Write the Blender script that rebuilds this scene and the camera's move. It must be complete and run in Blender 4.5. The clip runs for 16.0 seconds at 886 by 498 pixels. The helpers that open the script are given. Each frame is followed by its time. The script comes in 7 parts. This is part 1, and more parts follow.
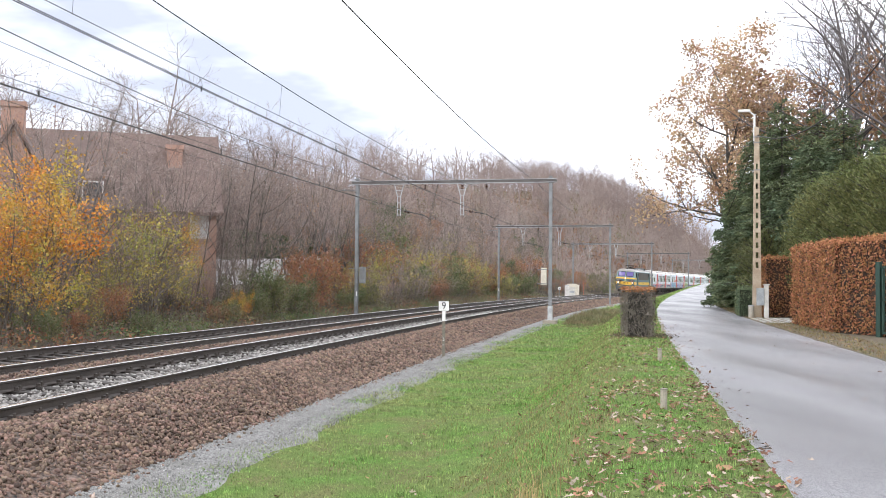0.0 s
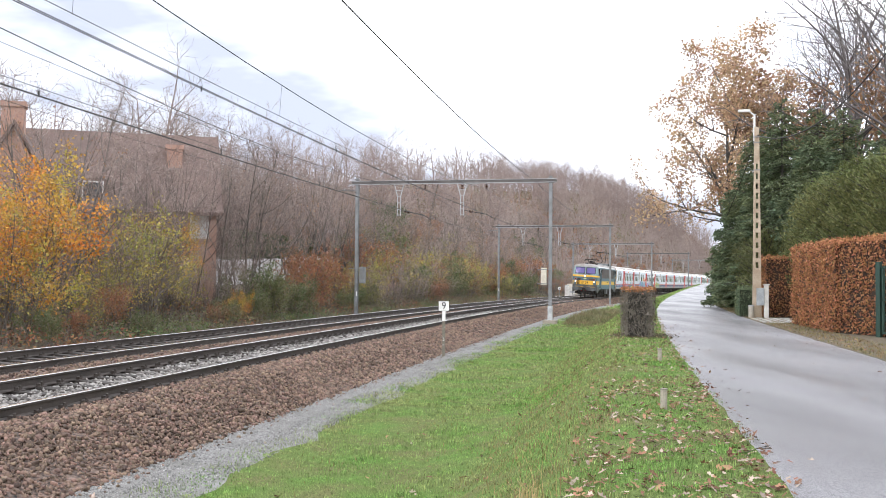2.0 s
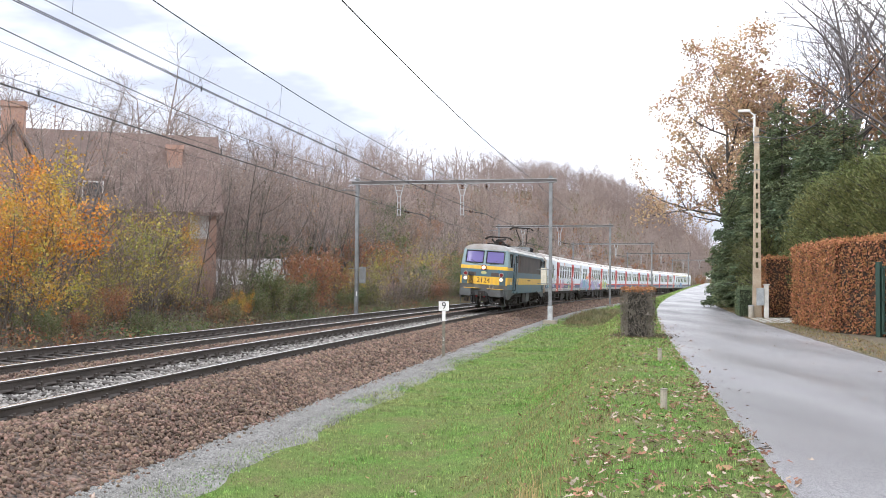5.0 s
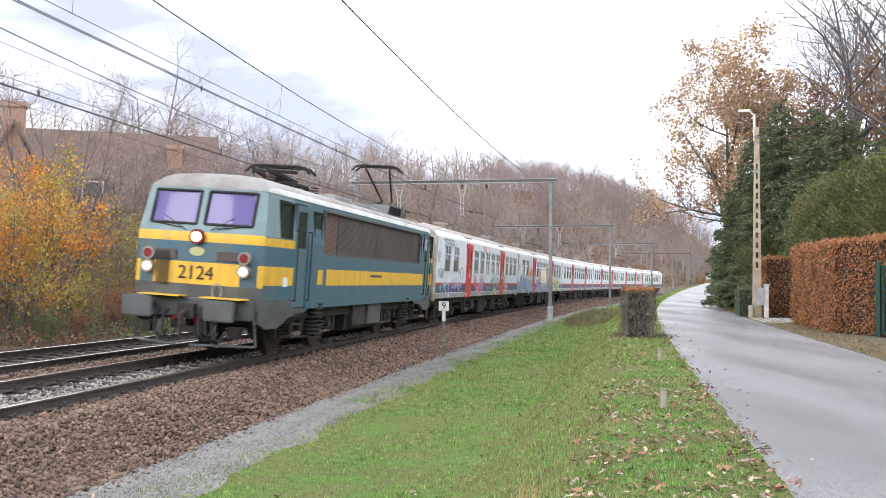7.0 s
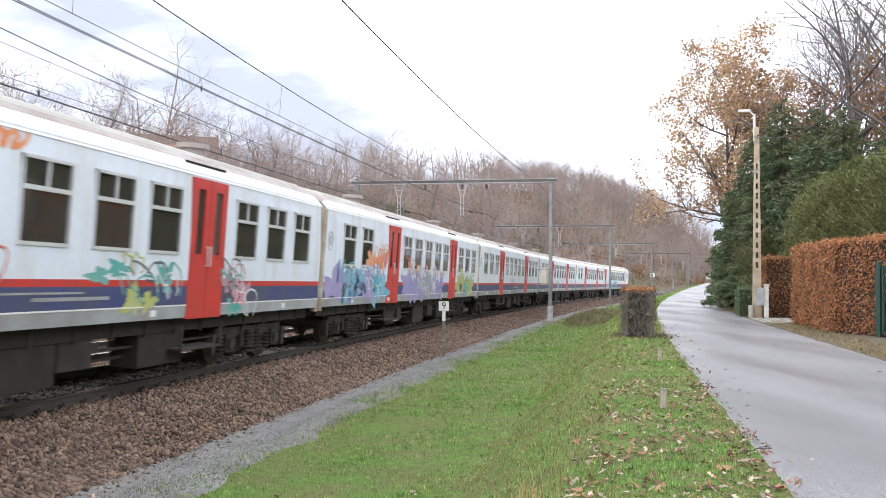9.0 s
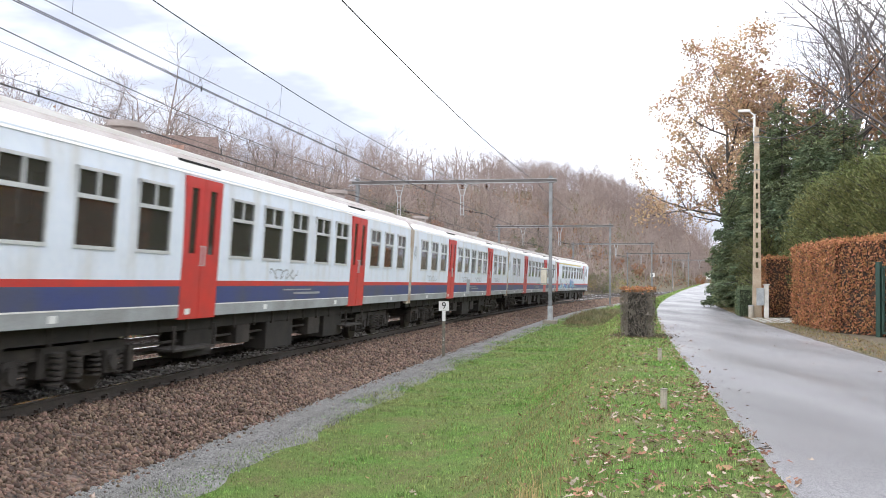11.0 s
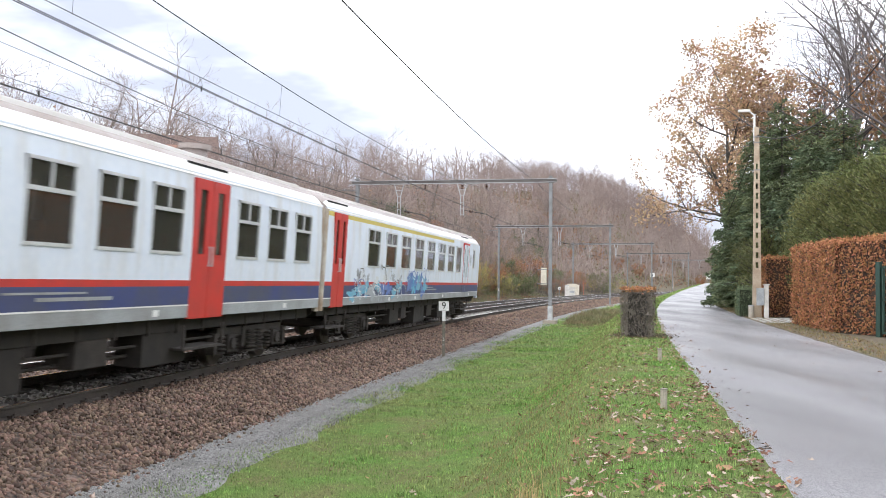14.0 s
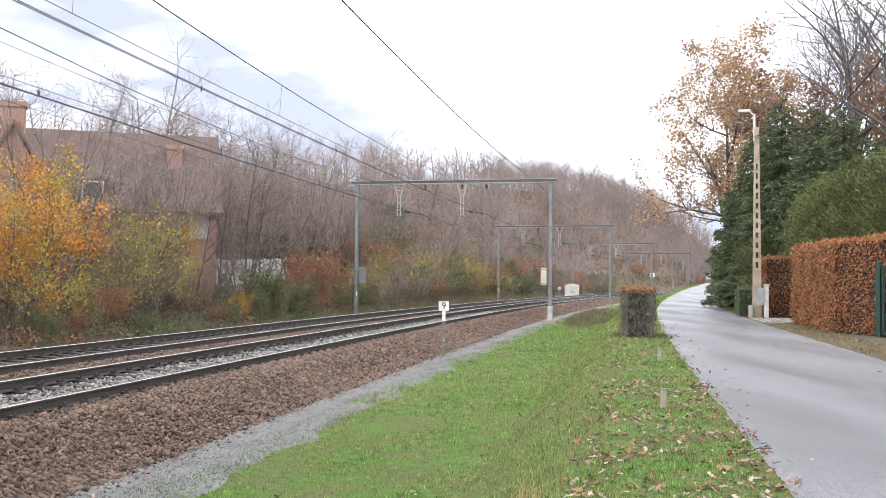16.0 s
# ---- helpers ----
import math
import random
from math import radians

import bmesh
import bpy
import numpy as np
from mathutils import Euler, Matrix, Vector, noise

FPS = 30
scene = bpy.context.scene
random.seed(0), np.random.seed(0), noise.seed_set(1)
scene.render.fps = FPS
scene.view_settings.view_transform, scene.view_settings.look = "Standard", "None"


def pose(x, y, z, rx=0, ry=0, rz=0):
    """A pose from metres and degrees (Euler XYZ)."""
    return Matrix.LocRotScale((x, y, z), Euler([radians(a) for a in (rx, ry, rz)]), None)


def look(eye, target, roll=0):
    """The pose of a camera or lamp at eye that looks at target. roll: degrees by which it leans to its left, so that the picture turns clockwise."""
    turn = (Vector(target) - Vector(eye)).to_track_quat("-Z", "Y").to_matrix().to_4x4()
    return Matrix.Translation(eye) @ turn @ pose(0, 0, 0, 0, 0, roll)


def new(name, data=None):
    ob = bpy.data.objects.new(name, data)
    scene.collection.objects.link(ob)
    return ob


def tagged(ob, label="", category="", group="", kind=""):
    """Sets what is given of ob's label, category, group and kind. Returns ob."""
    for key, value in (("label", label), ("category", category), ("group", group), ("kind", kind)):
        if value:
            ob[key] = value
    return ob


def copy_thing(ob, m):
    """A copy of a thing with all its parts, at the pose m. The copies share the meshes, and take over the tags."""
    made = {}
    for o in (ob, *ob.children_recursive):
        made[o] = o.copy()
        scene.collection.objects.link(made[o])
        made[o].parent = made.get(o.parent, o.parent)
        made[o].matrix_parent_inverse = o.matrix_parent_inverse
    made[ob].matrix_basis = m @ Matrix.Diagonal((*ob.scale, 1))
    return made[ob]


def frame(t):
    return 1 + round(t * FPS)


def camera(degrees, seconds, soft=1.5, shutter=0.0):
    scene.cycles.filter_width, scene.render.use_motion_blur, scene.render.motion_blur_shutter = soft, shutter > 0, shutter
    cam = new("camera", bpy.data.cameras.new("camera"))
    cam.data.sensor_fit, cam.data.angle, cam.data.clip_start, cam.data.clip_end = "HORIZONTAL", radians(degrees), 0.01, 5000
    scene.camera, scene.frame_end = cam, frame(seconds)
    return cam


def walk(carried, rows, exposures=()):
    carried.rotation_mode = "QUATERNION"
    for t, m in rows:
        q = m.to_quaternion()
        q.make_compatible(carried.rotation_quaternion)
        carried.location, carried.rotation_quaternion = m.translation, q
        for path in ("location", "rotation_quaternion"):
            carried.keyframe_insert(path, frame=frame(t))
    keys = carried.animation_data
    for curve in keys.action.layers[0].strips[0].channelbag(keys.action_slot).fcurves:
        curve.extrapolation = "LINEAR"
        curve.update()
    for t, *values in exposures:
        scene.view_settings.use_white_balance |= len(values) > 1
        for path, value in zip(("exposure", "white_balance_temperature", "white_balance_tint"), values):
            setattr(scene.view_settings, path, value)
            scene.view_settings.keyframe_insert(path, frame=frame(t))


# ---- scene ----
from collections import defaultdict

# camera: on a tripod beside the lane, 1.68 m above the rails
cam = camera(48.284, 16.0, soft=0.6, shutter=0.2)
EYE = (0, 0, 1.681)
walk(cam, [(0, look(EYE, (0, 1, 1.681 + 0.031926), 0.474)), (16, look(EYE, (0, 1, 1.681 + 0.031926), 0.474))],
     exposures=[(0, 0.3, 6250, 10), (16, 0.3, 6250, 10)])

# overcast November sky
SUN_EL, SUN_ROT = radians(24), radians(-140)
world = bpy.data.worlds.new("overcast_sky")
scene.world = world
world.use_nodes = True
wn, wl = world.node_tree.nodes, world.node_tree.links
wn.clear()
w_out = wn.new("ShaderNodeOutputWorld")
w_bg = wn.new("ShaderNodeBackground")
w_sky = wn.new("ShaderNodeTexSky")
w_sky.sky_type, w_sky.sun_disc = "NISHITA", False
w_sky.sun_elevation, w_sky.sun_rotation = SUN_EL, SUN_ROT
w_sky.air_density, w_sky.dust_density = 1.0, 2.0
w_co = wn.new("ShaderNodeTexCoord")
w_map = wn.new("ShaderNodeMapping")
w_map.inputs["Scale"].default_value = (1.6, 1.6, 5.0)
w_map.inputs["Location"].default_value = (0.62, 0.1, 0.35)
w_noise = wn.new("ShaderNodeTexNoise")
w_noise.inputs["Scale"].default_value = 1.7
w_noise.inputs["Detail"].default_value = 5
w_ramp = wn.new("ShaderNodeValToRGB")
w_ramp.color_ramp.elements[0].position, w_ramp.color_ramp.elements[0].color = 0.52, (5.0, 5.2, 6.2, 1)
w_ramp.color_ramp.elements[1].position, w_ramp.color_ramp.elements[1].color = 0.74, (15, 15, 15.2, 1)
w_mix = wn.new("ShaderNodeMixRGB")
w_mix.inputs[0].default_value = 0.9
wl.new(w_co.outputs["Generated"], w_map.inputs["Vector"])
wl.new(w_map.outputs[0], w_noise.inputs["Vector"])
w_sep = wn.new("ShaderNodeSeparateXYZ")
wl.new(w_co.outputs["Generated"], w_sep.inputs[0])
w_up = wn.new("ShaderNodeMath")
w_up.operation = "MULTIPLY_ADD"
w_up.inputs[1].default_value = 0.85
wl.new(w_sep.outputs[2], w_up.inputs[0])
wl.new(w_noise.outputs["Fac"], w_up.inputs[2])
wl.new(w_up.outputs[0], w_ramp.inputs[0])
wl.new(w_sky.outputs[0], w_mix.inputs[1])
wl.new(w_ramp.outputs[0], w_mix.inputs[2])
wl.new(w_mix.outputs[0], w_bg.inputs["Color"])
w_bg.inputs["Strength"].default_value = 0.14
wl.new(w_bg.outputs[0], w_out.inputs["Surface"])

sun_data = bpy.data.lights.new("sun", "SUN")
sun_data.energy, sun_data.angle, sun_data.color = 0.8, radians(25), (1.0, 0.96, 0.9)
sun = new("sun", sun_data)
sun.matrix_world = look((0, 0, 60), (0 - 30 * math.sin(SUN_ROT), 0 - 30 * math.cos(SUN_ROT), 60 - 30 * math.tan(SUN_EL)))

# ---- materials ----


def mat(name, col, rough=0.7, metal=0.0, var=0.25, scale=8.0, col2=None, bump=0.0, bscale=40.0, rnd=0.0, fine=0.5,
        spec=0.5, island=0.0, hue=0.0, trans=0.0, lo=0.35, hi=0.65, stretch=None, grain=0.0):
    """A surface with two scales of variation: broad stains towards col2 and fine grain, with bump."""
    m = bpy.data.materials.new(name)
    m.use_nodes = True
    nt, N = m.node_tree, m.node_tree.nodes
    L = nt.links
    b = N["Principled BSDF"]
    b.inputs["Roughness"].default_value, b.inputs["Metallic"].default_value = rough, metal
    b.inputs["Specular IOR Level"].default_value = spec
    if col2 is None:
        col2 = tuple(c * (1 - var) for c in col)
    co = N.new("ShaderNodeTexCoord")
    n1 = N.new("ShaderNodeTexNoise")
    n1.inputs["Scale"].default_value, n1.inputs["Detail"].default_value = scale, 4
    n2 = N.new("ShaderNodeTexNoise")
    n2.inputs["Scale"].default_value, n2.inputs["Detail"].default_value = bscale, 3
    if stretch:
        mp = N.new("ShaderNodeMapping")
        mp.inputs["Scale"].default_value = stretch
        L.new(co.outputs["Object"], mp.inputs["Vector"])
        L.new(mp.outputs[0], n1.inputs["Vector"])
    else:
        L.new(co.outputs["Object"], n1.inputs["Vector"])
    L.new(co.outputs["Object"], n2.inputs["Vector"])
    ramp = N.new("ShaderNodeValToRGB")
    ramp.color_ramp.elements[0].position, ramp.color_ramp.elements[1].position = lo, hi
    ramp.color_ramp.elements[0].color, ramp.color_ramp.elements[1].color = (*col, 1), (*col2, 1)
    L.new(n1.outputs["Fac"], ramp.inputs[0])
    mul = N.new("ShaderNodeMixRGB")
    mul.blend_type = "OVERLAY"
    mul.inputs[0].default_value = fine
    L.new(ramp.outputs[0], mul.inputs[1])
    if grain:
        gr = N.new("ShaderNodeMapRange")
        gr.inputs["From Min"].default_value, gr.inputs["From Max"].default_value = 0.5 - grain, 0.5 + grain
        L.new(n2.outputs["Fac"], gr.inputs["Value"])
        L.new(gr.outputs[0], mul.inputs[2])
    else:
        L.new(n2.outputs["Fac"], mul.inputs[2])
    last = mul.outputs[0]
    if rnd or island or hue:
        hs = N.new("ShaderNodeHueSaturation")
        if island:
            src = N.new("ShaderNodeNewGeometry").outputs["Random Per Island"]
        else:
            src = N.new("ShaderNodeObjectInfo").outputs["Random"]
        amt = island or rnd
        mr = N.new("ShaderNodeMapRange")
        mr.inputs["To Min"].default_value, mr.inputs["To Max"].default_value = 1 - amt, 1 + amt
        L.new(src, mr.inputs["Value"])
        L.new(mr.outputs[0], hs.inputs["Value"])
        if hue:
            wn_ = N.new("ShaderNodeMath")
            wn_.operation = "FRACT"
            m3 = N.new("ShaderNodeMath")
            m3.operation = "MULTIPLY"
            m3.inputs[1].default_value = 7.31
            L.new(src, m3.inputs[0])
            L.new(m3.outputs[0], wn_.inputs[0])
            mh = N.new("ShaderNodeMapRange")
            mh.inputs["To Min"].default_value, mh.inputs["To Max"].default_value = 0.5 - hue, 0.5 + hue
            L.new(wn_.outputs[0], mh.inputs["Value"])
            L.new(mh.outputs[0], hs.inputs["Hue"])
        L.new(last, hs.inputs["Color"])
        last = hs.outputs[0]
    L.new(last, b.inputs["Base Color"])
    if bump:
        bp = N.new("ShaderNodeBump")
        bp.inputs["Strength"].default_value, bp.inputs["Distance"].default_value = 0.6, bump
        L.new(n2.outputs["Fac"], bp.inputs["Height"])
        L.new(bp.outputs[0], b.inputs["Normal"])
    if trans:
        tr = N.new("ShaderNodeBsdfTranslucent")
        L.new(last, tr.inputs["Color"])
        ms = N.new("ShaderNodeMixShader")
        ms.inputs[0].default_value = trans
        L.new(b.outputs[0], ms.inputs[1])
        L.new(tr.outputs[0], ms.inputs[2])
        L.new(ms.outputs[0], N["Material Output"].inputs["Surface"])
    return m


M_GRASS_SOIL = mat("grass_soil", (0.10, 0.17, 0.04), 0.95, scale=1.3, col2=(0.13, 0.135, 0.055), bump=0.03, bscale=60, fine=0.7, spec=0.1, grain=0.22)
M_ROAD = mat("wet_asphalt", (0.195, 0.19, 0.205), 0.3, scale=0.55, col2=(0.13, 0.127, 0.137), bump=0.003, bscale=110, fine=0.95, spec=0.45, grain=0.14, lo=0.36, hi=0.66, stretch=(1.0, 0.22, 1.0))
M_BALLAST = mat("ballast_bed", (0.13, 0.088, 0.07), 0.9, scale=3, col2=(0.095, 0.068, 0.056), bump=0.06, bscale=14, fine=0.9, grain=0.2)
M_PATH = mat("fine_gravel", (0.20, 0.195, 0.19), 0.95, scale=1.6, col2=(0.145, 0.14, 0.13), bump=0.012, bscale=60, fine=0.85, grain=0.2)
M_LITTER = mat("leaf_litter_soil", (0.125, 0.092, 0.062), 0.95, scale=0.8, col2=(0.095, 0.085, 0.048), bump=0.06, bscale=25, fine=0.8)
M_WOODFLOOR = mat("woodland_floor", (0.20, 0.15, 0.12), 0.95, scale=0.35, col2=(0.13, 0.105, 0.075), bump=0.3, bscale=2.5, fine=0.9)
M_GALV = mat("bright_galvanised_steel", (0.50, 0.51, 0.53), 0.5, metal=0.3, scale=3)
M_RAILSIDE = mat("rail_side_rust", (0.065, 0.052, 0.045), 0.7, scale=3, col2=(0.045, 0.037, 0.033), bump=0.002)
M_RAILTOP = mat("rail_head_steel", (0.72, 0.70, 0.69), 0.2, metal=0.9, scale=2, var=0.3)
M_SLEEPER = mat("tarred_sleeper_wood", (0.045, 0.037, 0.032), 0.85, scale=5, bump=0.01, bscale=30, rnd=0.3)
M_STEEL = mat("galvanised_steel", (0.24, 0.25, 0.265), 0.6, metal=0.2, scale=2.5, col2=(0.17, 0.175, 0.18), bscale=30)
M_WIRE = mat("dark_copper_wire", (0.05, 0.05, 0.05), 0.6, metal=0.5)
M_CONC = mat("weathered_concrete", (0.40, 0.37, 0.32), 0.9, scale=2.5, col2=(0.28, 0.24, 0.19), bump=0.006, bscale=50)
M_WHITE = mat("white_enamel", (0.78, 0.78, 0.77), 0.45, scale=4, var=0.12, fine=0.2)
M_BLACK = mat("black_paint", (0.012, 0.012, 0.013), 0.5)
M_DARK = mat("dark_void", (0.008, 0.008, 0.009), 0.9)

nt_ = M_ROAD.node_tree
rn = nt_.nodes.new("ShaderNodeTexNoise")
rn.inputs["Scale"].default_value, rn.inputs["Detail"].default_value = 0.45, 4
rm = nt_.nodes.new("ShaderNodeMapRange")
rm.inputs["From Min"].default_value, rm.inputs["From Max"].default_value = 0.35, 0.65
rm.inputs["To Min"].default_value, rm.inputs["To Max"].default_value = 0.3, 0.52
rco = nt_.nodes.new("ShaderNodeTexCoord")
rmap = nt_.nodes.new("ShaderNodeMapping")
rmap.inputs["Scale"].default_value = (1.0, 0.2, 1.0)
nt_.links.new(rco.outputs["Object"], rmap.inputs["Vector"])
nt_.links.new(rmap.outputs[0], rn.inputs["Vector"])
nt_.links.new(rn.outputs["Fac"], rm.inputs["Value"])
nt_.links.new(rm.outputs[0], nt_.nodes["Principled BSDF"].inputs["Roughness"])

# ---- the line of the railway: s runs along the near track, n to its far side ----
DS = 0.5
S_AX = np.arange(-220, 700.1, DS)


def heading(s):
    q = np.clip(s, -60, 255)
    return 0.182498 + 0.00061122 * q + 1.28034e-5 * q ** 2 / 2 - 1.28047e-7 * q ** 3 / 6


TH = heading(S_AX)
AX = np.concatenate([[0], np.cumsum(np.sin((TH[1:] + TH[:-1]) / 2) * DS)])
AY = np.concatenate([[0], np.cumsum(np.cos((TH[1:] + TH[:-1]) / 2) * DS)])
I0 = int(220 / DS)
AX, AY = AX - AX[I0] - 5.2896, AY - AY[I0] + 20
SPACING, CANT = 3.79, 0.0598


def tp(s, n=0.0, z=0.0):
    """A place by distance along the track, offset to the far side and height above the near track."""
    th = float(np.interp(s, S_AX, TH))
    return Vector((float(np.interp(s, S_AX, AX)) - math.cos(th) * n, float(np.interp(s, S_AX, AY)) + math.sin(th) * n, z - 0.002 * s))


def turn_at(s):
    """The turn about z that points +y along the track."""
    return -math.degrees(float(np.interp(s, S_AX, TH)))


def at_track(s, n, z, rz=0.0):
    v = tp(s, n, z)
    return pose(v.x, v.y, v.z, 0, 0, turn_at(s) + rz)


# ---- mesh tools ----


def mesh_of(name, verts, faces, mats=(), idx=None, smooth=False):
    me = bpy.data.meshes.new(name)
    me.from_pydata([tuple(v) for v in verts], [], faces)
    for m in mats:
        me.materials.append(m)
    if idx is not None:
        me.polygons.foreach_set("material_index", np.array(idx, dtype=np.int32))
    if smooth:
        me.polygons.foreach_set("use_smooth", [True] * len(me.polygons))
    me.update()
    return me


def part(name, bm, material, parent, label="", bevel=0.0, smooth=False):
    """Links a bmesh as one mesh object under a thing."""
    if bevel:
        bmesh.ops.bevel(bm, geom=bm.edges[:], offset=bevel, segments=2, affect="EDGES", clamp_overlap=True, profile=0.6)
    me = bpy.data.meshes.new(name)
    bm.to_mesh(me)
    bm.free()
    for m in material if isinstance(material, (list, tuple)) else (material,):
        me.materials.append(m)
    if smooth:
        me.polygons.foreach_set("use_smooth", [True] * len(me.polygons))
    ob = new(name, me)
    if parent is not None:
        ob.parent = parent
    if label:
        ob["label"] = label
    return ob


def piece(name, me, parent, m, label=""):
    ob = new(name, me)
    ob.parent = parent
    ob.matrix_basis = m
    if label:
        ob["label"] = label
    return ob


def box(bm, lo, hi, m=None):
    c = [(a + b) / 2 for a, b in zip(lo, hi)]
    d = [max(abs(b - a), 1e-4) for a, b in zip(lo, hi)]
    mm = Matrix.Translation(c) @ Matrix.Diagonal((*d, 1))
    return bmesh.ops.create_cube(bm, size=1, matrix=(m @ mm) if m is not None else mm)["verts"]


def boxes(*spans):
    bm = bmesh.new()
    for lo, hi in spans:
        box(bm, lo, hi)
    return bm


def rod(bm, a, b, r, r2=None, n=8):
    a, b = Vector(a), Vector(b)
    q = (b - a).to_track_quat("Z", "Y").to_matrix().to_4x4()
    bmesh.ops.create_cone(bm, cap_ends=True, segments=n, radius1=r, radius2=r if r2 is None else r2, depth=(b - a).length,
                          matrix=Matrix.Translation((a + b) / 2) @ q)


def disc(bm, c, axis, r, d, n=20):
    c, axis = Vector(c), Vector(axis)
    rod(bm, c - axis * d / 2, c + axis * d / 2, r, n=n)


def prism(bm, outline, axis_lo, axis_hi, put):
    """An outline of (u, v) drawn out from axis_lo to axis_hi; put(u, v, w) gives the place."""
    lo = [bm.verts.new(put(u, v, axis_lo)) for u, v in outline]
    hi = [bm.verts.new(put(u, v, axis_hi)) for u, v in outline]
    n = len(outline)
    for i in range(n):
        bm.faces.new((lo[i], lo[(i + 1) % n], hi[(i + 1) % n], hi[i]))
    bm.faces.new(lo[::-1])
    bm.faces.new(hi)
    bmesh.ops.recalc_face_normals(bm, faces=bm.faces[:])


def thing(name, label, category, m=None, group="", kind=""):
    ob = new(name)
    ob.empty_display_size = 0.2
    if m is not None:
        ob.matrix_world = m
    return tagged(ob, label, category, group, kind)


# ---- the ground: one sheet from the railway to the horizon ----
PROFILE = [(-420, 12), (-200, 5), (-90, 1.2), (-40, 0.3), (-20, 0.16), (-14.1, 0.13), (-14.05, 0.12), (-10.0, 0.12), (-9.95, 0.13), (-8.9, 0.15),
           (-8.3, 0.08), (-7.6, -0.35), (-7.1, -0.66), (-6.2, -0.78), (-4.8, -0.76), (-3.7, -0.72), (-3.3, -0.74), (-2.75, -0.72),
           (-1.9, -0.36), (-1.5, -0.24), (-0.9, -0.24), (0.9, -0.2), (1.9, -0.24), (2.9, -0.2), (5.3, -0.22), (5.9, -0.35), (7.2, -0.75),
           (8.6, -0.62), (11, -0.45), (14, 0.1), (20, 1.5), (30, 3.6), (45, 5.8), (62, 7.6), (80, 8.2), (110, 6), (170, 3), (260, 1), (420, 0)]
PN, PZ = np.array([a for a, _ in PROFILE]), np.array([b for _, b in PROFILE])


def ground_z(s, n):
    z = float(np.interp(n, PN, PZ))
    if n < -8.0:      # the lane climbs beyond the bend
        z += max(0.0, s - 55) ** 1.6 * 0.0011 * min(1.0, (-8.0 - n) / 1.5) if s < 160 else (105 ** 1.6) * 0.0011 * min(1.0, (-8.0 - n) / 1.5)
    if n > 12:
        k = min(1.0, (n - 12) / 30)
        z += (z + 0.5) * k * min(3.4, max(0.0, s - 55) / 85) * (1.0 if s < 520 else max(0.0, (660 - s) / 140))
        z += k * (1.6 * math.sin(s * 0.031 + n * 0.02) + 1.0 * math.sin(s * 0.083 + 1.3))
    if abs(n + 6) < 2 or n > 9:
        z += 0.02 * noise.noise((s * 0.6, n * 0.9, 0.0))
    return z


S_ROWS = np.concatenate([np.arange(-220, -24, 14), np.arange(-22, 26, 0.4), np.arange(26, 70, 1.0), np.arange(70, 260, 4), np.arange(264, 700, 24)])
N_COLS = np.unique(np.concatenate([PN, np.arange(-8.9, -3.2, 0.4), np.arange(8, 30, 2.0), [-300, -140, -60, -30, -25, -17]]))
NP = len(N_COLS)


def ground_mat(n):
    if -14.05 < n < -10.0:
        return 1
    if -4.1 < n < -2.75:
        return 3
    if -2.75 < n < 7.2:
        return 2
    if n > 22:
        return 5
    if n > 7.2 or n < -14.05:
        return 4
    return 0


gv, gf, gi = [], [], []
for s in S_ROWS:
    for n in N_COLS:
        w = 0.0
        if -4.3 < n < -2.6:
            w = 0.2 * noise.noise((s * 0.35, n, 3.0)) + (0.2 * noise.noise((s * 0.8, n * .3, 5.0)) + 0.12 * noise.noise((s * 2.3, n, 8.0)) if n < -3 else 0.0)
        elif -10.2 < n < -9.8 or -14.2 < n < -13.9:
            w = 0.07 * noise.noise((s * 0.9, 0.0, 7.0))
        gv.append(tp(s, n + w, ground_z(s, n)))
for i in range(len(S_ROWS) - 1):
    for j in range(NP - 1):
        gf.append((i * NP + j + 1, i * NP + j, (i + 1) * NP + j, (i + 1) * NP + j + 1))
        gi.append(ground_mat((N_COLS[j] + N_COLS[j + 1]) / 2))
ground = new("ground", mesh_of("ground", gv, gf, (M_GRASS_SOIL, M_ROAD, M_BALLAST, M_PATH, M_LITTER, M_WOODFLOOR), gi, smooth=True))
tagged(ground, "grassy railway bank with gravel path and asphalt lane", "ground", kind="structure")

# ---- the two tracks ----
RAIL = [(-0.07, -0.172), (0.07, -0.172), (0.07, -0.16), (0.012, -0.14), (0.012, -0.045), (0.036, -0.035), (0.036, -0.006), (0.028, 0.0),
        (-0.028, 0.0), (-0.036, -0.006), (-0.036, -0.035), (-0.012, -0.045), (-0.012, -0.14), (-0.07, -0.16)]


def rail_mesh(n0, nc):
    v, f, idx = [], [], []
    rows = np.concatenate([[-215, -60], np.arange(-50, 80, 2.0), np.arange(80, 330, 5.0)])
    k = len(RAIL)
    for s in rows:
        for a, b in RAIL:
            n = n0 + a
            v.append(tp(s, n, CANT * (n - nc) + b))
    for i in range(len(rows) - 1):
        for j in range(k):
            f.append((i * k + j, i * k + (j + 1) % k, (i + 1) * k + (j + 1) % k, (i + 1) * k + j))
            idx.append(1 if j in (6, 7, 8) else 0)
    return mesh_of("rail", v, f, (M_RAILSIDE, M_RAILTOP), idx)


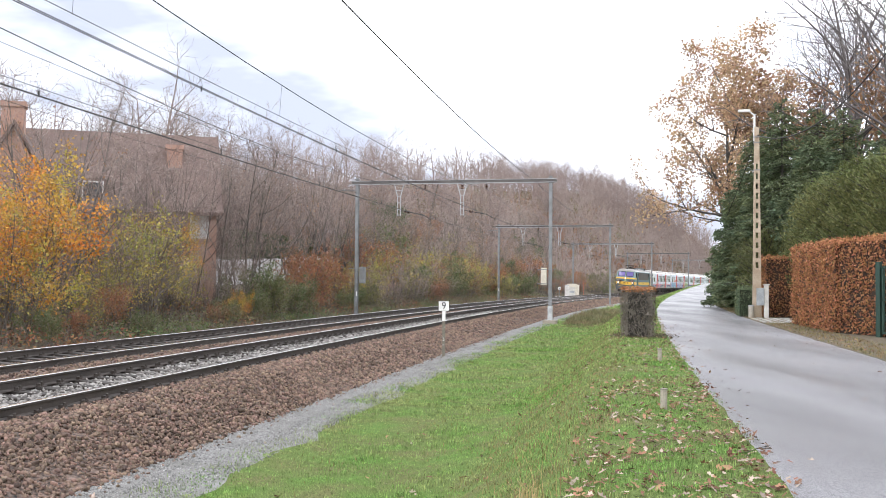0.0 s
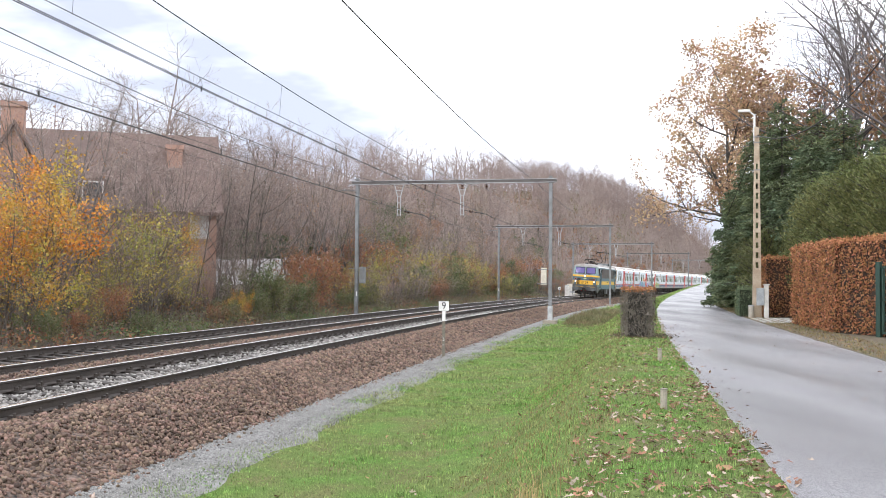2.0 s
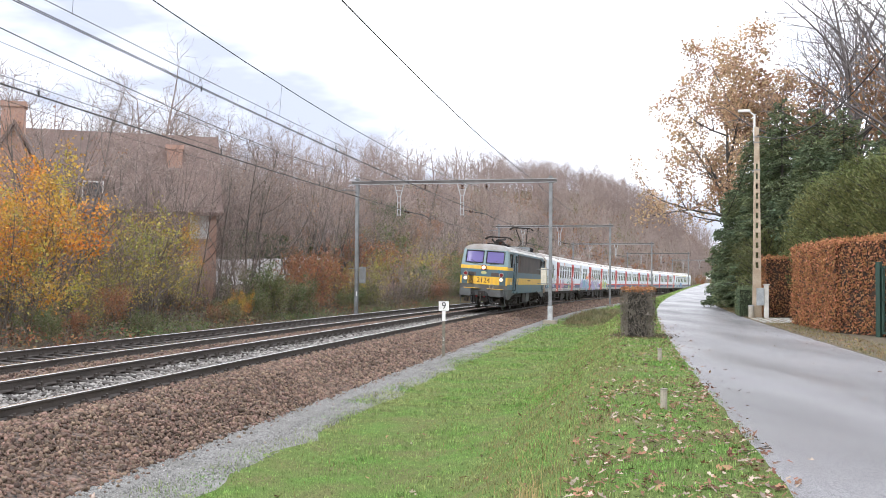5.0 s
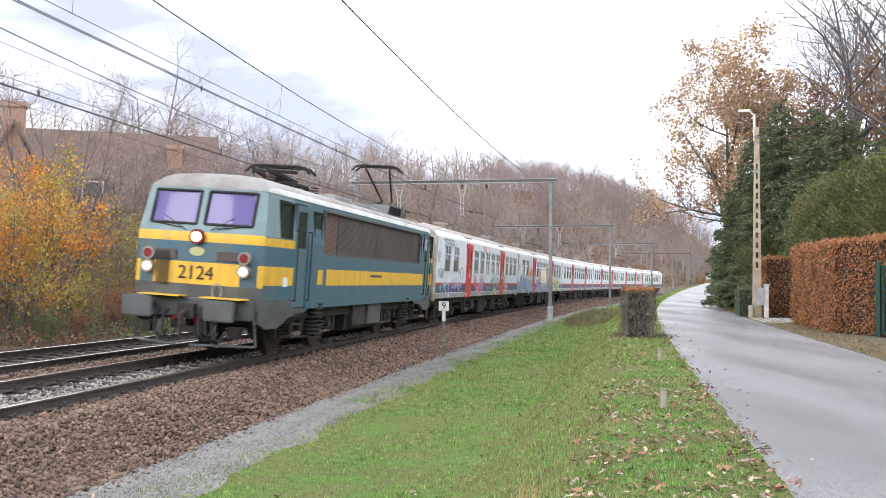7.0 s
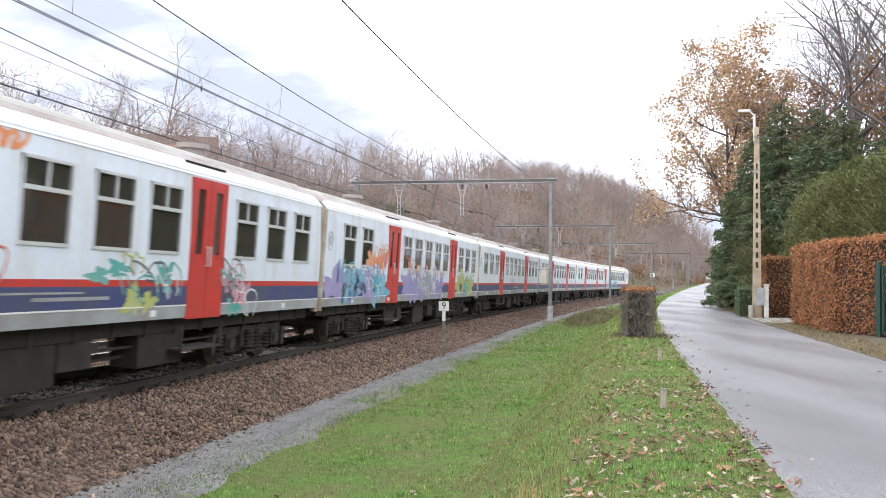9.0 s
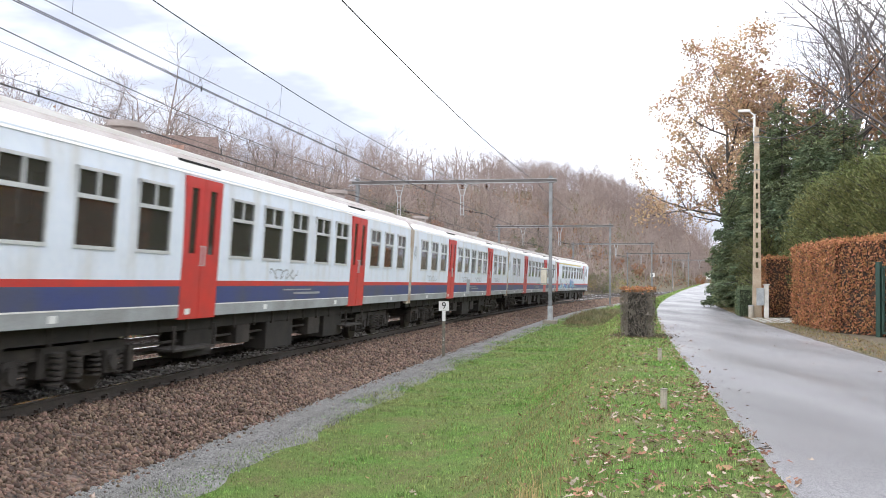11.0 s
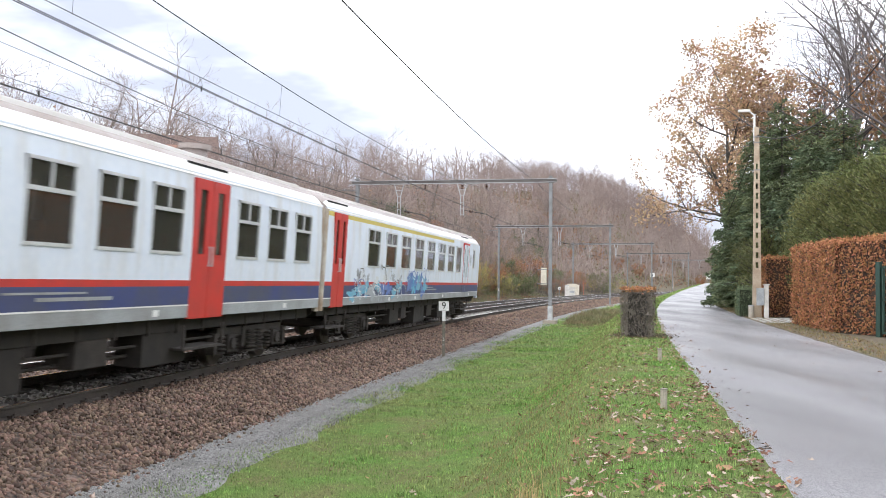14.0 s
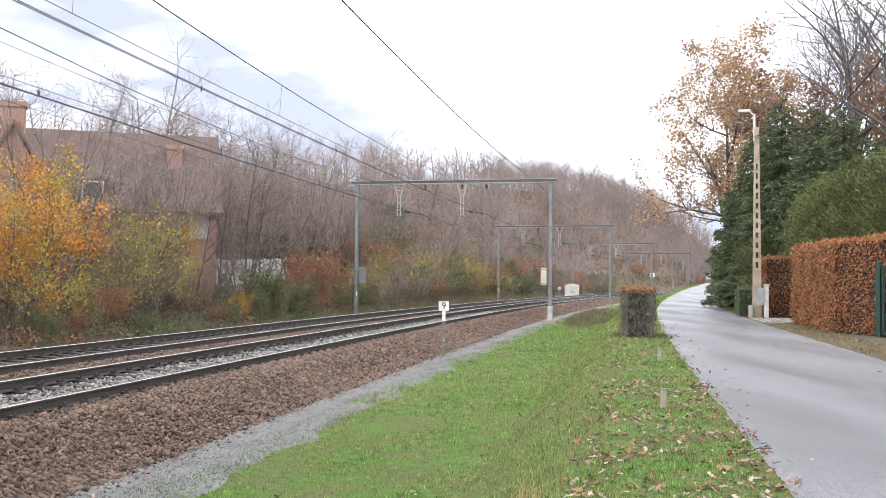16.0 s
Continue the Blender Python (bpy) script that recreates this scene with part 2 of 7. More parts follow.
def build_track(nc, label):
    tr = thing("railway_track", label, "railway track", kind="structure")
    for side in (-0.7535, 0.7535):
        ob = new("rail", rail_mesh(nc + side, nc))
        ob.parent = tr
    bm = bmesh.new()
    box(bm, (-1.3, -0.13, -0.33), (1.3, 0.13, -0.172))
    bmesh.ops.bevel(bm, geom=bm.edges[:], offset=0.012, segments=1, affect="EDGES")
    me = bpy.data.meshes.new("sleeper")
    bm.to_mesh(me)
    bm.free()
    me.materials.append(M_SLEEPER)
    bm = bmesh.new()
    for sd in (-0.7535, 0.7535):
        box(bm, (sd - 0.17, -0.09, -0.172), (sd + 0.17, 0.09, -0.155))
        for e in (-1, 1):
            box(bm, (sd + e * 0.09 - 0.035, -0.06, -0.156), (sd + e * 0.09 + 0.035, 0.06, -0.115))
            rod(bm, (sd + e * 0.12, 0, -0.16), (sd + e * 0.12, 0, -0.085), 0.022, n=6)
    fme = bpy.data.meshes.new("rail_fastening")
    bm.to_mesh(fme)
    bm.free()
    fme.materials.append(M_RAILSIDE)
    for i in range(145):
        s = -14 + 0.6 * i
        v = tp(s, nc, 0)
        m = pose(v.x, v.y, v.z, 0, 0, turn_at(s)) @ pose(0, 0, 0, 0, math.degrees(math.atan(CANT)), 0)
        piece("sleeper", me, tr, m)
        piece("rail_fastening", fme, tr, m)
    return tr


build_track(0.0, "near railway track with rust-brown rails on tarred sleepers")
build_track(SPACING, "far railway track with rust-brown rails on tarred sleepers")

# ---- overhead line ----
PORTALS = [-9.0, 40.1, 87.1, 134.3, 182.8, 235.9]
N_L, N_R, Z_BEAM = 8.1, -3.86, 7.75


def post_bm(h0, h1):
    """A rolled H-section post."""
    bm = bmesh.new()
    for y in (-0.115, 0.1):
        box(bm, (-0.095, y, h0), (0.095, y + 0.015, h1))
    box(bm, (-0.006, -0.1, h0), (0.006, 0.1, h1))
    return bm


def build_portal(s, near):
    p0 = thing("catenary_portal", "grey galvanised steel catenary portal spanning both tracks", "catenary portal", at_track(s, 0, 0), "catenary portals")
    for n in (N_L, N_R):
        q = part("post", post_bm(-0.75, Z_BEAM + 0.28), M_STEEL, p0)
        q.location = (-n, 0, 0)
        f = part("footing", boxes(((-0.4, -0.36, -1.2), (0.4, 0.36, -0.52))), M_CONC, p0, "concrete post footing", bevel=0.02)
        f.location = (-n, 0, 0)
        c = part("post_cap", boxes(((-0.17, -0.16, Z_BEAM - 0.12), (0.17, 0.16, Z_BEAM - 0.06)), ((-0.15, -0.14, Z_BEAM + 0.06), (0.15, 0.14, Z_BEAM + 0.12))), M_STEEL, p0)
        c.location = (-n, 0, 0)
    bm = bmesh.new()
    for y in (-0.16, 0.1):
        box(bm, (-N_L - 0.35, y, Z_BEAM - 0.11), (-N_R + 0.35, y + 0.06, Z_BEAM - 0.085))
        box(bm, (-N_L - 0.35, y, Z_BEAM + 0.085), (-N_R + 0.35, y + 0.06, Z_BEAM + 0.11))
    for i in range(16):
        x = -N_L + (N_L - N_R) * i / 15
        box(bm, (x - 0.03, -0.1, Z_BEAM + 0.08), (x + 0.03, 0.1, Z_BEAM + 0.1))
    beam = part("beam", bm, M_GALV, p0)
    part("web", boxes(*[((-N_L - 0.34, y, Z_BEAM - 0.085), (-N_R + 0.34, y + 0.014, Z_BEAM + 0.085)) for y in (-0.125, 0.111)]), M_WEB, beam, "dark beam web")
    for nn in (SPACING + 1.65, 1.5):       # drop frames that carry the registration arms
        bm = bmesh.new()
        x = -nn
        for e in (-1, 1):
            rod(bm, (x + e * 0.3, 0, Z_BEAM - 0.1), (x + e * 0.1, 0, Z_BEAM - 0.85), 0.035, n=6)
            rod(bm, (x + e * 0.1, 0, Z_BEAM - 0.83), (x + e * 0.1, 0, Z_BEAM - 2.05), 0.03, n=6)
        for z in (0.5, 0.85, 1.25, 1.65, 2.0):
            w = 0.3 - 0.2 * min(1, (z - 0.1) / 0.75)
            rod(bm, (x - w, 0, Z_BEAM - z), (x + w, 0, Z_BEAM - z), 0.022, n=6)
        part("drop_frame", bm, M_GALV, p0, "bright galvanised drop frame")
        bm = bmesh.new()
        rod(bm, (x + 0.1, 0, Z_BEAM - 1.72), (x + 1.55, 0.0, Z_BEAM - 2.0), 0.02, n=6)
        rod(bm, (x + 1.55, 0, Z_BEAM - 2.0), (x + 2.0, 0.0, Z_BEAM - 2.3), 0.012, n=6)
        part("registration_arm", bm, M_WIRE, p0, "thin dark registration arm")
        bm = bmesh.new()
        for i in range(3):
            disc(bm, (x + 0.45 + 0.09 * i, 0, Z_BEAM - 1.79 - 0.017 * i), (0.98, 0, -0.19), 0.085, 0.045, 10)
        part("insulator", bm, M_INSUL, p0, "brown glazed insulator")
    bm = bmesh.new()
    rod(bm, (-N_L - 0.1, 0, Z_BEAM - 0.45), (-N_L - 1.2, 0, Z_BEAM - 0.42), 0.03, n=6)
    part("bracket", bm, M_STEEL, p0)
    for nn in (SPACING, 0.0, SPACING / 2 - 0.4):
        bm = bmesh.new()
        rod(bm, (-nn, 0, Z_BEAM - 0.1), (-nn, 0, Z_BEAM - 0.5), 0.012, n=6)
        for i in range(3):
            disc(bm, (-nn, 0, Z_BEAM - 0.22 - 0.09 * i), (0, 0, 1), 0.075, 0.045, 10)
        part("insulator", bm, M_INSUL, p0, "brown glazed insulator")
    if near:
        for n, e, m in ((N_R, -1, M_CREAM), (N_L, 1, M_STEEL)):
            bx = part("relay_box", boxes(((-0.17, -0.14, 1.55), (0.17, 0.14, 2.55))), m, p0, "cream relay box" if e < 0 else "grey relay box", bevel=0.012)
            bx.location = (-n + e * 0.38, 0, 0)
            for z in (1.60, 2.44):
                ar = part("bracket", boxes(((-0.3, -0.02, z), (0.75, 0.02, z + 0.04))), M_STEEL, p0)
                ar.location = (-n - (0.45 if e < 0 else 0.2), -0.16, 0)
        sl = part("sleeve", boxes(((-0.14, -0.14, -0.6), (0.14, 0.14, 0.3))), M_GALV, p0, "thicker galvanised base sleeve", bevel=0.01)
        sl.location = (-N_R, 0, 0)
    pl = part("number_plate", boxes(((-0.035, -0.135, 0.75), (0.035, -0.125, 1.05))), M_WHITE, p0, "small white marker plate")
    pl.location = (-N_L + 0.05, 0, 0)
    return p0


M_WEB = mat("dark_web_steel", (0.075, 0.068, 0.066), 0.7, scale=2.5, col2=(0.13, 0.12, 0.115))
M_INSUL = mat("brown_glaze", (0.06, 0.025, 0.015), 0.25)
M_CREAM = mat("cream_paint", (0.66, 0.62, 0.53), 0.6, scale=3, col2=(0.52, 0.47, 0.38))
for i, s in enumerate(PORTALS[1:]):
    build_portal(s, i == 0)


def wire(name, label, pts, r):
    cu = bpy.data.curves.new(name, "CURVE")
    cu.dimensions, cu.bevel_depth, cu.bevel_resolution = "3D", r, 1
    sp = cu.splines.new("POLY")
    sp.points.add(len(pts) - 1)
    for q, v in zip(sp.points, pts):
        q.co = (*v, 1)
    cu.materials.append(M_WIRE)
    return tagged(new(name, cu), label, "overhead wire", "overhead wires")


def spans(n, z, sag, s_list, step=12):
    pts = []
    for a, b in zip(s_list, s_list[1:]):
        for k in range(step):
            f = k / step
            pts.append(tp(a + (b - a) * f, n, z - 4 * sag * f * (1 - f)))
    pts.append(tp(s_list[-1], n, z))
    return pts


for nc, who in ((0.0, "near"), (SPACING, "far")):
    wire("messenger_wire", "dark messenger wire above the %s track" % who, spans(nc, 7.3, 0.66 if nc == 0 else 0.9, PORTALS), 0.011)
    wire("auxiliary_wire", "thin auxiliary wire above the %s track" % who, spans(nc + 0.05, 6.0 if nc == 0 else 5.88, 0.07, PORTALS), 0.007)
    for e in (-0.03, 0.03):
        wire("contact_wire", "thick copper contact wire above the %s track" % who, spans(nc + e, 5.75 if nc == 0 else 5.68, 0.06, PORTALS), 0.009)
    for a, b in zip(PORTALS[:4], PORTALS[1:5]):
        for f in (0.1, 0.3, 0.5, 0.7, 0.9):
            s = a + (b - a) * f
            wire("dropper", "thin dropper wire above the %s track" % who, [tp(s, nc, 7.3 - 4 * (0.66 if nc == 0 else 0.9) * f * (1 - f)), tp(s, nc + 0.05, 5.95 if nc == 0 else 5.84)], 0.004)
        for f in (0.06, 0.2, 0.4, 0.6, 0.8):
            s = a + (b - a) * f
            bm = bmesh.new()
            for e in (-0.03, 0.03):
                rod(bm, tp(s, nc + 0.05, 5.96), tp(s, nc + e, 5.75), 0.004, n=4)
            rod(bm, tp(s, nc, 5.64), tp(s, nc, 5.76), 0.02, n=6)
            tagged(part("contact_clip", bm, M_WIRE, None), "small dark clip on the %s contact wires" % who, "overhead wire", "contact clips")
wire("feeder_wire", "dark feeder wire on the lane side", spans(-2.85, 7.78, 0.17, PORTALS), 0.016)
wire("feeder_wire", "thin feeder wire between the tracks and the bank", spans(3.84, 6.75, 0.4, PORTALS), 0.007)
wire("feeder_wire", "thin feeder wire on the bank side", spans(9.2, 7.35, 0.5, PORTALS), 0.008)

# ---- the train ----
M_TWHITE = mat("coach_white", (0.70, 0.755, 0.85), 0.4, scale=0.7, col2=(0.55, 0.53, 0.50), bscale=9, fine=0.22, lo=0.48, hi=0.85, stretch=(3.0, 1, 0.6))
M_TRED = mat("coach_red", (0.58, 0.035, 0.028), 0.45, scale=2, col2=(0.46, 0.04, 0.035), fine=0.2)
M_TBLUE = mat("coach_dark_blue", (0.045, 0.06, 0.185), 0.5, scale=1.2, col2=(0.07, 0.075, 0.12), fine=0.25)
M_TGREY = mat("coach_sill_grey", (0.36, 0.38, 0.40), 0.55, scale=1.0, col2=(0.25, 0.25, 0.25), fine=0.3)
M_TROOF = mat("coach_roof", (0.40, 0.37, 0.36), 0.6, scale=0.9, col2=(0.27, 0.225, 0.205), fine=0.35)
M_TEDGE = mat("coach_roof_edge", (0.85, 0.84, 0.83), 0.5, scale=0.6, col2=(0.70, 0.67, 0.64), fine=0.25)
M_TEND = mat("coach_end_dirt", (0.58, 0.54, 0.48), 0.7, scale=1.5, col2=(0.32, 0.23, 0.16), fine=0.4)
M_YSTRIPE = mat("first_class_yellow", (0.62, 0.50, 0.12), 0.5, var=0.15)
M_UNDER = mat("underframe_grime", (0.016, 0.014, 0.013), 0.85, scale=3, col2=(0.028, 0.023, 0.02), bump=0.004)
M_UNDER2 = mat("brake_dust_grey", (0.048, 0.04, 0.035), 0.85, scale=3, col2=(0.025, 0.021, 0.019), bump=0.004)
M_WHEEL = mat("wheel_steel", (0.07, 0.055, 0.048), 0.6, metal=0.4, scale=3)
M_ALU = mat("window_aluminium", (0.66, 0.67, 0.68), 0.4, metal=0.25, var=0.12)
M_INSIDE = mat("coach_interior", (0.16, 0.13, 0.11), 0.8, scale=2)
M_SEAT = mat("seat_vinyl", (0.16, 0.05, 0.035), 0.6, scale=2)
M_RUBBER = mat("rubber", (0.02, 0.02, 0.02), 0.7)
M_BELLOWS = mat("bellows", (0.03, 0.028, 0.027), 0.85, scale=4)
M_LBLUE = mat("loco_blue", (0.035, 0.12, 0.185), 0.45, scale=0.9, col2=(0.085, 0.125, 0.14), fine=0.3, stretch=(3.0, 2.0, 0.7))
M_LGREY = mat("loco_window_surround", (0.22, 0.30, 0.32), 0.5, scale=1.5, col2=(0.17, 0.25, 0.27), fine=0.25)
M_LYEL = mat("loco_yellow", (0.78, 0.47, 0.035), 0.42, scale=1.4, col2=(0.52, 0.31, 0.06), fine=0.25, stretch=(2.5, 2.5, 0.8), lo=0.42, hi=0.8)
M_LSKIRT = mat("loco_skirt_grey", (0.10, 0.11, 0.115), 0.6, scale=1.6, col2=(0.07, 0.07, 0.07), fine=0.35)
M_LROOF = mat("loco_roof", (0.33, 0.33, 0.33), 0.6, scale=1.0, col2=(0.20, 0.17, 0.15), fine=0.4)
M_LROOFE = mat("loco_roof_edge", (0.70, 0.70, 0.70), 0.5, scale=0.8, col2=(0.45, 0.42, 0.39), fine=0.3)
M_GRILLE = mat("loco_side_grille", (0.10, 0.075, 0.066), 0.6, scale=0.8, col2=(0.055, 0.045, 0.043), fine=0.3)
M_GRILLE2 = mat("loco_rust_louvre", (0.16, 0.085, 0.068), 0.7, scale=1.0, col2=(0.10, 0.07, 0.06), fine=0.3)
M_DOORL = mat("loco_door_grey_blue", (0.07, 0.15, 0.19), 0.5, scale=1.2, col2=(0.085, 0.13, 0.15), fine=0.3)


def glass_mat(name, col, rough=0.03, trans=0.85):
    m = bpy.data.materials.new(name)
    m.use_nodes = True
    b = m.node_tree.nodes["Principled BSDF"]
    b.inputs["Base Color"].default_value = (*col, 1)
    b.inputs["Roughness"].default_value, b.inputs["Transmission Weight"].default_value, b.inputs["IOR"].default_value = rough, trans, 1.45
    return m


def lamp_mat(name, col, k):
    m = bpy.data.materials.new(name)
    m.use_nodes = True
    b = m.node_tree.nodes["Principled BSDF"]
    b.inputs["Base Color"].default_value = (*col, 1)
    b.inputs["Emission Color"].default_value, b.inputs["Emission Strength"].default_value = (*col, 1), k
    return m


M_PANE = glass_mat("coach_pane", (0.22, 0.21, 0.19))
M_SHIELD = glass_mat("tinted_windscreen", (0.26, 0.21, 0.62), 0.05, 0.55)
M_LPANE = glass_mat("cab_side_pane", (0.10, 0.12, 0.11), 0.04, 0.6)
M_HEAD = lamp_mat("headlight_on", (1.0, 0.80, 0.60), 0.75)
M_HEADTOP = lamp_mat("top_light_on", (1.0, 0.72, 0.42), 1.5)
M_TAIL = mat("red_lamp_glass", (0.20, 0.02, 0.025), 0.15)

HALF = 1.41


def side_y(z):
    """Half width of a vehicle at that height, drawn in towards the roof."""
    return HALF - 0.0 if z < 2.3 else HALF - 0.035 * (z - 2.3) ** 1.5


def side_wall(parent, xs, zs, holes, matfn, mats, sgn, name="side_wall", yf=side_y, t=0.05):
    """A side wall as a sheet with thickness, in cells between xs and zs, with openings at holes (x0, x1, z0, z1)."""
    bm = bmesh.new()
    grid = {}

    def vert(i, j):
        if (i, j) not in grid:
            grid[i, j] = bm.verts.new((xs[i], sgn * yf(zs[j]), zs[j]))
        return grid[i, j]
    for i in range(len(xs) - 1):
        for j in range(len(zs) - 1):
            xc, zc = (xs[i] + xs[i + 1]) / 2, (zs[j] + zs[j + 1]) / 2
            if any(a < xc < b and c < zc < d for a, b, c, d in holes):
                continue
            q = [vert(i, j), vert(i + 1, j), vert(i + 1, j + 1), vert(i, j + 1)]
            f = bm.faces.new(q if sgn < 0 else q[::-1])
            f.material_index = matfn(xc, zc)
    ext = bmesh.ops.extrude_face_region(bm, geom=bm.faces[:])
    for v in ext["geom"]:
        if isinstance(v, bmesh.types.BMVert):
            v.co.y -= sgn * t
    bmesh.ops.recalc_face_normals(bm, faces=bm.faces[:])
    return part(name, bm, mats, parent)


def lattice(vals, *more):
    a = sorted(set(round(v, 4) for v in list(vals) + list(more)))
    return a


def ring_bm(x0, x1, z0, z1, y0, y1, w):
    """A rectangular frame of bars."""
    return boxes(((x0, y0, z0), (x0 + w, y1, z1)), ((x1 - w, y0, z0), (x1, y1, z1)),
                 ((x0 + w, y0, z0), (x1 - w, y1, z0 + w)), ((x0 + w, y0, z1 - w), (x1 - w, y1, z1)))


def data_of(bm, name, mats):
    me = bpy.data.meshes.new(name)
    bm.to_mesh(me)
    bm.free()
    for m in mats:
        me.materials.append(m)
    return me


COACH_MATS = [M_TWHITE, M_TRED, M_TBLUE, M_TGREY, M_YSTRIPE]
WW, Z0, Z1, ZSPLIT = 1.12, 2.12, 3.24, 2.84
ME_FRAME = data_of(boxes(((-WW / 2, 0, Z0), (-WW / 2 + .03, 0.03, Z1)), ((WW / 2 - .03, 0, Z0), (WW / 2, 0.03, Z1)),
                         ((-WW / 2, 0, Z0), (WW / 2, 0.035, Z0 + .05)), ((-WW / 2, 0, Z1 - .045), (WW / 2, 0.03, Z1)),
                         ((-WW / 2, 0, ZSPLIT - .03), (WW / 2, 0.035, ZSPLIT + .03)), ((-.025, 0.002, ZSPLIT), (.025, 0.028, Z1))), "window_frame", [M_ALU])
ME_PANE = data_of(boxes(((-WW / 2 + .03, -0.012, Z0 + .03), (WW / 2 - .03, -0.004, Z1 - .03))), "pane", [M_PANE])
ME_SEALED = data_of(boxes(((-WW / 2, 0, Z0), (-WW / 2 + .03, 0.03, Z1)), ((WW / 2 - .03, 0, Z0), (WW / 2, 0.03, Z1)),
                          ((-WW / 2, 0, Z0), (WW / 2, 0.035, Z0 + .05)), ((-WW / 2, 0, Z1 - .045), (WW / 2, 0.03, Z1))), "window_frame", [M_ALU])


WD = 1.32                    # the driving trailer's broader windows
ME_FRAMEW = data_of(boxes(((-WD / 2, 0, Z0), (-WD / 2 + .03, 0.03, Z1)), ((WD / 2 - .03, 0, Z0), (WD / 2, 0.03, Z1)),
                          ((-WD / 2, 0, Z0), (WD / 2, 0.035, Z0 + .05)), ((-WD / 2, 0, Z1 - .045), (WD / 2, 0.03, Z1)),
                          ((-WD / 2, 0, ZSPLIT - .03), (WD / 2, 0.035, ZSPLIT + .03)), ((-.025, 0.002, ZSPLIT), (.025, 0.028, Z1))), "window_frame", [M_ALU])
ME_PANEW = data_of(boxes(((-WD / 2 + .03, -0.012, Z0 + .03), (WD / 2 - .03, -0.004, Z1 - .03))), "pane", [M_PANE])


def add_window(coach, x, sgn, sealed=False, broad=False):
    e = Matrix.Translation((x, sgn * (side_y(2.6) - 0.012), 0)) @ pose(0, 0, 0, 0, 0, 0 if sgn > 0 else 180)
    fr = piece("window", ME_SEALED if sealed else ME_FRAMEW if broad else ME_FRAME, coach, e, "aluminium-framed coach window")
    pn = piece("pane", ME_PANEW if broad and not sealed else ME_PANE, fr, Matrix.Identity(4))
    pn.visible_shadow = False
    return fr


def door_meshes(w):
    leaf = bmesh.new()
    h0, h1 = 1.04, 3.46
    hw = w / 2 - 0.012
    for a, b in ((-hw, -0.01), (0.01, hw)):
        gx0, gx1 = a + (b - a) * 0.3, a + (b - a) * 0.7
        for lo, hi in (((a, 0, h0), (gx0, 0.045, h1)), ((gx1, 0, h0), (b, 0.045, h1)), ((gx0, 0, h0), (gx1, 0.045, 2.16)), ((gx0, 0, 3.28), (gx1, 0.045, h1))):
            box(leaf, lo, hi)
        box(leaf, (gx0 - .03, 0.045, 2.13), (gx1 + .03, 0.056, 2.16))
    pane = bmesh.new()
    for a, b in ((-hw, -0.01), (0.01, hw)):
        box(pane, (a + (b - a) * 0.3, 0.012, 2.16), (a + (b - a) * 0.7, 0.02, 3.28))
    handle = bmesh.new()
    for x in (-0.07, 0.07):
        rod(handle, (x, 0.075, 1.95), (x, 0.075, 2.3), 0.014, n=6)
        for z in (1.96, 2.29):
            rod(handle, (x, 0.04, z), (x, 0.075, z), 0.012, n=6)
    return leaf, pane, handle


_l, _p, _h = door_meshes(1.5)
ME_DOOR, ME_DPANE, ME_DHANDLE = data_of(_l, "door", [M_TRED]), data_of(_p, "pane", [M_PANE]), data_of(_h, "handle", [M_ALU])
_l, _p, _h = door_meshes(1.1)
ME_DOORN, ME_DPANEN = data_of(_l, "door", [M_TRED]), data_of(_p, "pane", [M_PANE])
_h.free()
_l, _p, _h = door_meshes(1.4)
_l.free(), _h.free()
_l = bmesh.new()
for lo, hi, k in (((-.69, 0, 1.28), (.69, .05, 1.6), 2), ((-.69, 0, 1.6), (.69, .05, 1.7), 1), ((-.69, 0, 1.7), (.69, .05, 1.95), 0), ((-.69, 0, 3.2), (.69, .05, 3.38), 0), ((-.69, 0, 3.38), (.69, .055, 3.46), 1),
                  ((-.69, 0, 1.95), (-.48, .05, 3.2), 0), ((-.21, 0, 1.95), (.21, .05, 3.2), 0), ((.48, 0, 1.95), (.69, .05, 3.2), 0),
                  ((-.70, .0, 1.63), (-.675, .056, 3.4), 1), ((.675, .0, 1.63), (.70, .056, 3.4), 1), ((-.012, .0, 1.22), (.012, .057, 3.36), 3)):
    before = set(_l.faces)
    box(_l, lo, hi)
    for f_ in set(_l.faces) - before:
        f_.material_index = k
ME_DOORW, ME_DPANEW = data_of(_l, "door", COACH_MATS), data_of(_p, "pane", [M_PANE])


def add_door(coach, x, sgn, me, pane, label):
    e = Matrix.Translation((x, sgn * (HALF - 0.045), 0)) @ pose(0, 0, 0, 0, 0, 0 if sgn > 0 else 180)
    d = piece("door", me, coach, e, label)
    piece("pane", pane, d, Matrix.Identity(4)).visible_shadow = False
    piece("handle", ME_DHANDLE, d, Matrix.Identity(4))
    bm = boxes(((x - .85, min(sgn * 1.0, sgn * 1.42), 0.5), (x + .85, max(sgn * 1.0, sgn * 1.42), 0.54)),
               ((x - .85, min(sgn * 1.38, sgn * 1.42), 0.5), (x - .8, max(sgn * 1.38, sgn * 1.42), 0.93)),
               ((x + .8, min(sgn * 1.38, sgn * 1.42), 0.5), (x + .85, max(sgn * 1.38, sgn * 1.42), 0.93)))
    part("step", bm, M_UNDER2, coach, "steel boarding step")


# roof outline from the cantrail over the top
ROOF = [(1.375, 3.5), (1.33, 3.62), (1.24, 3.74), (1.08, 3.85), (0.85, 3.93), (0.5, 3.99), (0.0, 4.01)]
ROOF = ROOF + [(-y, z) for y, z in ROOF[-2::-1]]


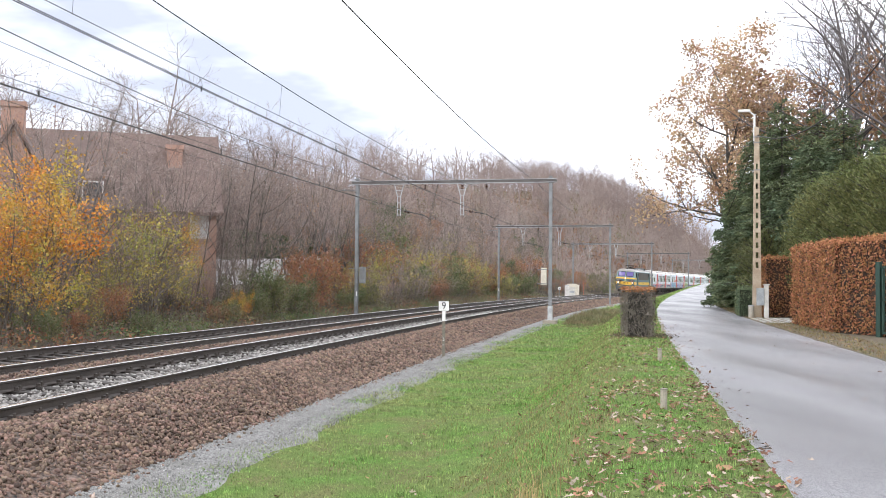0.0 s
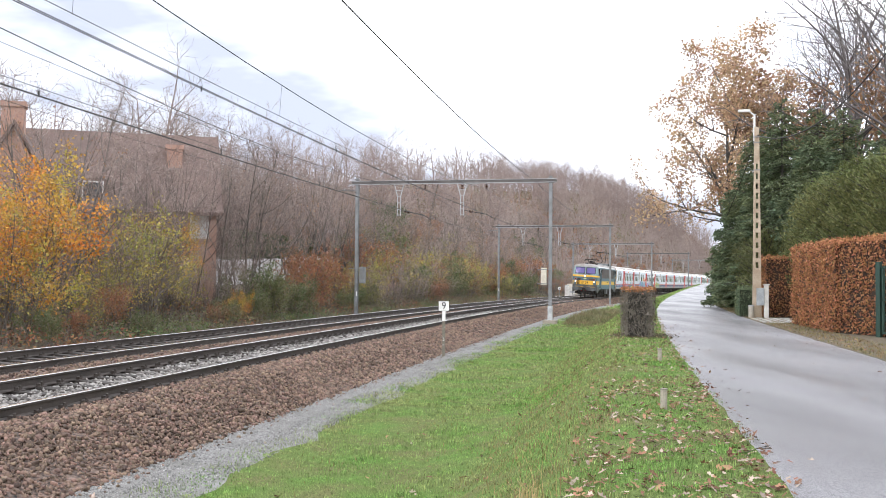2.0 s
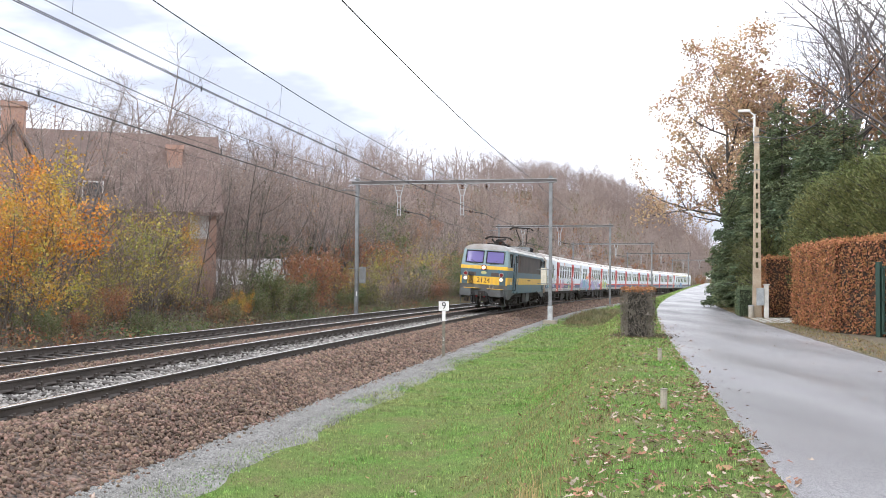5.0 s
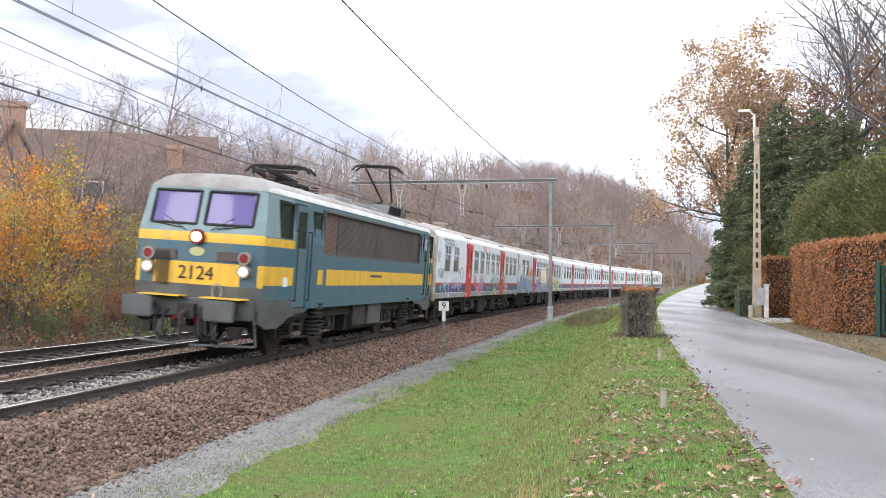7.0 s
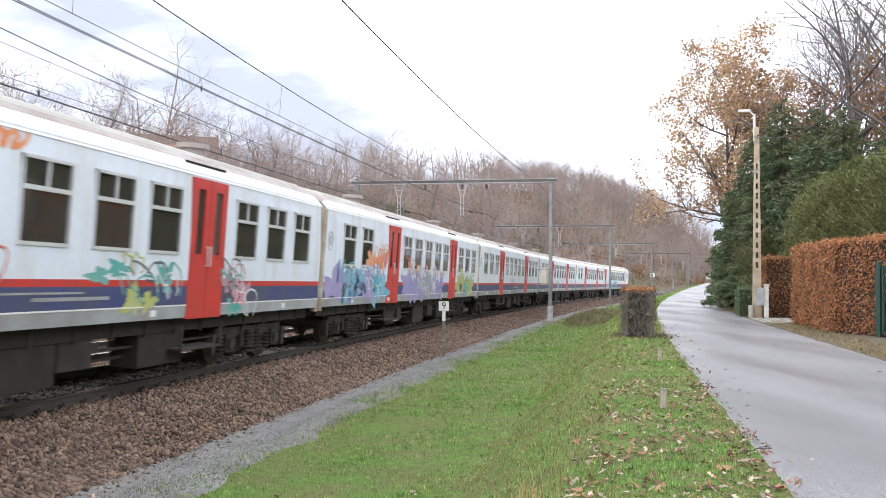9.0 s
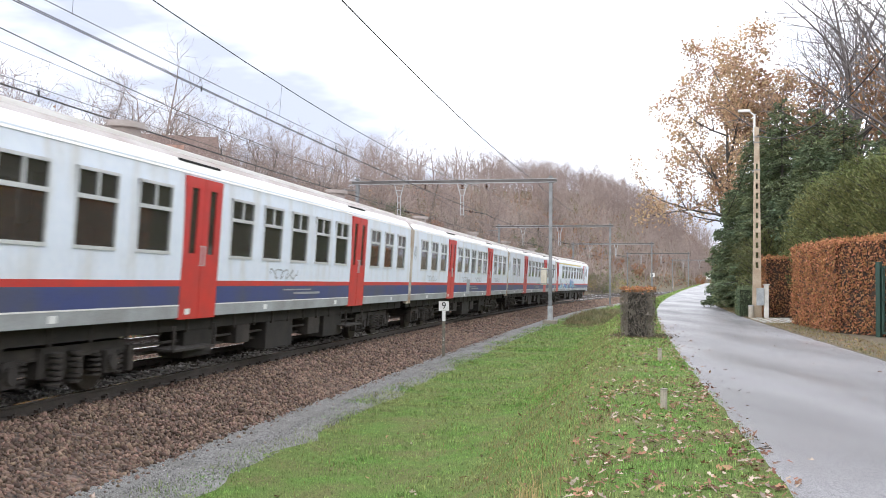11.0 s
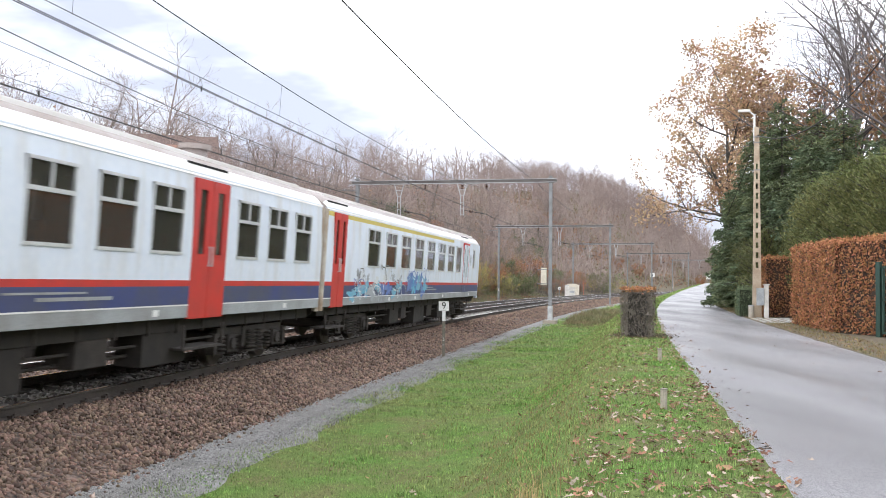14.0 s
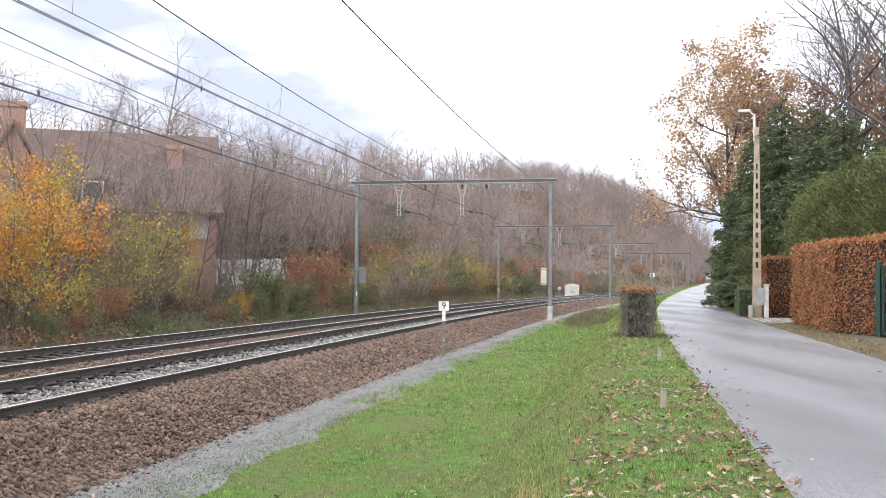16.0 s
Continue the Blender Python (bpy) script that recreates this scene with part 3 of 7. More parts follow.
def roof_bm(x0, x1, outline, cap=0.35):
    """A vaulted roof whose ends curve down, light along its edges."""
    bm = bmesh.new()
    zs = outline[0][1]
    stations = [(x0, 0.62), (x0 + cap * .3, 0.84), (x0 + cap, 1.0), (x1 - cap, 1.0), (x1 - cap * .3, 0.84), (x1, 0.62)]
    rows = [[bm.verts.new((x, y, zs + (z - zs) * k)) for y, z in outline] for x, k in stations]
    n = len(outline)
    for a, b in zip(rows, rows[1:]):
        for j in range(n - 1):
            f = bm.faces.new((a[j], a[j + 1], b[j + 1], b[j]))
            f.material_index = 1 if j in (0, 1, n - 2, n - 3) else 0
            f.smooth = True
    bm.faces.new(rows[0])
    bm.faces.new(rows[-1][::-1])
    bmesh.ops.recalc_face_normals(bm, faces=bm.faces[:])
    return bm


def wheel_data(r, gauge=1.5):
    bm = bmesh.new()
    rod(bm, (0, -gauge / 2 - .25, 0), (0, gauge / 2 + .25, 0), 0.085, n=10)
    for e in (-1, 1):
        disc(bm, (0, e * gauge / 2, 0), (0, 1, 0), r, 0.13, 28)
        disc(bm, (0, e * (gauge / 2 - .075), 0), (0, 1, 0), r + 0.03, 0.03, 28)
        disc(bm, (0, e * (gauge / 2 + .07), 0), (0, 1, 0), r * 0.32, 0.06, 14)
        for k in range(4):
            a = k * math.pi / 2
            disc(bm, (math.cos(a) * r * .6, e * (gauge / 2 + .066), math.sin(a) * r * .6), (0, 1, 0), 0.06, 0.012, 8)
    return data_of(bm, "wheelset", [M_WHEEL])


WHEELSETS = []
ME_CWHEEL, ME_LWHEEL = wheel_data(0.46), wheel_data(0.62)


def bogie_bm(wb, r, heavy):
    """The frame, springs and axle boxes of a bogie."""
    bm = bmesh.new()
    for e in (-1, 1):
        y = e * 1.0
        box(bm, (-wb / 2 - .55, y - .07, r + .12), (wb / 2 + .55, y + .07, r + .3))
        box(bm, (-.55, y - .1, r - .12), (.55, y + .1, r + .3))
        for x in (-wb / 2, wb / 2):
            box(bm, (x - .17, y - .13, r - .17), (x + .17, y + .16, r + .17))
            disc(bm, (x, y + e * .17, r), (0, 1, 0), 0.12, 0.08, 12)
            for d in (-.32, .32):
                for k in range(5):
                    disc(bm, (x + d, y + e * .05, r - .18 + k * .075), (0, 0, 1), 0.105 if not heavy else 0.13, 0.035, 10)
        for x in (-.25, .25) if not heavy else ():
            for k in range(6):
                disc(bm, (x, y + e * .14, r - .2 + k * .08), (0, 0, 1), 0.12, 0.04, 10)
        if heavy:
            for k in range(9):
                disc(bm, (0, y + e * .22, r - .28 + k * .1), (0, 0, 1), 0.25, 0.05, 16)
            rod(bm, (-.9, y + e * .2, r - .25), (.9, y + e * .2, r - .25), 0.03)
        box(bm, (-wb / 2 - .75, y - .03, r - .2), (-wb / 2 - .6, y + .12, r + .2))
        box(bm, (wb / 2 + .6, y - .03, r - .2), (wb / 2 + .75, y + .12, r + .2))
    box(bm, (-.35, -.95, r - .1), (.35, .95, r + .25))
    for x in (-wb / 2 - .5, wb / 2 + .5):
        box(bm, (x - .06, -.95, r + .05), (x + .06, .95, r + .2))
    return bm


ME_CBOGIE = data_of(bogie_bm(2.5, 0.46, False), "bogie_frame", [M_UNDER2])
ME_LBOGIE = data_of(bogie_bm(3.0, 0.62, True), "bogie_frame", [M_UNDER2])


def add_bogie(parent, x, me, wheel, wb, r):
    b = piece("bogie", me, parent, Matrix.Translation((x, 0, 0)), "grime-covered bogie frame")
    for d in (-wb / 2, wb / 2):
        w = piece("wheelset", wheel, b, Matrix.Translation((d, 0, r)))
        WHEELSETS.append((w, d, r))
    return b


def buffer_bm(x, sgn, big, at=(-0.875, 0.875)):
    bm = bmesh.new()
    for y in at:
        rod(bm, (x, y, 1.06), (x + sgn * .38, y, 1.06), 0.12, n=14)
        if big:
            w0 = bmesh.ops.create_cube(bm, size=1, matrix=Matrix.Translation((x + sgn * .5, y, 1.06)) @ Matrix.Diagonal((.07, .66, .42, 1)))["verts"]
            bmesh.ops.bevel(bm, geom=list({e for v in w0 for e in v.link_edges}), offset=0.03, segments=2, affect="EDGES")
        else:
            disc(bm, (x + sgn * .5, y, 1.06), (1, 0, 0), 0.27, 0.05, 20)
    return bm


def blob_bm(cx, cz, w, h, seed, y, n=14, sgn=1):
    """An uneven patch of spray paint lying on the side."""
    rr = random.Random(seed)
    bm = bmesh.new()
    ph = [rr.uniform(0, 6.28) for _ in range(4)]
    vs = []
    for i in range(n * 2):
        a = math.pi * i / n
        k = 0.72 + 0.2 * math.sin(3 * a + ph[0]) + 0.16 * math.sin(5 * a + ph[1]) + 0.12 * math.sin(9 * a + ph[2])
        z = cz + h / 2 * k * math.sin(a)
        vs.append(bm.verts.new((cx + w / 2 * k * math.cos(a), sgn * (side_y(z) + y), z)))
    c = bm.verts.new((cx, sgn * (side_y(cz) + y), cz))
    for i in range(len(vs)):
        bm.faces.new((c, vs[i], vs[(i + 1) % len(vs)]))
    return bm


SPRAY = {k: mat("spray_" + k, c, 0.5, scale=2.5, col2=tuple(0.55 * v + 0.22 for v in c), fine=0.3, lo=0.3, hi=0.75) for k, c in dict(
    cyan=(0.10, 0.40, 0.58), orange=(0.75, 0.22, 0.04), violet=(0.30, 0.25, 0.55), lime=(0.42, 0.45, 0.10), red=(0.55, 0.08, 0.10), teal=(0.08, 0.36, 0.33),
    blue=(0.06, 0.15, 0.48), grey=(0.33, 0.36, 0.40), black=(0.05, 0.05, 0.055), white=(0.72, 0.74, 0.76), pink=(0.60, 0.22, 0.32)).items()}


def stroke_bm(pts, w, y):
    """A brush stroke along points (x, z) on the near side."""
    bm = bmesh.new()
    prev = None
    for i, (x, z) in enumerate(pts):
        a, b = pts[max(0, i - 1)], pts[min(len(pts) - 1, i + 1)]
        dx, dz = b[0] - a[0], b[1] - a[1]
        k = math.hypot(dx, dz) or 1
        u, v = -dz / k * w / 2, dx / k * w / 2
        cur = [bm.verts.new((x + u * e, side_y(z + v * e) + y, z + v * e)) for e in (-1, 1)]
        if prev:
            bm.faces.new((prev[0], prev[1], cur[1], cur[0]))
        prev = cur
    return bm


def tag(coach, x, z, w, h, colour, seed, loops=5, width=0.05):
    rr = random.Random(seed)
    pts = []
    for i in range(loops * 8):
        f = i / (loops * 8 - 1)
        pts.append((x - w * f + 0.5 * w / loops * math.sin(f * loops * 6.28 + rr.uniform(-.3, .3)), z + h / 2 * math.sin(f * loops * 6.28 * 0.5 * 1.7 + rr.uniform(-.5, .5))))
    part("graffiti", stroke_bm(pts, width, 0.0075), SPRAY[colour], coach, colour + " scrawled spray-paint tag")


def mural(coach, x0, x1, z0, z1, colours, count, seed, w=(0.7, 1.7), h=(0.35, 0.9)):
    rr = random.Random(seed)
    for i in range(count):
        ww, hh = rr.uniform(*w), rr.uniform(*h)
        cx = x0 + (x1 - x0) * (i + 0.5) / count
        cz = rr.uniform(z0 + hh * .4, z1 - hh * .4)
        k = colours[i * len(colours) // count] if rr.random() < .75 else rr.choice(colours)
        part("graffiti", blob_bm(cx, cz, ww, hh, seed * 50 + i, 0.0045 + 0.0006 * (i % 5)), SPRAY[k], coach, k + " patch of spray-painted graffiti")
    for i in range(count):
        tag(coach, rr.uniform(x0, x1) + .3, rr.uniform(z0 + .2, z1 - .1), rr.uniform(.5, 1.1), rr.uniform(.3, .6), rr.choice(colours + ["white", "black"]), seed * 90 + i, 2, 0.035)


COACH_L = 23.9
FRONT3, FRONT2 = (2.25, 4.0, 5.72), (2.55, 4.32)
MID5, REAR3 = (9.3, 10.98, 12.68, 14.4, 16.02), (19.5, 21.17, 22.86)
Z_LINES = [1.07, 1.28, 1.6, 1.7, 2.12, 2.3, 2.6, 2.9, 3.24, 3.47, 3.56]


def band(x, z):
    return 3 if z < 1.28 else 2 if z < 1.6 else 1 if z < 1.7 else 0


def build_coach(label, front, seed, driving=False):
    """A passenger coach; x runs forward, y to the lane side, z up from the rails."""
    c = thing("passenger_coach", label, "train coach", group="coaches of the train")
    H = COACH_L / 2
    X = lambda off: 12.4 - off          # from the distance behind the coach's front
    if driving:
        wins = [X(v) for v in (4.95, 7.02, 9.02, 11.06, 13.07, 15.1, 17.07)] + [X(18.85)]
        doors = [(X(1.6), 1.1, ME_DOORN, ME_DPANEN, "narrow red folding door"), (X(20.72), 1.4, ME_DOORW, ME_DPANEW, "white crew door with red edge")]
    else:
        wins = [X(v) for v in front + MID5 + REAR3]
        doors = [(X(7.52), 1.5, ME_DOOR, ME_DPANE, "red double folding door"), (X(17.72), 1.5, ME_DOOR, ME_DPANE, "red double folding door")]
    for sgn in (1, -1):
        wide = [WD if driving and k < len(wins) - 1 else WW for k in range(len(wins))]
        holes = [(x - w / 2, x + w / 2, Z0, Z1) for x, w in zip(wins, wide)] + [(x - w / 2, x + w / 2, 1.28 if w == 1.4 else 1.04, 3.47) for x, w, *_ in doors]
        xs = [-H, H]
        if driving:
            holes.append((X(23.1), X(22.5), 2.35, 3.25))
            xs += [X(23.1), X(22.5)]
        for a, b, *_ in holes:
            xs += [a, b]
        zs = lattice(Z_LINES, *((2.35, 3.25, 3.36) if driving else ()))
        fn = (lambda x, z: 4 if 3.36 < z < 3.47 and X(17.2) < x else band(x, z)) if driving else band
        side_wall(c, lattice(xs), zs, holes, fn, COACH_MATS, sgn)
        if driving:
            y0, y1 = sorted((sgn * (side_y(2.8) - .03), sgn * (side_y(2.8) + .012)))
            cw = part("cab_window", ring_bm(X(23.1), X(22.5), 2.35, 3.25, y0, y1, .04), M_ALU, c, "cab side window")
            part("pane", boxes(((X(23.1) + .03, y0 + .01, 2.38), (X(22.5) - .03, y0 + .02, 3.22))), M_PANE, cw)
        ends = sorted([-H, H] + [q for x, w, *_ in doors for q in (x - w / 2, x + w / 2)])
        for a, b in zip(ends[::2], ends[1::2]):
            y0, y1 = sorted((sgn * (HALF - .002), sgn * (HALF + .006)))
            part("sill_line", boxes(((a, y0, 1.27), (b, y1, 1.292))), M_WHITE, c, "thin white line above the sill")
        for k, x in enumerate(wins):
            add_window(c, x, sgn, driving and k == len(wins) - 1, driving)
        for x, w, me, pn, lb in doors:
            add_door(c, x, sgn, me, pn, lb)
    part("roof", roof_bm(-H, H, ROOF), [M_TROOF, M_TEDGE], c, "dirty grey-brown vaulted roof")
    for k in range(5):                     # ribs along the roof
        y = (-1.0, -.5, .62, .84, 1.03)[k]
        z = float(np.interp(abs(y), [0, .5, .85, 1.08], [4.01, 3.99, 3.93, 3.85]))
        part("roof_rib", boxes(((-H + .5, y - .03, z - .02), (H - .5, y + .03, z + .04))), M_TEDGE, c, "pale rib along the roof")
    for off in ((7.2, 19.85) if not driving else (0.9, 16.4, 20.35)):
        bm = bmesh.new()
        disc(bm, (X(off), 0, 4.12 if not driving else 4.04), (0, 0, 1), 0.25, 0.32 if not driving else .1, 20)
        disc(bm, (X(off), 0, 4.31 if not driving else 4.1), (0, 0, 1), 0.33, 0.1 if not driving else .05, 20)
        part("roof_vent", bm, M_TROOF, c, "round mushroom roof vent", bevel=0.0)
    for x, w, *_ in doors:
        for sgn in (1, -1):
            ys = sorted((sgn * 1.2, sgn * 1.285))
            part("vent_slot", boxes(((x - .85, ys[0], 3.70), (x + .85, ys[1], 3.735))), M_DARK, c, "dark slot above the door")
    # ends, floor, seats
    for e in (-1, 1):
        lo, hi = sorted((e * (H - .06), e * H))
        part("end_wall", boxes(((lo, -1.36, 1.07), (hi, 1.36, 3.5))), M_TEND if not (driving and e < 0) else M_YSTRIPE, c, "rust-streaked end wall" if not (driving and e < 0) else "yellow driving end")
        for sgn in (1, -1):
            bm = bmesh.new()
            rod(bm, (e * (H + .0), sgn * 1.33, 0.97), (e * (H + .0), sgn * 1.33, 3.5), 0.085, n=10)
            part("corner_post", bm, M_TWHITE if driving and e < 0 else M_TEND, c)
        for y in (-.875, .875):
            part("buffer", buffer_bm(e * H, e, False, (y,)), M_UNDER2, c)
        if not (driving and e < 0):
            bm = bmesh.new()
            for k in range(3):
                xa = e * (H + .02 + .055 * k)
                box(bm, (min(xa, xa + e * .03), -.62, 1.0), (max(xa, xa + e * .03), .62, 3.3))
            part("gangway_bellows", bm, M_BELLOWS, c, "black rubber gangway bellows")
    part("floor", boxes(((-H + .06, -1.35, 1.09), (H - .06, 1.35, 1.3))), M_INSIDE, c)
    part("inner_ceiling", boxes(((-H + .06, -1.3, 3.36), (H - .06, 1.3, 3.4))), M_TEDGE, c)
    bm = bmesh.new()
    x = -H + 1.2
    while x < H - 1.2:
        if all(abs(x - d) > w / 2 + .45 for d, w, *_ in doors):
            for y0, y1 in ((-1.28, -.35), (.35, 1.28)):
                box(bm, (x - .08, y0, 1.25), (x + .08, y1, 2.45))
                box(bm, (x - .45, y0, 1.25), (x + .45, y1, 1.72))
        x += 1.74 / 1.0
    part("seats", bm, M_SEAT, c, "rows of dark red seats")
    for d, w, *_ in doors:
        for e in (-1, 1):
            xx = d + e * (w / 2 + .14)
            part("partition", boxes(((xx - .02, -1.34, 1.25), (xx + .02, 1.34, 3.36))), M_INSIDE, c)
    # underframe
    part("underframe", boxes(((-H + .2, -1.2, 0.82), (H - .2, 1.2, 1.09)), ((-H + .1, -.2, .7), (H - .1, .2, .85))), M_UNDER, c)
    rr = random.Random(seed)
    for x, w, h, m in ((-4.2, 1.6, .55, M_UNDER), (-2.0, .9, .42, M_UNDER2), (.2, 1.7, .6, M_UNDER), (2.4, .7, .38, M_UNDER2), (4.0, 1.2, .5, M_UNDER)):
        x += rr.uniform(-.5, .5)
        for sgn in (1, -1):
            ys = sorted((sgn * .7, sgn * 1.18))
            part("equipment_box", boxes(((x - w / 2, ys[0], .82 - h), (x + w / 2, ys[1], .82))), m, c, "grimy underfloor equipment box", bevel=0.02)
    bm = bmesh.new()
    for i in range(22):
        xx = -H + 1 + i * 1.05
        box(bm, (xx - .03, 1.15, .78), (xx + .03, 1.22, 1.08))
    rod(bm, (-H + 2, 1.05, .62), (H - 2, 1.05, .62), .025, n=6)
    rod(bm, (-6, .9, .45), (6, .9, .45), .03, n=6)
    part("pipework", bm, M_UNDER2, c)
    for i, xx in enumerate((-9.6, -3.5, 1.5, 5.2, 9.2)):
        part("data_plate", boxes(((xx, HALF, 1.12), (xx + .2, HALF + .004, 1.22))), M_WHITE, c)
    for w in (1.9, 2.6):
        part("lettering_bar", boxes(((-2.0 + (w - 1.9), HALF + .001, 1.41 if w < 2 else 1.5), (-2.0 + w, HALF + .005, 1.46 if w < 2 else 1.53))), M_TGREY, c, "row of pale unreadable lettering")
    for e in (8.5, -8.5):
        add_bogie(c, e, ME_CBOGIE, ME_CWHEEL, 2.5, 0.46)
    eo = 21.9 if driving else .85
    bm = bmesh.new()
    for k in range(24):
        a, b = k * math.pi / 12, (k + 1) * math.pi / 12
        rod(bm, (X(eo) + .17 * math.cos(a), side_y(2.7) + .003, 2.72 + .24 * math.sin(a)), (X(eo) + .17 * math.cos(b), side_y(2.7) + .003, 2.72 + .24 * math.sin(b)), 0.012, n=4)
    box(bm, (X(eo) - .05, side_y(2.7), 2.6), (X(eo) + .05, side_y(2.7) + .006, 2.84))
    part("emblem", bm, SPRAY["grey"], c, "plain grey oval emblem")
    return c


coaches = []
for k, (front, lab) in enumerate(((FRONT2, "white coach with red doors, blue band and black spray tags"), (FRONT2, "white coach with red doors and bright graffiti panels"),
                                  (FRONT3, "white coach with red doors above a red and blue band"), (FRONT3, "white coach with red doors and grimy lower panels"),
                                  (FRONT2, "white coach with red doors, red line and blue band"), (FRONT3, "white driving trailer with yellow stripe and blue graffiti"))):
    coaches.append(build_coach(lab, front, 40 + k, k == 5))
CX = lambda off: 12.4 - off
mural(coaches[1], CX(1.0), CX(6.4), 1.08, 2.1, ["violet", "cyan", "cyan", "cyan"], 7, 5, (1.9, 2.5), (.95, 1.15))
mural(coaches[1], CX(1.6), CX(6.4), 1.1, 2.15, ["cyan", "blue", "teal", "cyan"], 9, 25, (.7, 1.2), (.5, .9))
mural(coaches[1], CX(4.4), CX(6.6), 1.9, 2.75, ["orange", "orange", "red"], 5, 6, (.6, 1.1), (.35, .7))
mural(coaches[1], CX(9.0), CX(15.6), 1.08, 2.1, ["violet", "violet", "grey", "violet"], 8, 7, (1.7, 2.4), (.9, 1.15))
mural(coaches[1], CX(9.4), CX(15.8), 1.1, 2.2, ["violet", "grey", "white", "violet"], 9, 27, (.6, 1.1), (.5, .8))
mural(coaches[1], CX(9.0), CX(16.0), 1.85, 2.4, ["orange", "red", "orange"], 5, 17, (.5, 1.0), (.25, .45))
mural(coaches[1], CX(18.8), CX(22.8), 1.08, 2.3, ["lime", "lime", "teal", "lime"], 6, 8, (1.3, 1.9), (.8, 1.2))
mural(coaches[5], CX(2.6), CX(8.6), 1.12, 1.75, ["cyan", "grey", "blue", "cyan"], 9, 9, (.7, 1.3), (.35, .6))
mural(coaches[5], CX(3.0), CX(8.9), 1.6, 2.1, ["grey", "white", "grey"], 6, 12, (.35, .7), (.3, .45))
mural(coaches[5], CX(9.5), CX(12.4), 1.12, 2.2, ["blue", "blue", "cyan", "blue"], 8, 10, (.55, .9), (.6, .95))
mural(coaches[0], CX(9.0), CX(11.8), 1.0, 2.15, ["red", "pink", "violet", "red"], 6, 11, (.6, 1.1), (.5, .9))
mural(coaches[0], CX(1.0), CX(5.8), 1.15, 1.75, ["cyan", "grey", "violet", "cyan"], 6, 13, (.4, 1.0), (.2, .4))
mural(coaches[0], CX(13.8), CX(16.4), 1.0, 2.1, ["teal", "lime", "teal"], 5, 15, (.35, .8), (.3, .6))
mural(coaches[0], CX(18.5), CX(19.7), 1.0, 2.1, ["teal", "pink"], 4, 14, (.35, .7), (.3, .6))
tag(coaches[0], CX(1.9), 3.35, 2.2, .25, "black", 3, 6, .06)
tag(coaches[0], CX(.9), 2.05, 1.0, .4, "black", 4, 4, .05)
tag(coaches[0], CX(4.9), 2.1, 1.1, .5, "black", 5, 2, .05)
tag(coaches[0], CX(11.3), 3.37, .9, .22, "orange", 6, 4, .08)
mural(coaches[0], CX(18.9), CX(19.6), 1.0, 2.0, ["teal", "pink"], 3, 14, (.35, .6), (.25, .6))
for k, x in ((3, 3.0), (3, 10.0), (3, 13.5), (3, 19.5), (2, 11.0)):
    tag(coaches[k], CX(x), 1.85, 1.6, .2, "grey", 20 + k + int(x), 5, .035)
part("soot_panel", boxes(((CX(12.0), HALF, 1.2), (CX(11.2), HALF + .005, 1.85))), SPRAY["grey"], coaches[3], "dark grey painted-over panel")

# ---- the locomotive ----
M_RIM = mat("grimy_lamp_rim", (0.30, 0.27, 0.25), 0.5, metal=0.3, scale=4)
M_STEEL2B = mat("pale_cable", (0.30, 0.31, 0.31), 0.6)
LX = 8.8                     # half length of the straight sides


def cab_x(y, z):
    """How far the cab front reaches at that place."""
    a = abs(y) / HALF
    return LX + 0.03 - 0.16 * a ** 5 - 0.30 * max(0.0, z - 2.62) - 0.10 * max(0.0, 1.5 - z)


def loco_y(z):
    return HALF if z < 2.6 else HALF - 0.10 * (z - 2.6)


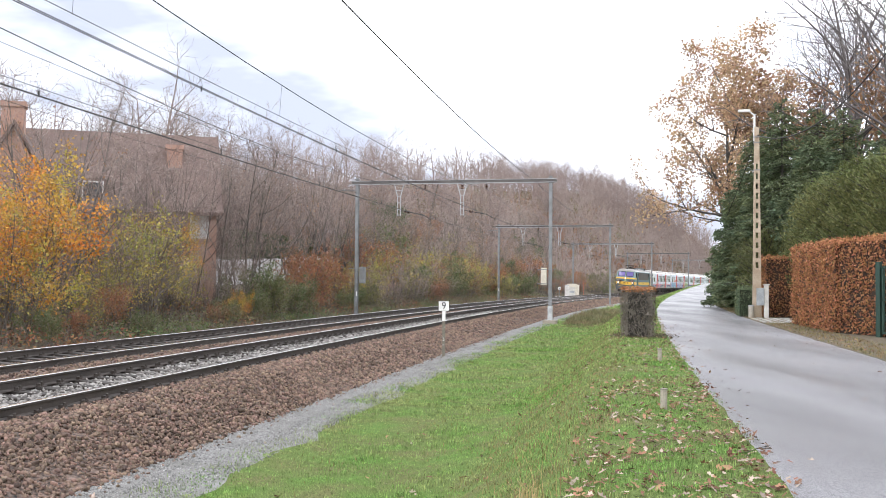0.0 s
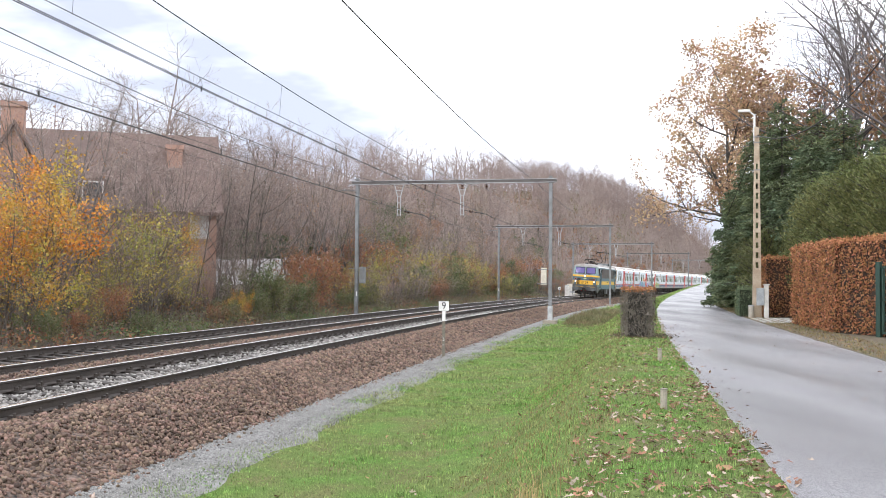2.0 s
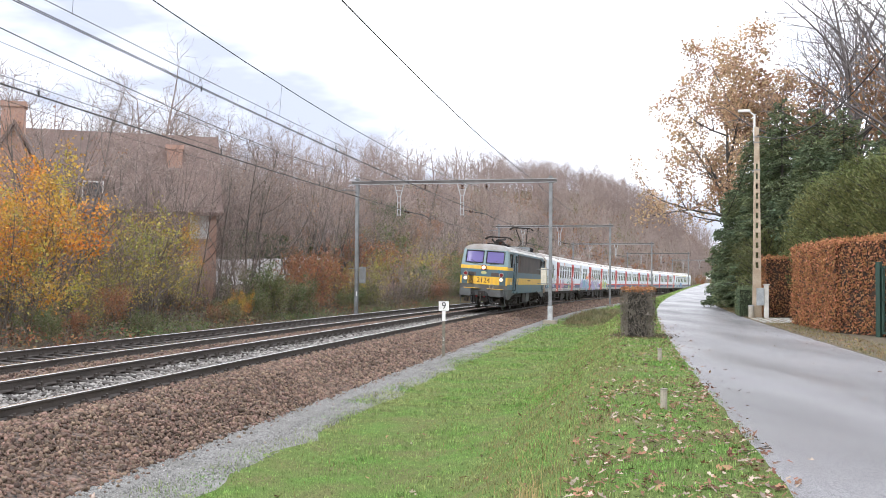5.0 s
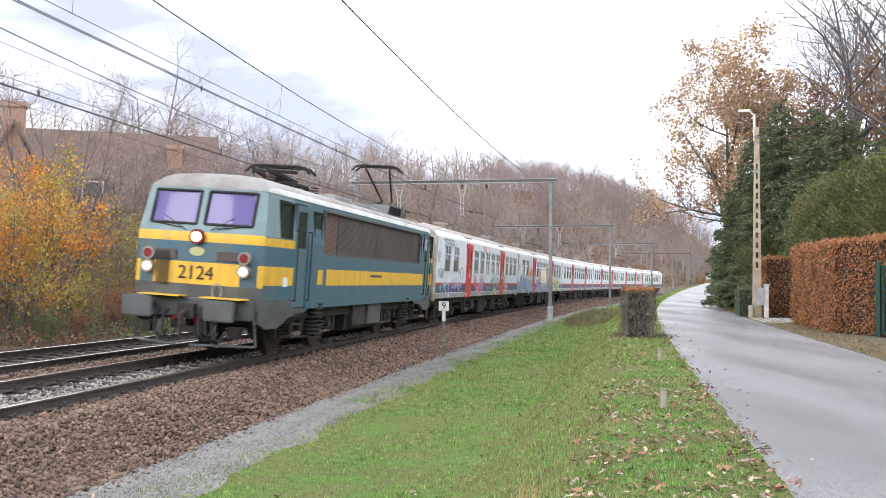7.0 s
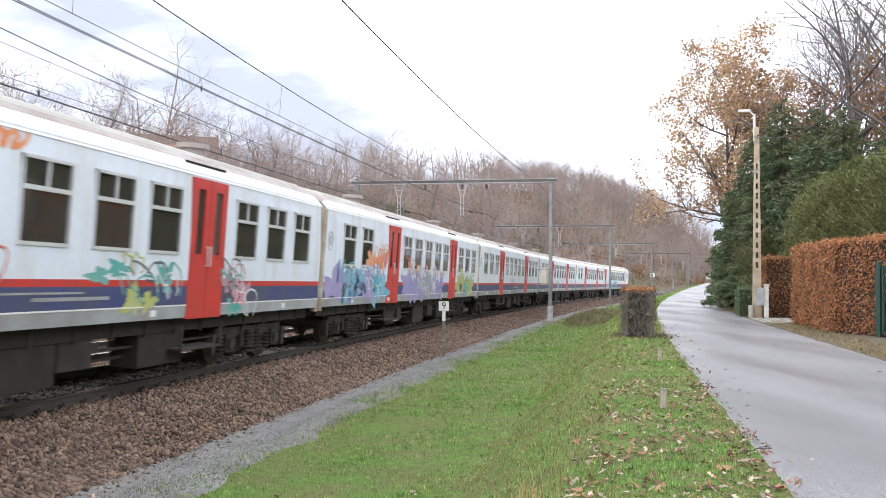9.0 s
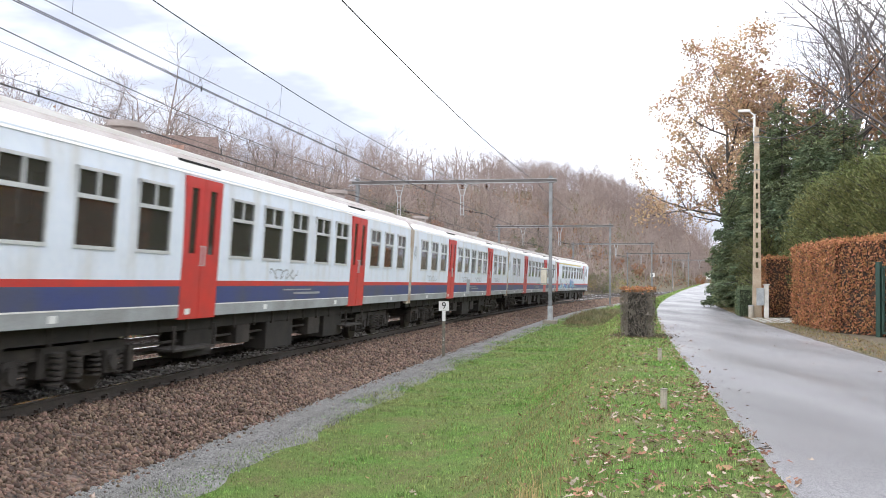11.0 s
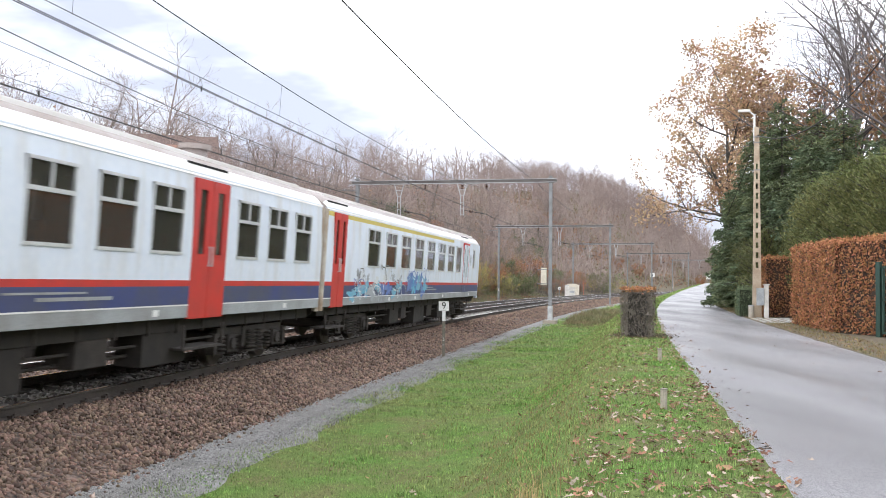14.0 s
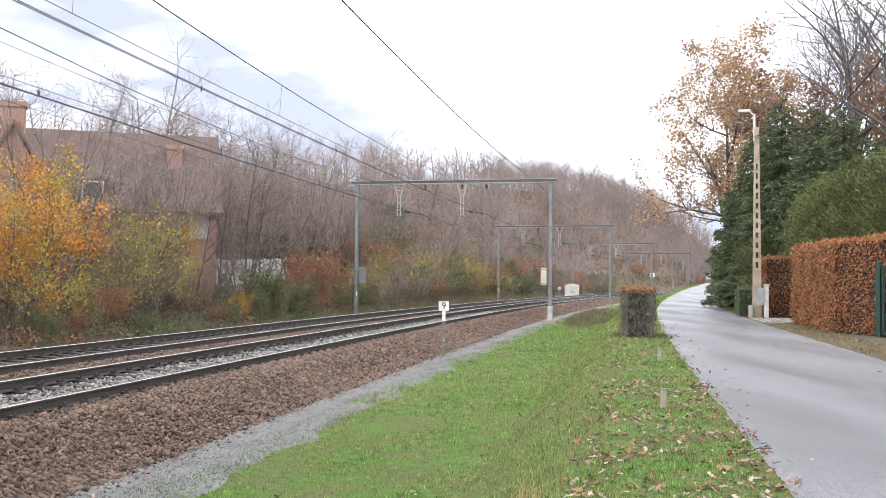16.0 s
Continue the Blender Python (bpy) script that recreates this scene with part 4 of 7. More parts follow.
def build_loco():
    c = thing("electric_locomotive", "blue electric locomotive with yellow bands and lit headlights", "locomotive")
    mats = [M_LBLUE, M_LYEL, M_LGREY, M_LSKIRT, M_DOORL]
    X = lambda off: LX - off
    zs = [1.06, 1.2, 1.3, 1.6, 2.0, 2.34, 2.42, 2.6, 2.62, 3.0, 3.45, 3.56]
    for sgn in (1, -1):
        holes = []
        xs = [-LX, LX]
        holes += [(X(1.85), X(1.0), 2.62, 3.43), (X(2.9), X(2.04), 1.06, 3.43), (X(15.25), X(4.05), 2.34, 3.45), (X(16.72), X(15.95), 1.06, 3.43), (X(17.5), X(16.95), 2.62, 3.43)]
        for a, b, *_ in holes:
            xs += [a, b]
        xs += [X(4.4), X(15.9), X(1.95), X(0.4), X(16.85)]

        def fn(x, z):
            cab = x > X(1.97) or x < X(16.8)
            if z < 1.3 and cab:
                return 3
            if 1.6 < z < 2.0 and (X(15.9) < x < X(4.4) or cab):
                return 1
            if 2.42 < z < 2.6 and cab:
                return 1
            if z > 2.62 and cab:
                return 2
            return 0
        sw_ = side_wall(c, lattice(xs), lattice(zs), holes, fn, mats, sgn, yf=loco_y)
        for v in sw_.data.vertices:        # the ends follow the raked cab fronts
            if abs(v.co.x) > LX - .3:
                v.co.x = math.copysign(min(abs(v.co.x), cab_x(HALF, v.co.z)), v.co.x)
        # side grille in vertical bays with louvre blades
        x0, x1 = X(15.23), X(4.07)
        fr = ring_bm(x0, x1, 2.34, 3.45, min(sgn * 1.28, sgn * 1.40), max(sgn * 1.28, sgn * 1.40), .05)
        g = part("grille", fr, M_LSKIRT, c, "wide dark brown ventilation grille")
        bm = bmesh.new()
        for i in range(34):
            z = 2.39 + i * .0302
            ys = sorted((sgn * 1.29, sgn * 1.325))
            box(bm, (x0 + .05, ys[0], z), (x1 - 1.35, ys[1], z + .026))
        part("louvre", bm, M_GRILLE, g)
        bm = bmesh.new()
        for i in range(34):
            z = 2.39 + i * .0302
            ys = sorted((sgn * 1.29, sgn * 1.325))
            box(bm, (x1 - 1.3, ys[0], z), (x1 - .05, ys[1], z + .026))
        part("louvre", bm, M_GRILLE2, g, "rust-brown louvre blades")
        ys = sorted((sgn * 1.2, sgn * 1.26))
        part("grille_back", boxes(((x0, ys[0] + (.02 if sgn > 0 else -.02), 2.34), (x1, ys[1] + (.02 if sgn > 0 else -.02), 3.45))), M_GRILLE, g)
        for lo, hi, w0, w1 in ((X(2.88), X(2.06), X(1.83), X(1.02)), (X(16.7), X(15.97), X(17.48), X(16.97))):
            ys = sorted((sgn * 1.34, sgn * 1.385))
            d = part("cab_door", boxes(((lo, ys[0], 1.1), (hi, ys[1], 2.45)), ((lo, ys[0], 2.45), (lo + .1, ys[1], 3.36)), ((hi - .1, ys[0], 2.45), (hi, ys[1], 3.36)), ((lo, ys[0], 3.28), (hi, ys[1], 3.42))), M_DOORL, c, "blue-grey cab door", bevel=.006)
            part("pane", boxes(((lo + .1, ys[0] + .01, 2.45), (hi - .1, ys[1] - .02, 3.28))), M_LPANE, d)
            for xx in (lo - .06, hi + .06):
                bm = bmesh.new()
                rod(bm, (xx, sgn * 1.47, 1.25), (xx, sgn * 1.47, 2.85), .016, n=6)
                for z in (1.26, 2.84):
                    rod(bm, (xx, sgn * 1.38, z), (xx, sgn * 1.47, z), .014, n=6)
                part("grab_rail", bm, M_RUBBER, d)
            lo, hi = w0, w1
            w = part("cab_side_window", ring_bm(lo, hi, 2.62, 3.42, min(sgn * 1.33, sgn * 1.395), max(sgn * 1.33, sgn * 1.395), .03), M_RUBBER, c, "black-framed cab side window")
            part("pane", boxes(((lo + .03, min(sgn * 1.34, sgn * 1.35), 2.65), (hi - .03, max(sgn * 1.34, sgn * 1.35), 3.39))), M_LPANE, w)
            lo, hi = (X(3.88), X(3.32)) if w0 > 0 else (X(15.88), X(15.45))
            w = part("corridor_window", ring_bm(lo, hi, 2.45, 3.36, min(sgn * 1.32, sgn * 1.37), max(sgn * 1.32, sgn * 1.37) + (.03 if sgn > 0 else 0), .03), M_RUBBER, c)
            part("pane", boxes(((lo + .03, min(sgn * 1.35, sgn * 1.375), 2.48), (hi - .03, max(sgn * 1.35, sgn * 1.375), 3.33))), M_LPANE, w)
        part("nameplate", boxes(((X(9.9), sgn * 1.41 - .003, 1.83), (X(8.6), sgn * 1.41 + .008, 1.9))), M_GRILLE2, c, "small red-brown nameplate")
        part("marking", boxes(((X(4.1), sgn * 1.41 - .003, 1.62), (X(3.7), sgn * 1.41 + .004, 1.98))), M_LYEL, c, "faded yellow panel marking")
        part("label_plate", boxes(((X(1.6), sgn * 1.41 - .003, 1.58), (X(1.3), sgn * 1.41 + .006, 1.78))), M_WHITE, c, "small white notice plate")
    # cab fronts
    for e in (1, -1):
        ysn = [-HALF, -1.3, -1.15, -0.95, -0.75, -0.5, -0.07, 0.07, 0.5, 0.75, 0.95, 1.15, 1.3, HALF]
        zf = [1.06, 1.3, 1.54, 2.0, 2.2, 2.42, 2.62, 2.78, 3.1, 3.5, 3.6]
        bm = bmesh.new()
        rows = []
        for z in zf:
            rows.append([bm.verts.new((e * cab_x(y * loco_y(z) / HALF, z), y * loco_y(z) / HALF, z)) for y in ysn])
        for j in range(len(zf) - 1):
            for i in range(len(ysn) - 1):
                yc, zc = (ysn[i] + ysn[i + 1]) / 2, (zf[j] + zf[j + 1]) / 2
                if 2.78 < zc < 3.5 and 0.07 < abs(yc) < 1.15:
                    continue
                f = bm.faces.new((rows[j][i], rows[j][i + 1], rows[j + 1][i + 1], rows[j + 1][i]))
                k = 0
                if zc < 1.54:
                    k = 3
                elif zc < 2.0:
                    k = 1 if abs(yc) < .95 or abs(yc) > 1.25 else 0
                elif 2.42 < zc < 2.62:
                    k = 1
                elif zc > 2.62:
                    k = 2
                f.material_index = k
                f.smooth = True
        bmesh.ops.recalc_face_normals(bm, faces=bm.faces[:])
        fr = part("cab_front", bm, mats, c, "cab front with broad yellow number band")
        for side in (-1, 1):
            ya, yb = sorted((side * .09, side * 1.13))
            bm = bmesh.new()
            n = 6
            vs = [[bm.verts.new((e * (cab_x(ya + (yb - ya) * i / n, z) - .02), ya + (yb - ya) * i / n, z)) for i in range(n + 1)] for z in (2.76, 3.12, 3.52)]
            for a, b in zip(vs, vs[1:]):
                for i in range(n):
                    bm.faces.new((a[i], a[i + 1], b[i + 1], b[i])).smooth = True
            w = part("windscreen", bm, M_SHIELD, c, "violet-tinted windscreen")
            bm = bmesh.new()
            for i in range(n):
                for z in (2.79, 3.49):
                    y0, y1 = ya + (yb - ya) * i / n, ya + (yb - ya) * (i + 1) / n
                    rod(bm, (e * (cab_x(y0, z) + .005), y0, z), (e * (cab_x(y1, z) + .005), y1, z), .03, n=6)
            for y in (ya, yb):
                rod(bm, (e * (cab_x(y, 2.79) + .005), y, 2.79), (e * (cab_x(y, 3.49) + .005), y, 3.49), .032, n=6)
            part("rubber_seal", bm, M_RUBBER, w)
            bm = bmesh.new()
            yp = side * .28
            rod(bm, (e * (cab_x(yp, 2.66) + .05), yp, 2.66), (e * (cab_x(yp + side * .45, 2.72) + .05), yp + side * .5, 2.95), .012, n=5)
            rod(bm, (e * (cab_x(yp + side * .2, 2.74) + .045), yp + side * .12, 2.70), (e * (cab_x(yp + side * .7, 2.9) + .045), yp + side * .75, 2.78), .012, n=5)
            part("wiper", bm, M_RUBBER, w)
            for z, m, nm, lb in ((1.86, M_HEAD if e > 0 else M_WHITE, "headlight", "lit round headlight"), (2.13, M_TAIL, "tail_lamp", "unlit dark red tail lamp")):
                y = side * 1.06
                xx = cab_x(y, z)
                bm = bmesh.new()
                disc(bm, (e * (xx + .05), y, z), (1, 0, 0), .135, .14, 22)
                h = part("lamp_rim", bm, M_RIM, c, "dull grey lamp rim")
                bm = bmesh.new()
                disc(bm, (e * (xx + .122), y, z), (1, 0, 0), .095, .02, 20)
                part(nm, bm, m, h, lb)
            y0, y1 = sorted((side * .45, side * .9))
            part("socket_panel", boxes(((min(e * cab_x(.7, 2.2), e * (cab_x(.7, 2.2) + .035)), y0, 2.05), (max(e * cab_x(.7, 2.2), e * (cab_x(.7, 2.2) + .035)), y1, 2.24))), M_GRILLE, c, "black multiple-unit socket panel")
            part("step_plate", boxes(((min(e * (LX - .05), e * (LX + .45)), y0 - .15, 1.28), (max(e * (LX - .05), e * (LX + .45)), y1 + .3, 1.305))), M_LYEL, c, "yellow step edge")
        bm = bmesh.new()
        rod(bm, (e * (LX - .02), -1.2, 1.31), (e * (LX - .02), 1.2, 1.31), .02)
        part("edge_bead", bm, M_LSKIRT, c)
        bm = bmesh.new()
        disc(bm, (e * (cab_x(0, 2.52) + .04), 0, 2.52), (1, 0, 0), .16, .12, 22)
        h = part("lamp_rim", bm, M_TAIL, c, "red rim of the top lamp")
        bm = bmesh.new()
        disc(bm, (e * (cab_x(0, 2.52) + .105), 0, 2.52), (1, 0, 0), .11, .02, 20)
        part("headlight", bm, M_HEADTOP if e > 0 else M_WHITE, h, "lit warm centre headlight")
        bm = bmesh.new()
        bmesh.ops.create_cone(bm, cap_ends=True, segments=24, radius1=1, radius2=1, depth=1, matrix=Matrix.Translation((e * (cab_x(0, 2.2) + .006), 0, 2.22)) @ pose(0, 0, 0, 0, 90, 0) @ Matrix.Diagonal((.095, .17, .012, 1)))
        part("emblem", bm, SPRAY["lime"], c, "plain oval emblem")
        tx = bpy.data.curves.new("fleet_number", "FONT")
        tx.body, tx.size, tx.align_x, tx.align_y, tx.extrude = "2124", .40, "CENTER", "CENTER", .004
        tx.materials.append(M_BLACK)
        to = new("fleet_number", tx)
        to.parent = c
        to.matrix_basis = Matrix.Translation((e * (cab_x(0, 1.75) + .012), 0, 1.765)) @ pose(0, 0, 0, 90, 0, 90 * e)
        to["label"] = "black fleet number 2124"
        # buffer beam, buffers, couplings and hoses
        lo, hi = sorted((e * (LX - .2), e * (LX + .3)))
        part("buffer_beam", boxes(((lo, -1.3, .86), (hi - (.18 if e > 0 else 0), 1.3, 1.27)) if e > 0 else ((lo + .18, -1.3, .86), (hi, 1.3, 1.27))), M_LSKIRT, c, bevel=.03)
        for y, z, w, h2 in ((-.33, .72, .16, .2), (.2, .66, .2, .26), (.0, .62, .34, .12), (-.95, .62, .22, .22), (.95, .6, .24, .24)):
            q0, q1 = sorted((e * (LX - .1), e * (LX + .18)))
            part("brake_gear", boxes(((q0, y - w / 2, z - h2 / 2), (q1, y + w / 2, z + h2 / 2))), M_UNDER2, c, bevel=.02)
        for y in (-.3, .16):
            bm = bmesh.new()
            disc(bm, (e * (LX + .2), y, .84), (1, 0, 0), .06, .1, 10)
            part("brake_cock", bm, M_TAIL, c, "small red brake cock")
        bm = bmesh.new()
        for k in range(16):
            a, b = k * math.pi / 8, (k + 1) * math.pi / 8
            rod(bm, (e * (LX + .1), .52 + .1 * math.cos(a), 1.42 + .16 * math.sin(a)), (e * (LX + .1), .52 + .1 * math.cos(b), 1.42 + .16 * math.sin(b)), .016, n=5)
        part("hanging_cable", bm, M_STEEL2B, c, "looped grey jumper cable")
        bm = bmesh.new()
        for k in range(5):
            rod(bm, (e * (LX + .06), -.62 - .06 * k, 2.2), (e * (LX + .1), -.6 - .06 * k, 1.5), .018, n=5)
        part("jumper_cables", bm, M_RUBBER, c, "black jumper cables over the number band")
        for y in (-.875, .875):
            part("buffer", buffer_bm(e * (LX + .25), e, True, (y,)), M_LSKIRT, c, "wide dark grey buffer")
        bm = bmesh.new()
        rod(bm, (e * (LX + .3), 0, 1.0), (e * (LX + .62), 0, .92), .06)
        rod(bm, (e * (LX + .6), 0, .95), (e * (LX + .58), 0, .5), .045)
        box(bm, (min(e * (LX + .25), e * (LX + .4)), -.18, .85), (max(e * (LX + .25), e * (LX + .4)), .18, 1.15))
        part("coupling_hook", bm, M_UNDER2, c)
        for y in (-.6, -.42, .36, .5, .64):
            bm = bmesh.new()
            pts = [(e * (LX + .3), y, 1.0), (e * (LX + .52), y, .85), (e * (LX + .56), y + .05, .55), (e * (LX + .46), y + .16, .42), (e * (LX + .36), y + .22, .6)]
            for a, b in zip(pts, pts[1:]):
                rod(bm, a, b, .03, n=6)
            part("brake_hose", bm, M_RUBBER, c, "black looping brake hose")
        bm = bmesh.new()
        for sgn in (1, -1):
            prev = None
            for k in range(9):
                f = k / 8
                q = (e * (LX + .42 - .6 * f ** 3), sgn * (.15 + 1.18 * f), .32 + .02 * math.sin(f * 3))
                if prev:
                    rod(bm, prev, q, .028, n=6)
                prev = q
            rod(bm, prev, (e * (LX - .05), sgn * 1.3, .9), .028, n=6)
            rod(bm, (e * (LX + .35), sgn * .6, .32), (e * (LX + .2), sgn * .6, .8), .028, n=6)
        part("guard_rail", bm, M_LSKIRT, c, "tubular guard below the buffers")
        for sgn in (1, -1):
            bm = boxes(*[((min(e * (LX - 2.85), e * (LX - 2.1)), min(sgn * 1.1, sgn * 1.4), z), (max(e * (LX - 2.85), e * (LX - 2.1)), max(sgn * 1.1, sgn * 1.4), z + .03)) for z in (.42, .7, .95)])
            for xx in (LX - 2.85, LX - 2.1):
                rod(bm, (e * xx, sgn * 1.38, .4), (e * xx, sgn * 1.38, 1.1), .02, n=6)
            part("cab_steps", bm, M_UNDER2, c)
            bm = bmesh.new()
            pr = [(LX - .12, 1.08), (LX - 3.2, 1.08), (LX - 2.9, .98), (LX - 1.9, .9), (LX - 1.2, .68), (LX - .45, .68), (LX - .12, .8)]
            prism(bm, [(x * e, z) for x, z in pr], sgn * 1.33, sgn * 1.40, lambda u, v, w: (u, w, v))
            part("skirt", bm, M_LSKIRT, c)
        # driving desk and cab back wall
        part("cab_back_wall", boxes(((min(e * (LX - 3.0), e * (LX - 3.05)), -1.3, 1.1), (max(e * (LX - 3.0), e * (LX - 3.05)), 1.3, 3.45))), M_INSIDE, c)
        part("desk", boxes(((min(e * (LX - .75), e * (LX - .3)), -1.1, 1.2), (max(e * (LX - .75), e * (LX - .3)), 1.1, 2.55))), M_INSIDE, c)
    # roof
    out = [(1.33, 3.55), (1.29, 3.68), (1.15, 3.80), (.9, 3.88), (.45, 3.92), (0, 3.93)]
    out = out + [(-y, z) for y, z in out[-2::-1]]
    bm = bmesh.new()
    st = [(LX - .24, .0, 1.0), (LX - .32, .55, 1.0), (LX - .55, .9, 1.0), (LX - .95, 1.0, 1.0)]
    st = st + [(-x, k, w) for x, k, w in st[::-1]]
    rows = [[bm.verts.new((x - (0.12 * abs(y / 1.33) ** 5 * (1 if x > 0 else -1) if abs(x) > LX - .6 else 0), y, 3.56 + (z - 3.56) * k if z > 3.56 else z)) for y, z in out] for x, k, w in st]
    for a, b in zip(rows, rows[1:]):
        for j in range(len(out) - 1):
            f = bm.faces.new((a[j], a[j + 1], b[j + 1], b[j]))
            f.smooth = True
            f.material_index = 1 if j in (0, len(out) - 2) else 0
    bmesh.ops.recalc_face_normals(bm, faces=bm.faces[:])
    part("roof", bm, [M_LROOF, M_LROOFE], c, "grey weathered roof with pale edges")
    for a, b, h in ((-7.9, -6.6, .1), (-2.4, .6, .12), (1.0, 2.6, .16)):
        part("roof_hatch", boxes(((a, -.95, 3.8), (b, .95, 3.84 + h))), M_LROOF, c, bevel=.04)
    bm = bmesh.new()
    pr = [(-1.2, 3.84), (1.0, 3.84), (.55, 4.2), (-.9, 4.2)]
    prism(bm, [(x - 4.0, z) for x, z in pr], -.7, .95, lambda u, v, w: (u, w, v))
    part("resistor_housing", bm, M_LSKIRT, c, "raised grey roof housing")
    bm = bmesh.new()
    for i in range(7):
        box(bm, (-4.8 + i * .22, .955, 3.9), (-4.7 + i * .22, .985, 4.15))
    part("housing_slats", bm, M_DARK, c)
    for x in (-7.4, 6.2, 2.9):
        bm = bmesh.new()
        for k in range(4):
            disc(bm, (x, .45, 3.9 + .07 * k), (0, 0, 1), .1, .04, 12)
        part("insulator", bm, M_INSUL, c)
    build_pantograph(c, 4.4, False)
    build_pantograph(c, -5.5, True)
    # underframe
    part("underframe", boxes(((-LX + .3, -1.2, .8), (LX - .3, 1.2, 1.1)), ((-1.9, -1.15, .35), (1.7, 1.15, .85))), M_UNDER, c)
    for sgn in (1, -1):
        for x0, x1, m in ((-1.7, -.2, M_LSKIRT), (.1, 1.4, M_UNDER2)):
            ys = sorted((sgn * 1.1, sgn * 1.3))
            part("battery_box", boxes(((x0, ys[0], .45), (x1, ys[1], 1.04))), m, c, bevel=.02)
    for x in (4.75, -4.75):
        add_bogie(c, x, ME_LBOGIE, ME_LWHEEL, 3.0, .62)
    return c


def build_pantograph(c, x, raised):
    bm = bmesh.new()
    for y in (-.55, .55):
        rod(bm, (x - .6, y, 4.05), (x + .6, y, 4.05), .035, n=6)
        for d in (-.55, .55):
            rod(bm, (x + d, y, 3.84), (x + d, y, 4.05), .07, n=10)
            for k in range(2):
                disc(bm, (x + d, y, 3.9 + .07 * k), (0, 0, 1), .11, .035, 10)
    for d in (-.55, .55):
        rod(bm, (x + d, -.6, 4.05), (x + d, .6, 4.05), .035, n=6)
    pan = part("pantograph", bm, M_UNDER, c, "raised pantograph" if raised else "folded pantograph")
    bm = bmesh.new()
    if raised:
        knee, top = (x - 1.15, 4.52), (x + .45, 5.52)
        for y in (-.3, .3):
            rod(bm, (x + .45, y, 4.1), (knee[0], y * .6, knee[1]), .045, n=6)
            rod(bm, (knee[0], y * .6, knee[1]), (top[0], y * 1.4, top[1]), .035, n=6)
        rod(bm, (x + .2, 0, 4.1), (knee[0] - .08, 0, knee[1] - .1), .018, n=5)
    else:
        top = (x - .1, 4.42)
        for y in (-.3, .3):
            rod(bm, (x - .45, y, 4.15), (x + 1.25, y * .6, 4.28), .06, n=6)
            rod(bm, (x + 1.25, y * .6, 4.28), (top[0], y * 1.4, top[1] - .05), .045, n=6)
        rod(bm, (x - .9, 0, 4.12), (x + .5, 0, 4.2), .13, n=8)
    part("arm", bm, M_UNDER, pan)
    bm = bmesh.new()
    for d in (-.22, .22):
        pts = [(-.85, -.17), (-.7, -.03), (-.5, 0), (.5, 0), (.7, -.03), (.85, -.17)]
        for (y0, z0), (y1, z1) in zip(pts, pts[1:]):
            rod(bm, (top[0] + d, y0, top[1] + z0 + .08), (top[0] + d, y1, top[1] + z1 + .08), .036, n=6)
    rod(bm, (top[0] - .22, -.4, top[1] + .03), (top[0] + .22, -.4, top[1] + .03), .02, n=5)
    rod(bm, (top[0] - .22, .4, top[1] + .03), (top[0] + .22, .4, top[1] + .03), .02, n=5)
    part("collector_head", bm, M_UNDER, pan)


loco = build_loco()

M_STUBTWIG = mat("dark_hedge_twigs", (0.25, 0.22, 0.19), 0.9, scale=6, col2=(0.15, 0.13, 0.11))
M_LAMPPOST = mat("ochre_concrete_post", (0.46, 0.38, 0.29), 0.9, scale=1.6, col2=(0.33, 0.25, 0.18), bump=0.008, bscale=40)
M_CREAM2 = mat("off_white_panel", (0.60, 0.59, 0.56), 0.6, scale=3, col2=(0.48, 0.46, 0.43))
M_STEEL2 = mat("grey_painted_metal", (0.36, 0.38, 0.40), 0.5, scale=3, col2=(0.28, 0.30, 0.31))
M_BRICKRED = mat("faded_red_paint", (0.40, 0.16, 0.11), 0.7, scale=3)
M_MOSSY = mat("flaking_painted_post", (0.17, 0.155, 0.125), 0.9, scale=9, col2=(0.62, 0.60, 0.56), bump=0.006, bscale=50, lo=0.6, hi=0.64)
M_GATE = mat("dark_green_paint", (0.02, 0.055, 0.042), 0.5, scale=3)
M_SETT = mat("pale_sett_stone", (0.46, 0.45, 0.43), 0.8, scale=4, col2=(0.34, 0.33, 0.31), rnd=0.2, bump=0.004)
M_STUBCORE = mat("stub_core", (0.05, 0.045, 0.04), 0.95, scale=5, var=0.4, bump=0.03, bscale=30)

# ---- plants ----
M_BARK = mat("grey_brown_bark", (0.155, 0.135, 0.12), 0.9, scale=3, col2=(0.10, 0.085, 0.075), bump=0.01, bscale=25, rnd=0.25)
M_TWIG = mat("bare_twigs", (0.32, 0.255, 0.23), 0.9, scale=0.6, col2=(0.235, 0.18, 0.16), rnd=0.25, island=0.0, hue=0.012)
# far woods' twigs: distance haze painted in as a slightly paler colour
M_TWIGF = mat("haze_paled_twigs", (0.34, 0.275, 0.25), 0.9, scale=0.05, col2=(0.24, 0.185, 0.168), bscale=0.8, fine=0.4)
M_BARKM = mat("damp_grey_bark", (0.175, 0.155, 0.155), 0.9, scale=3, col2=(0.125, 0.11, 0.11), bump=0.01, bscale=25, rnd=0.2)
M_BARKR = mat("dark_wet_bark", (0.075, 0.065, 0.06), 0.85, scale=3, col2=(0.05, 0.045, 0.04), bump=0.01, bscale=25, rnd=0.2)


def leafm(name, c, c2, isl=0.35, hue=0.02, trans=0.3, scale=0.5):
    return mat(name, c, 0.7, scale=scale, col2=c2, island=isl, hue=hue, trans=trans, fine=0.2, spec=0.25, lo=0.38, hi=0.62)


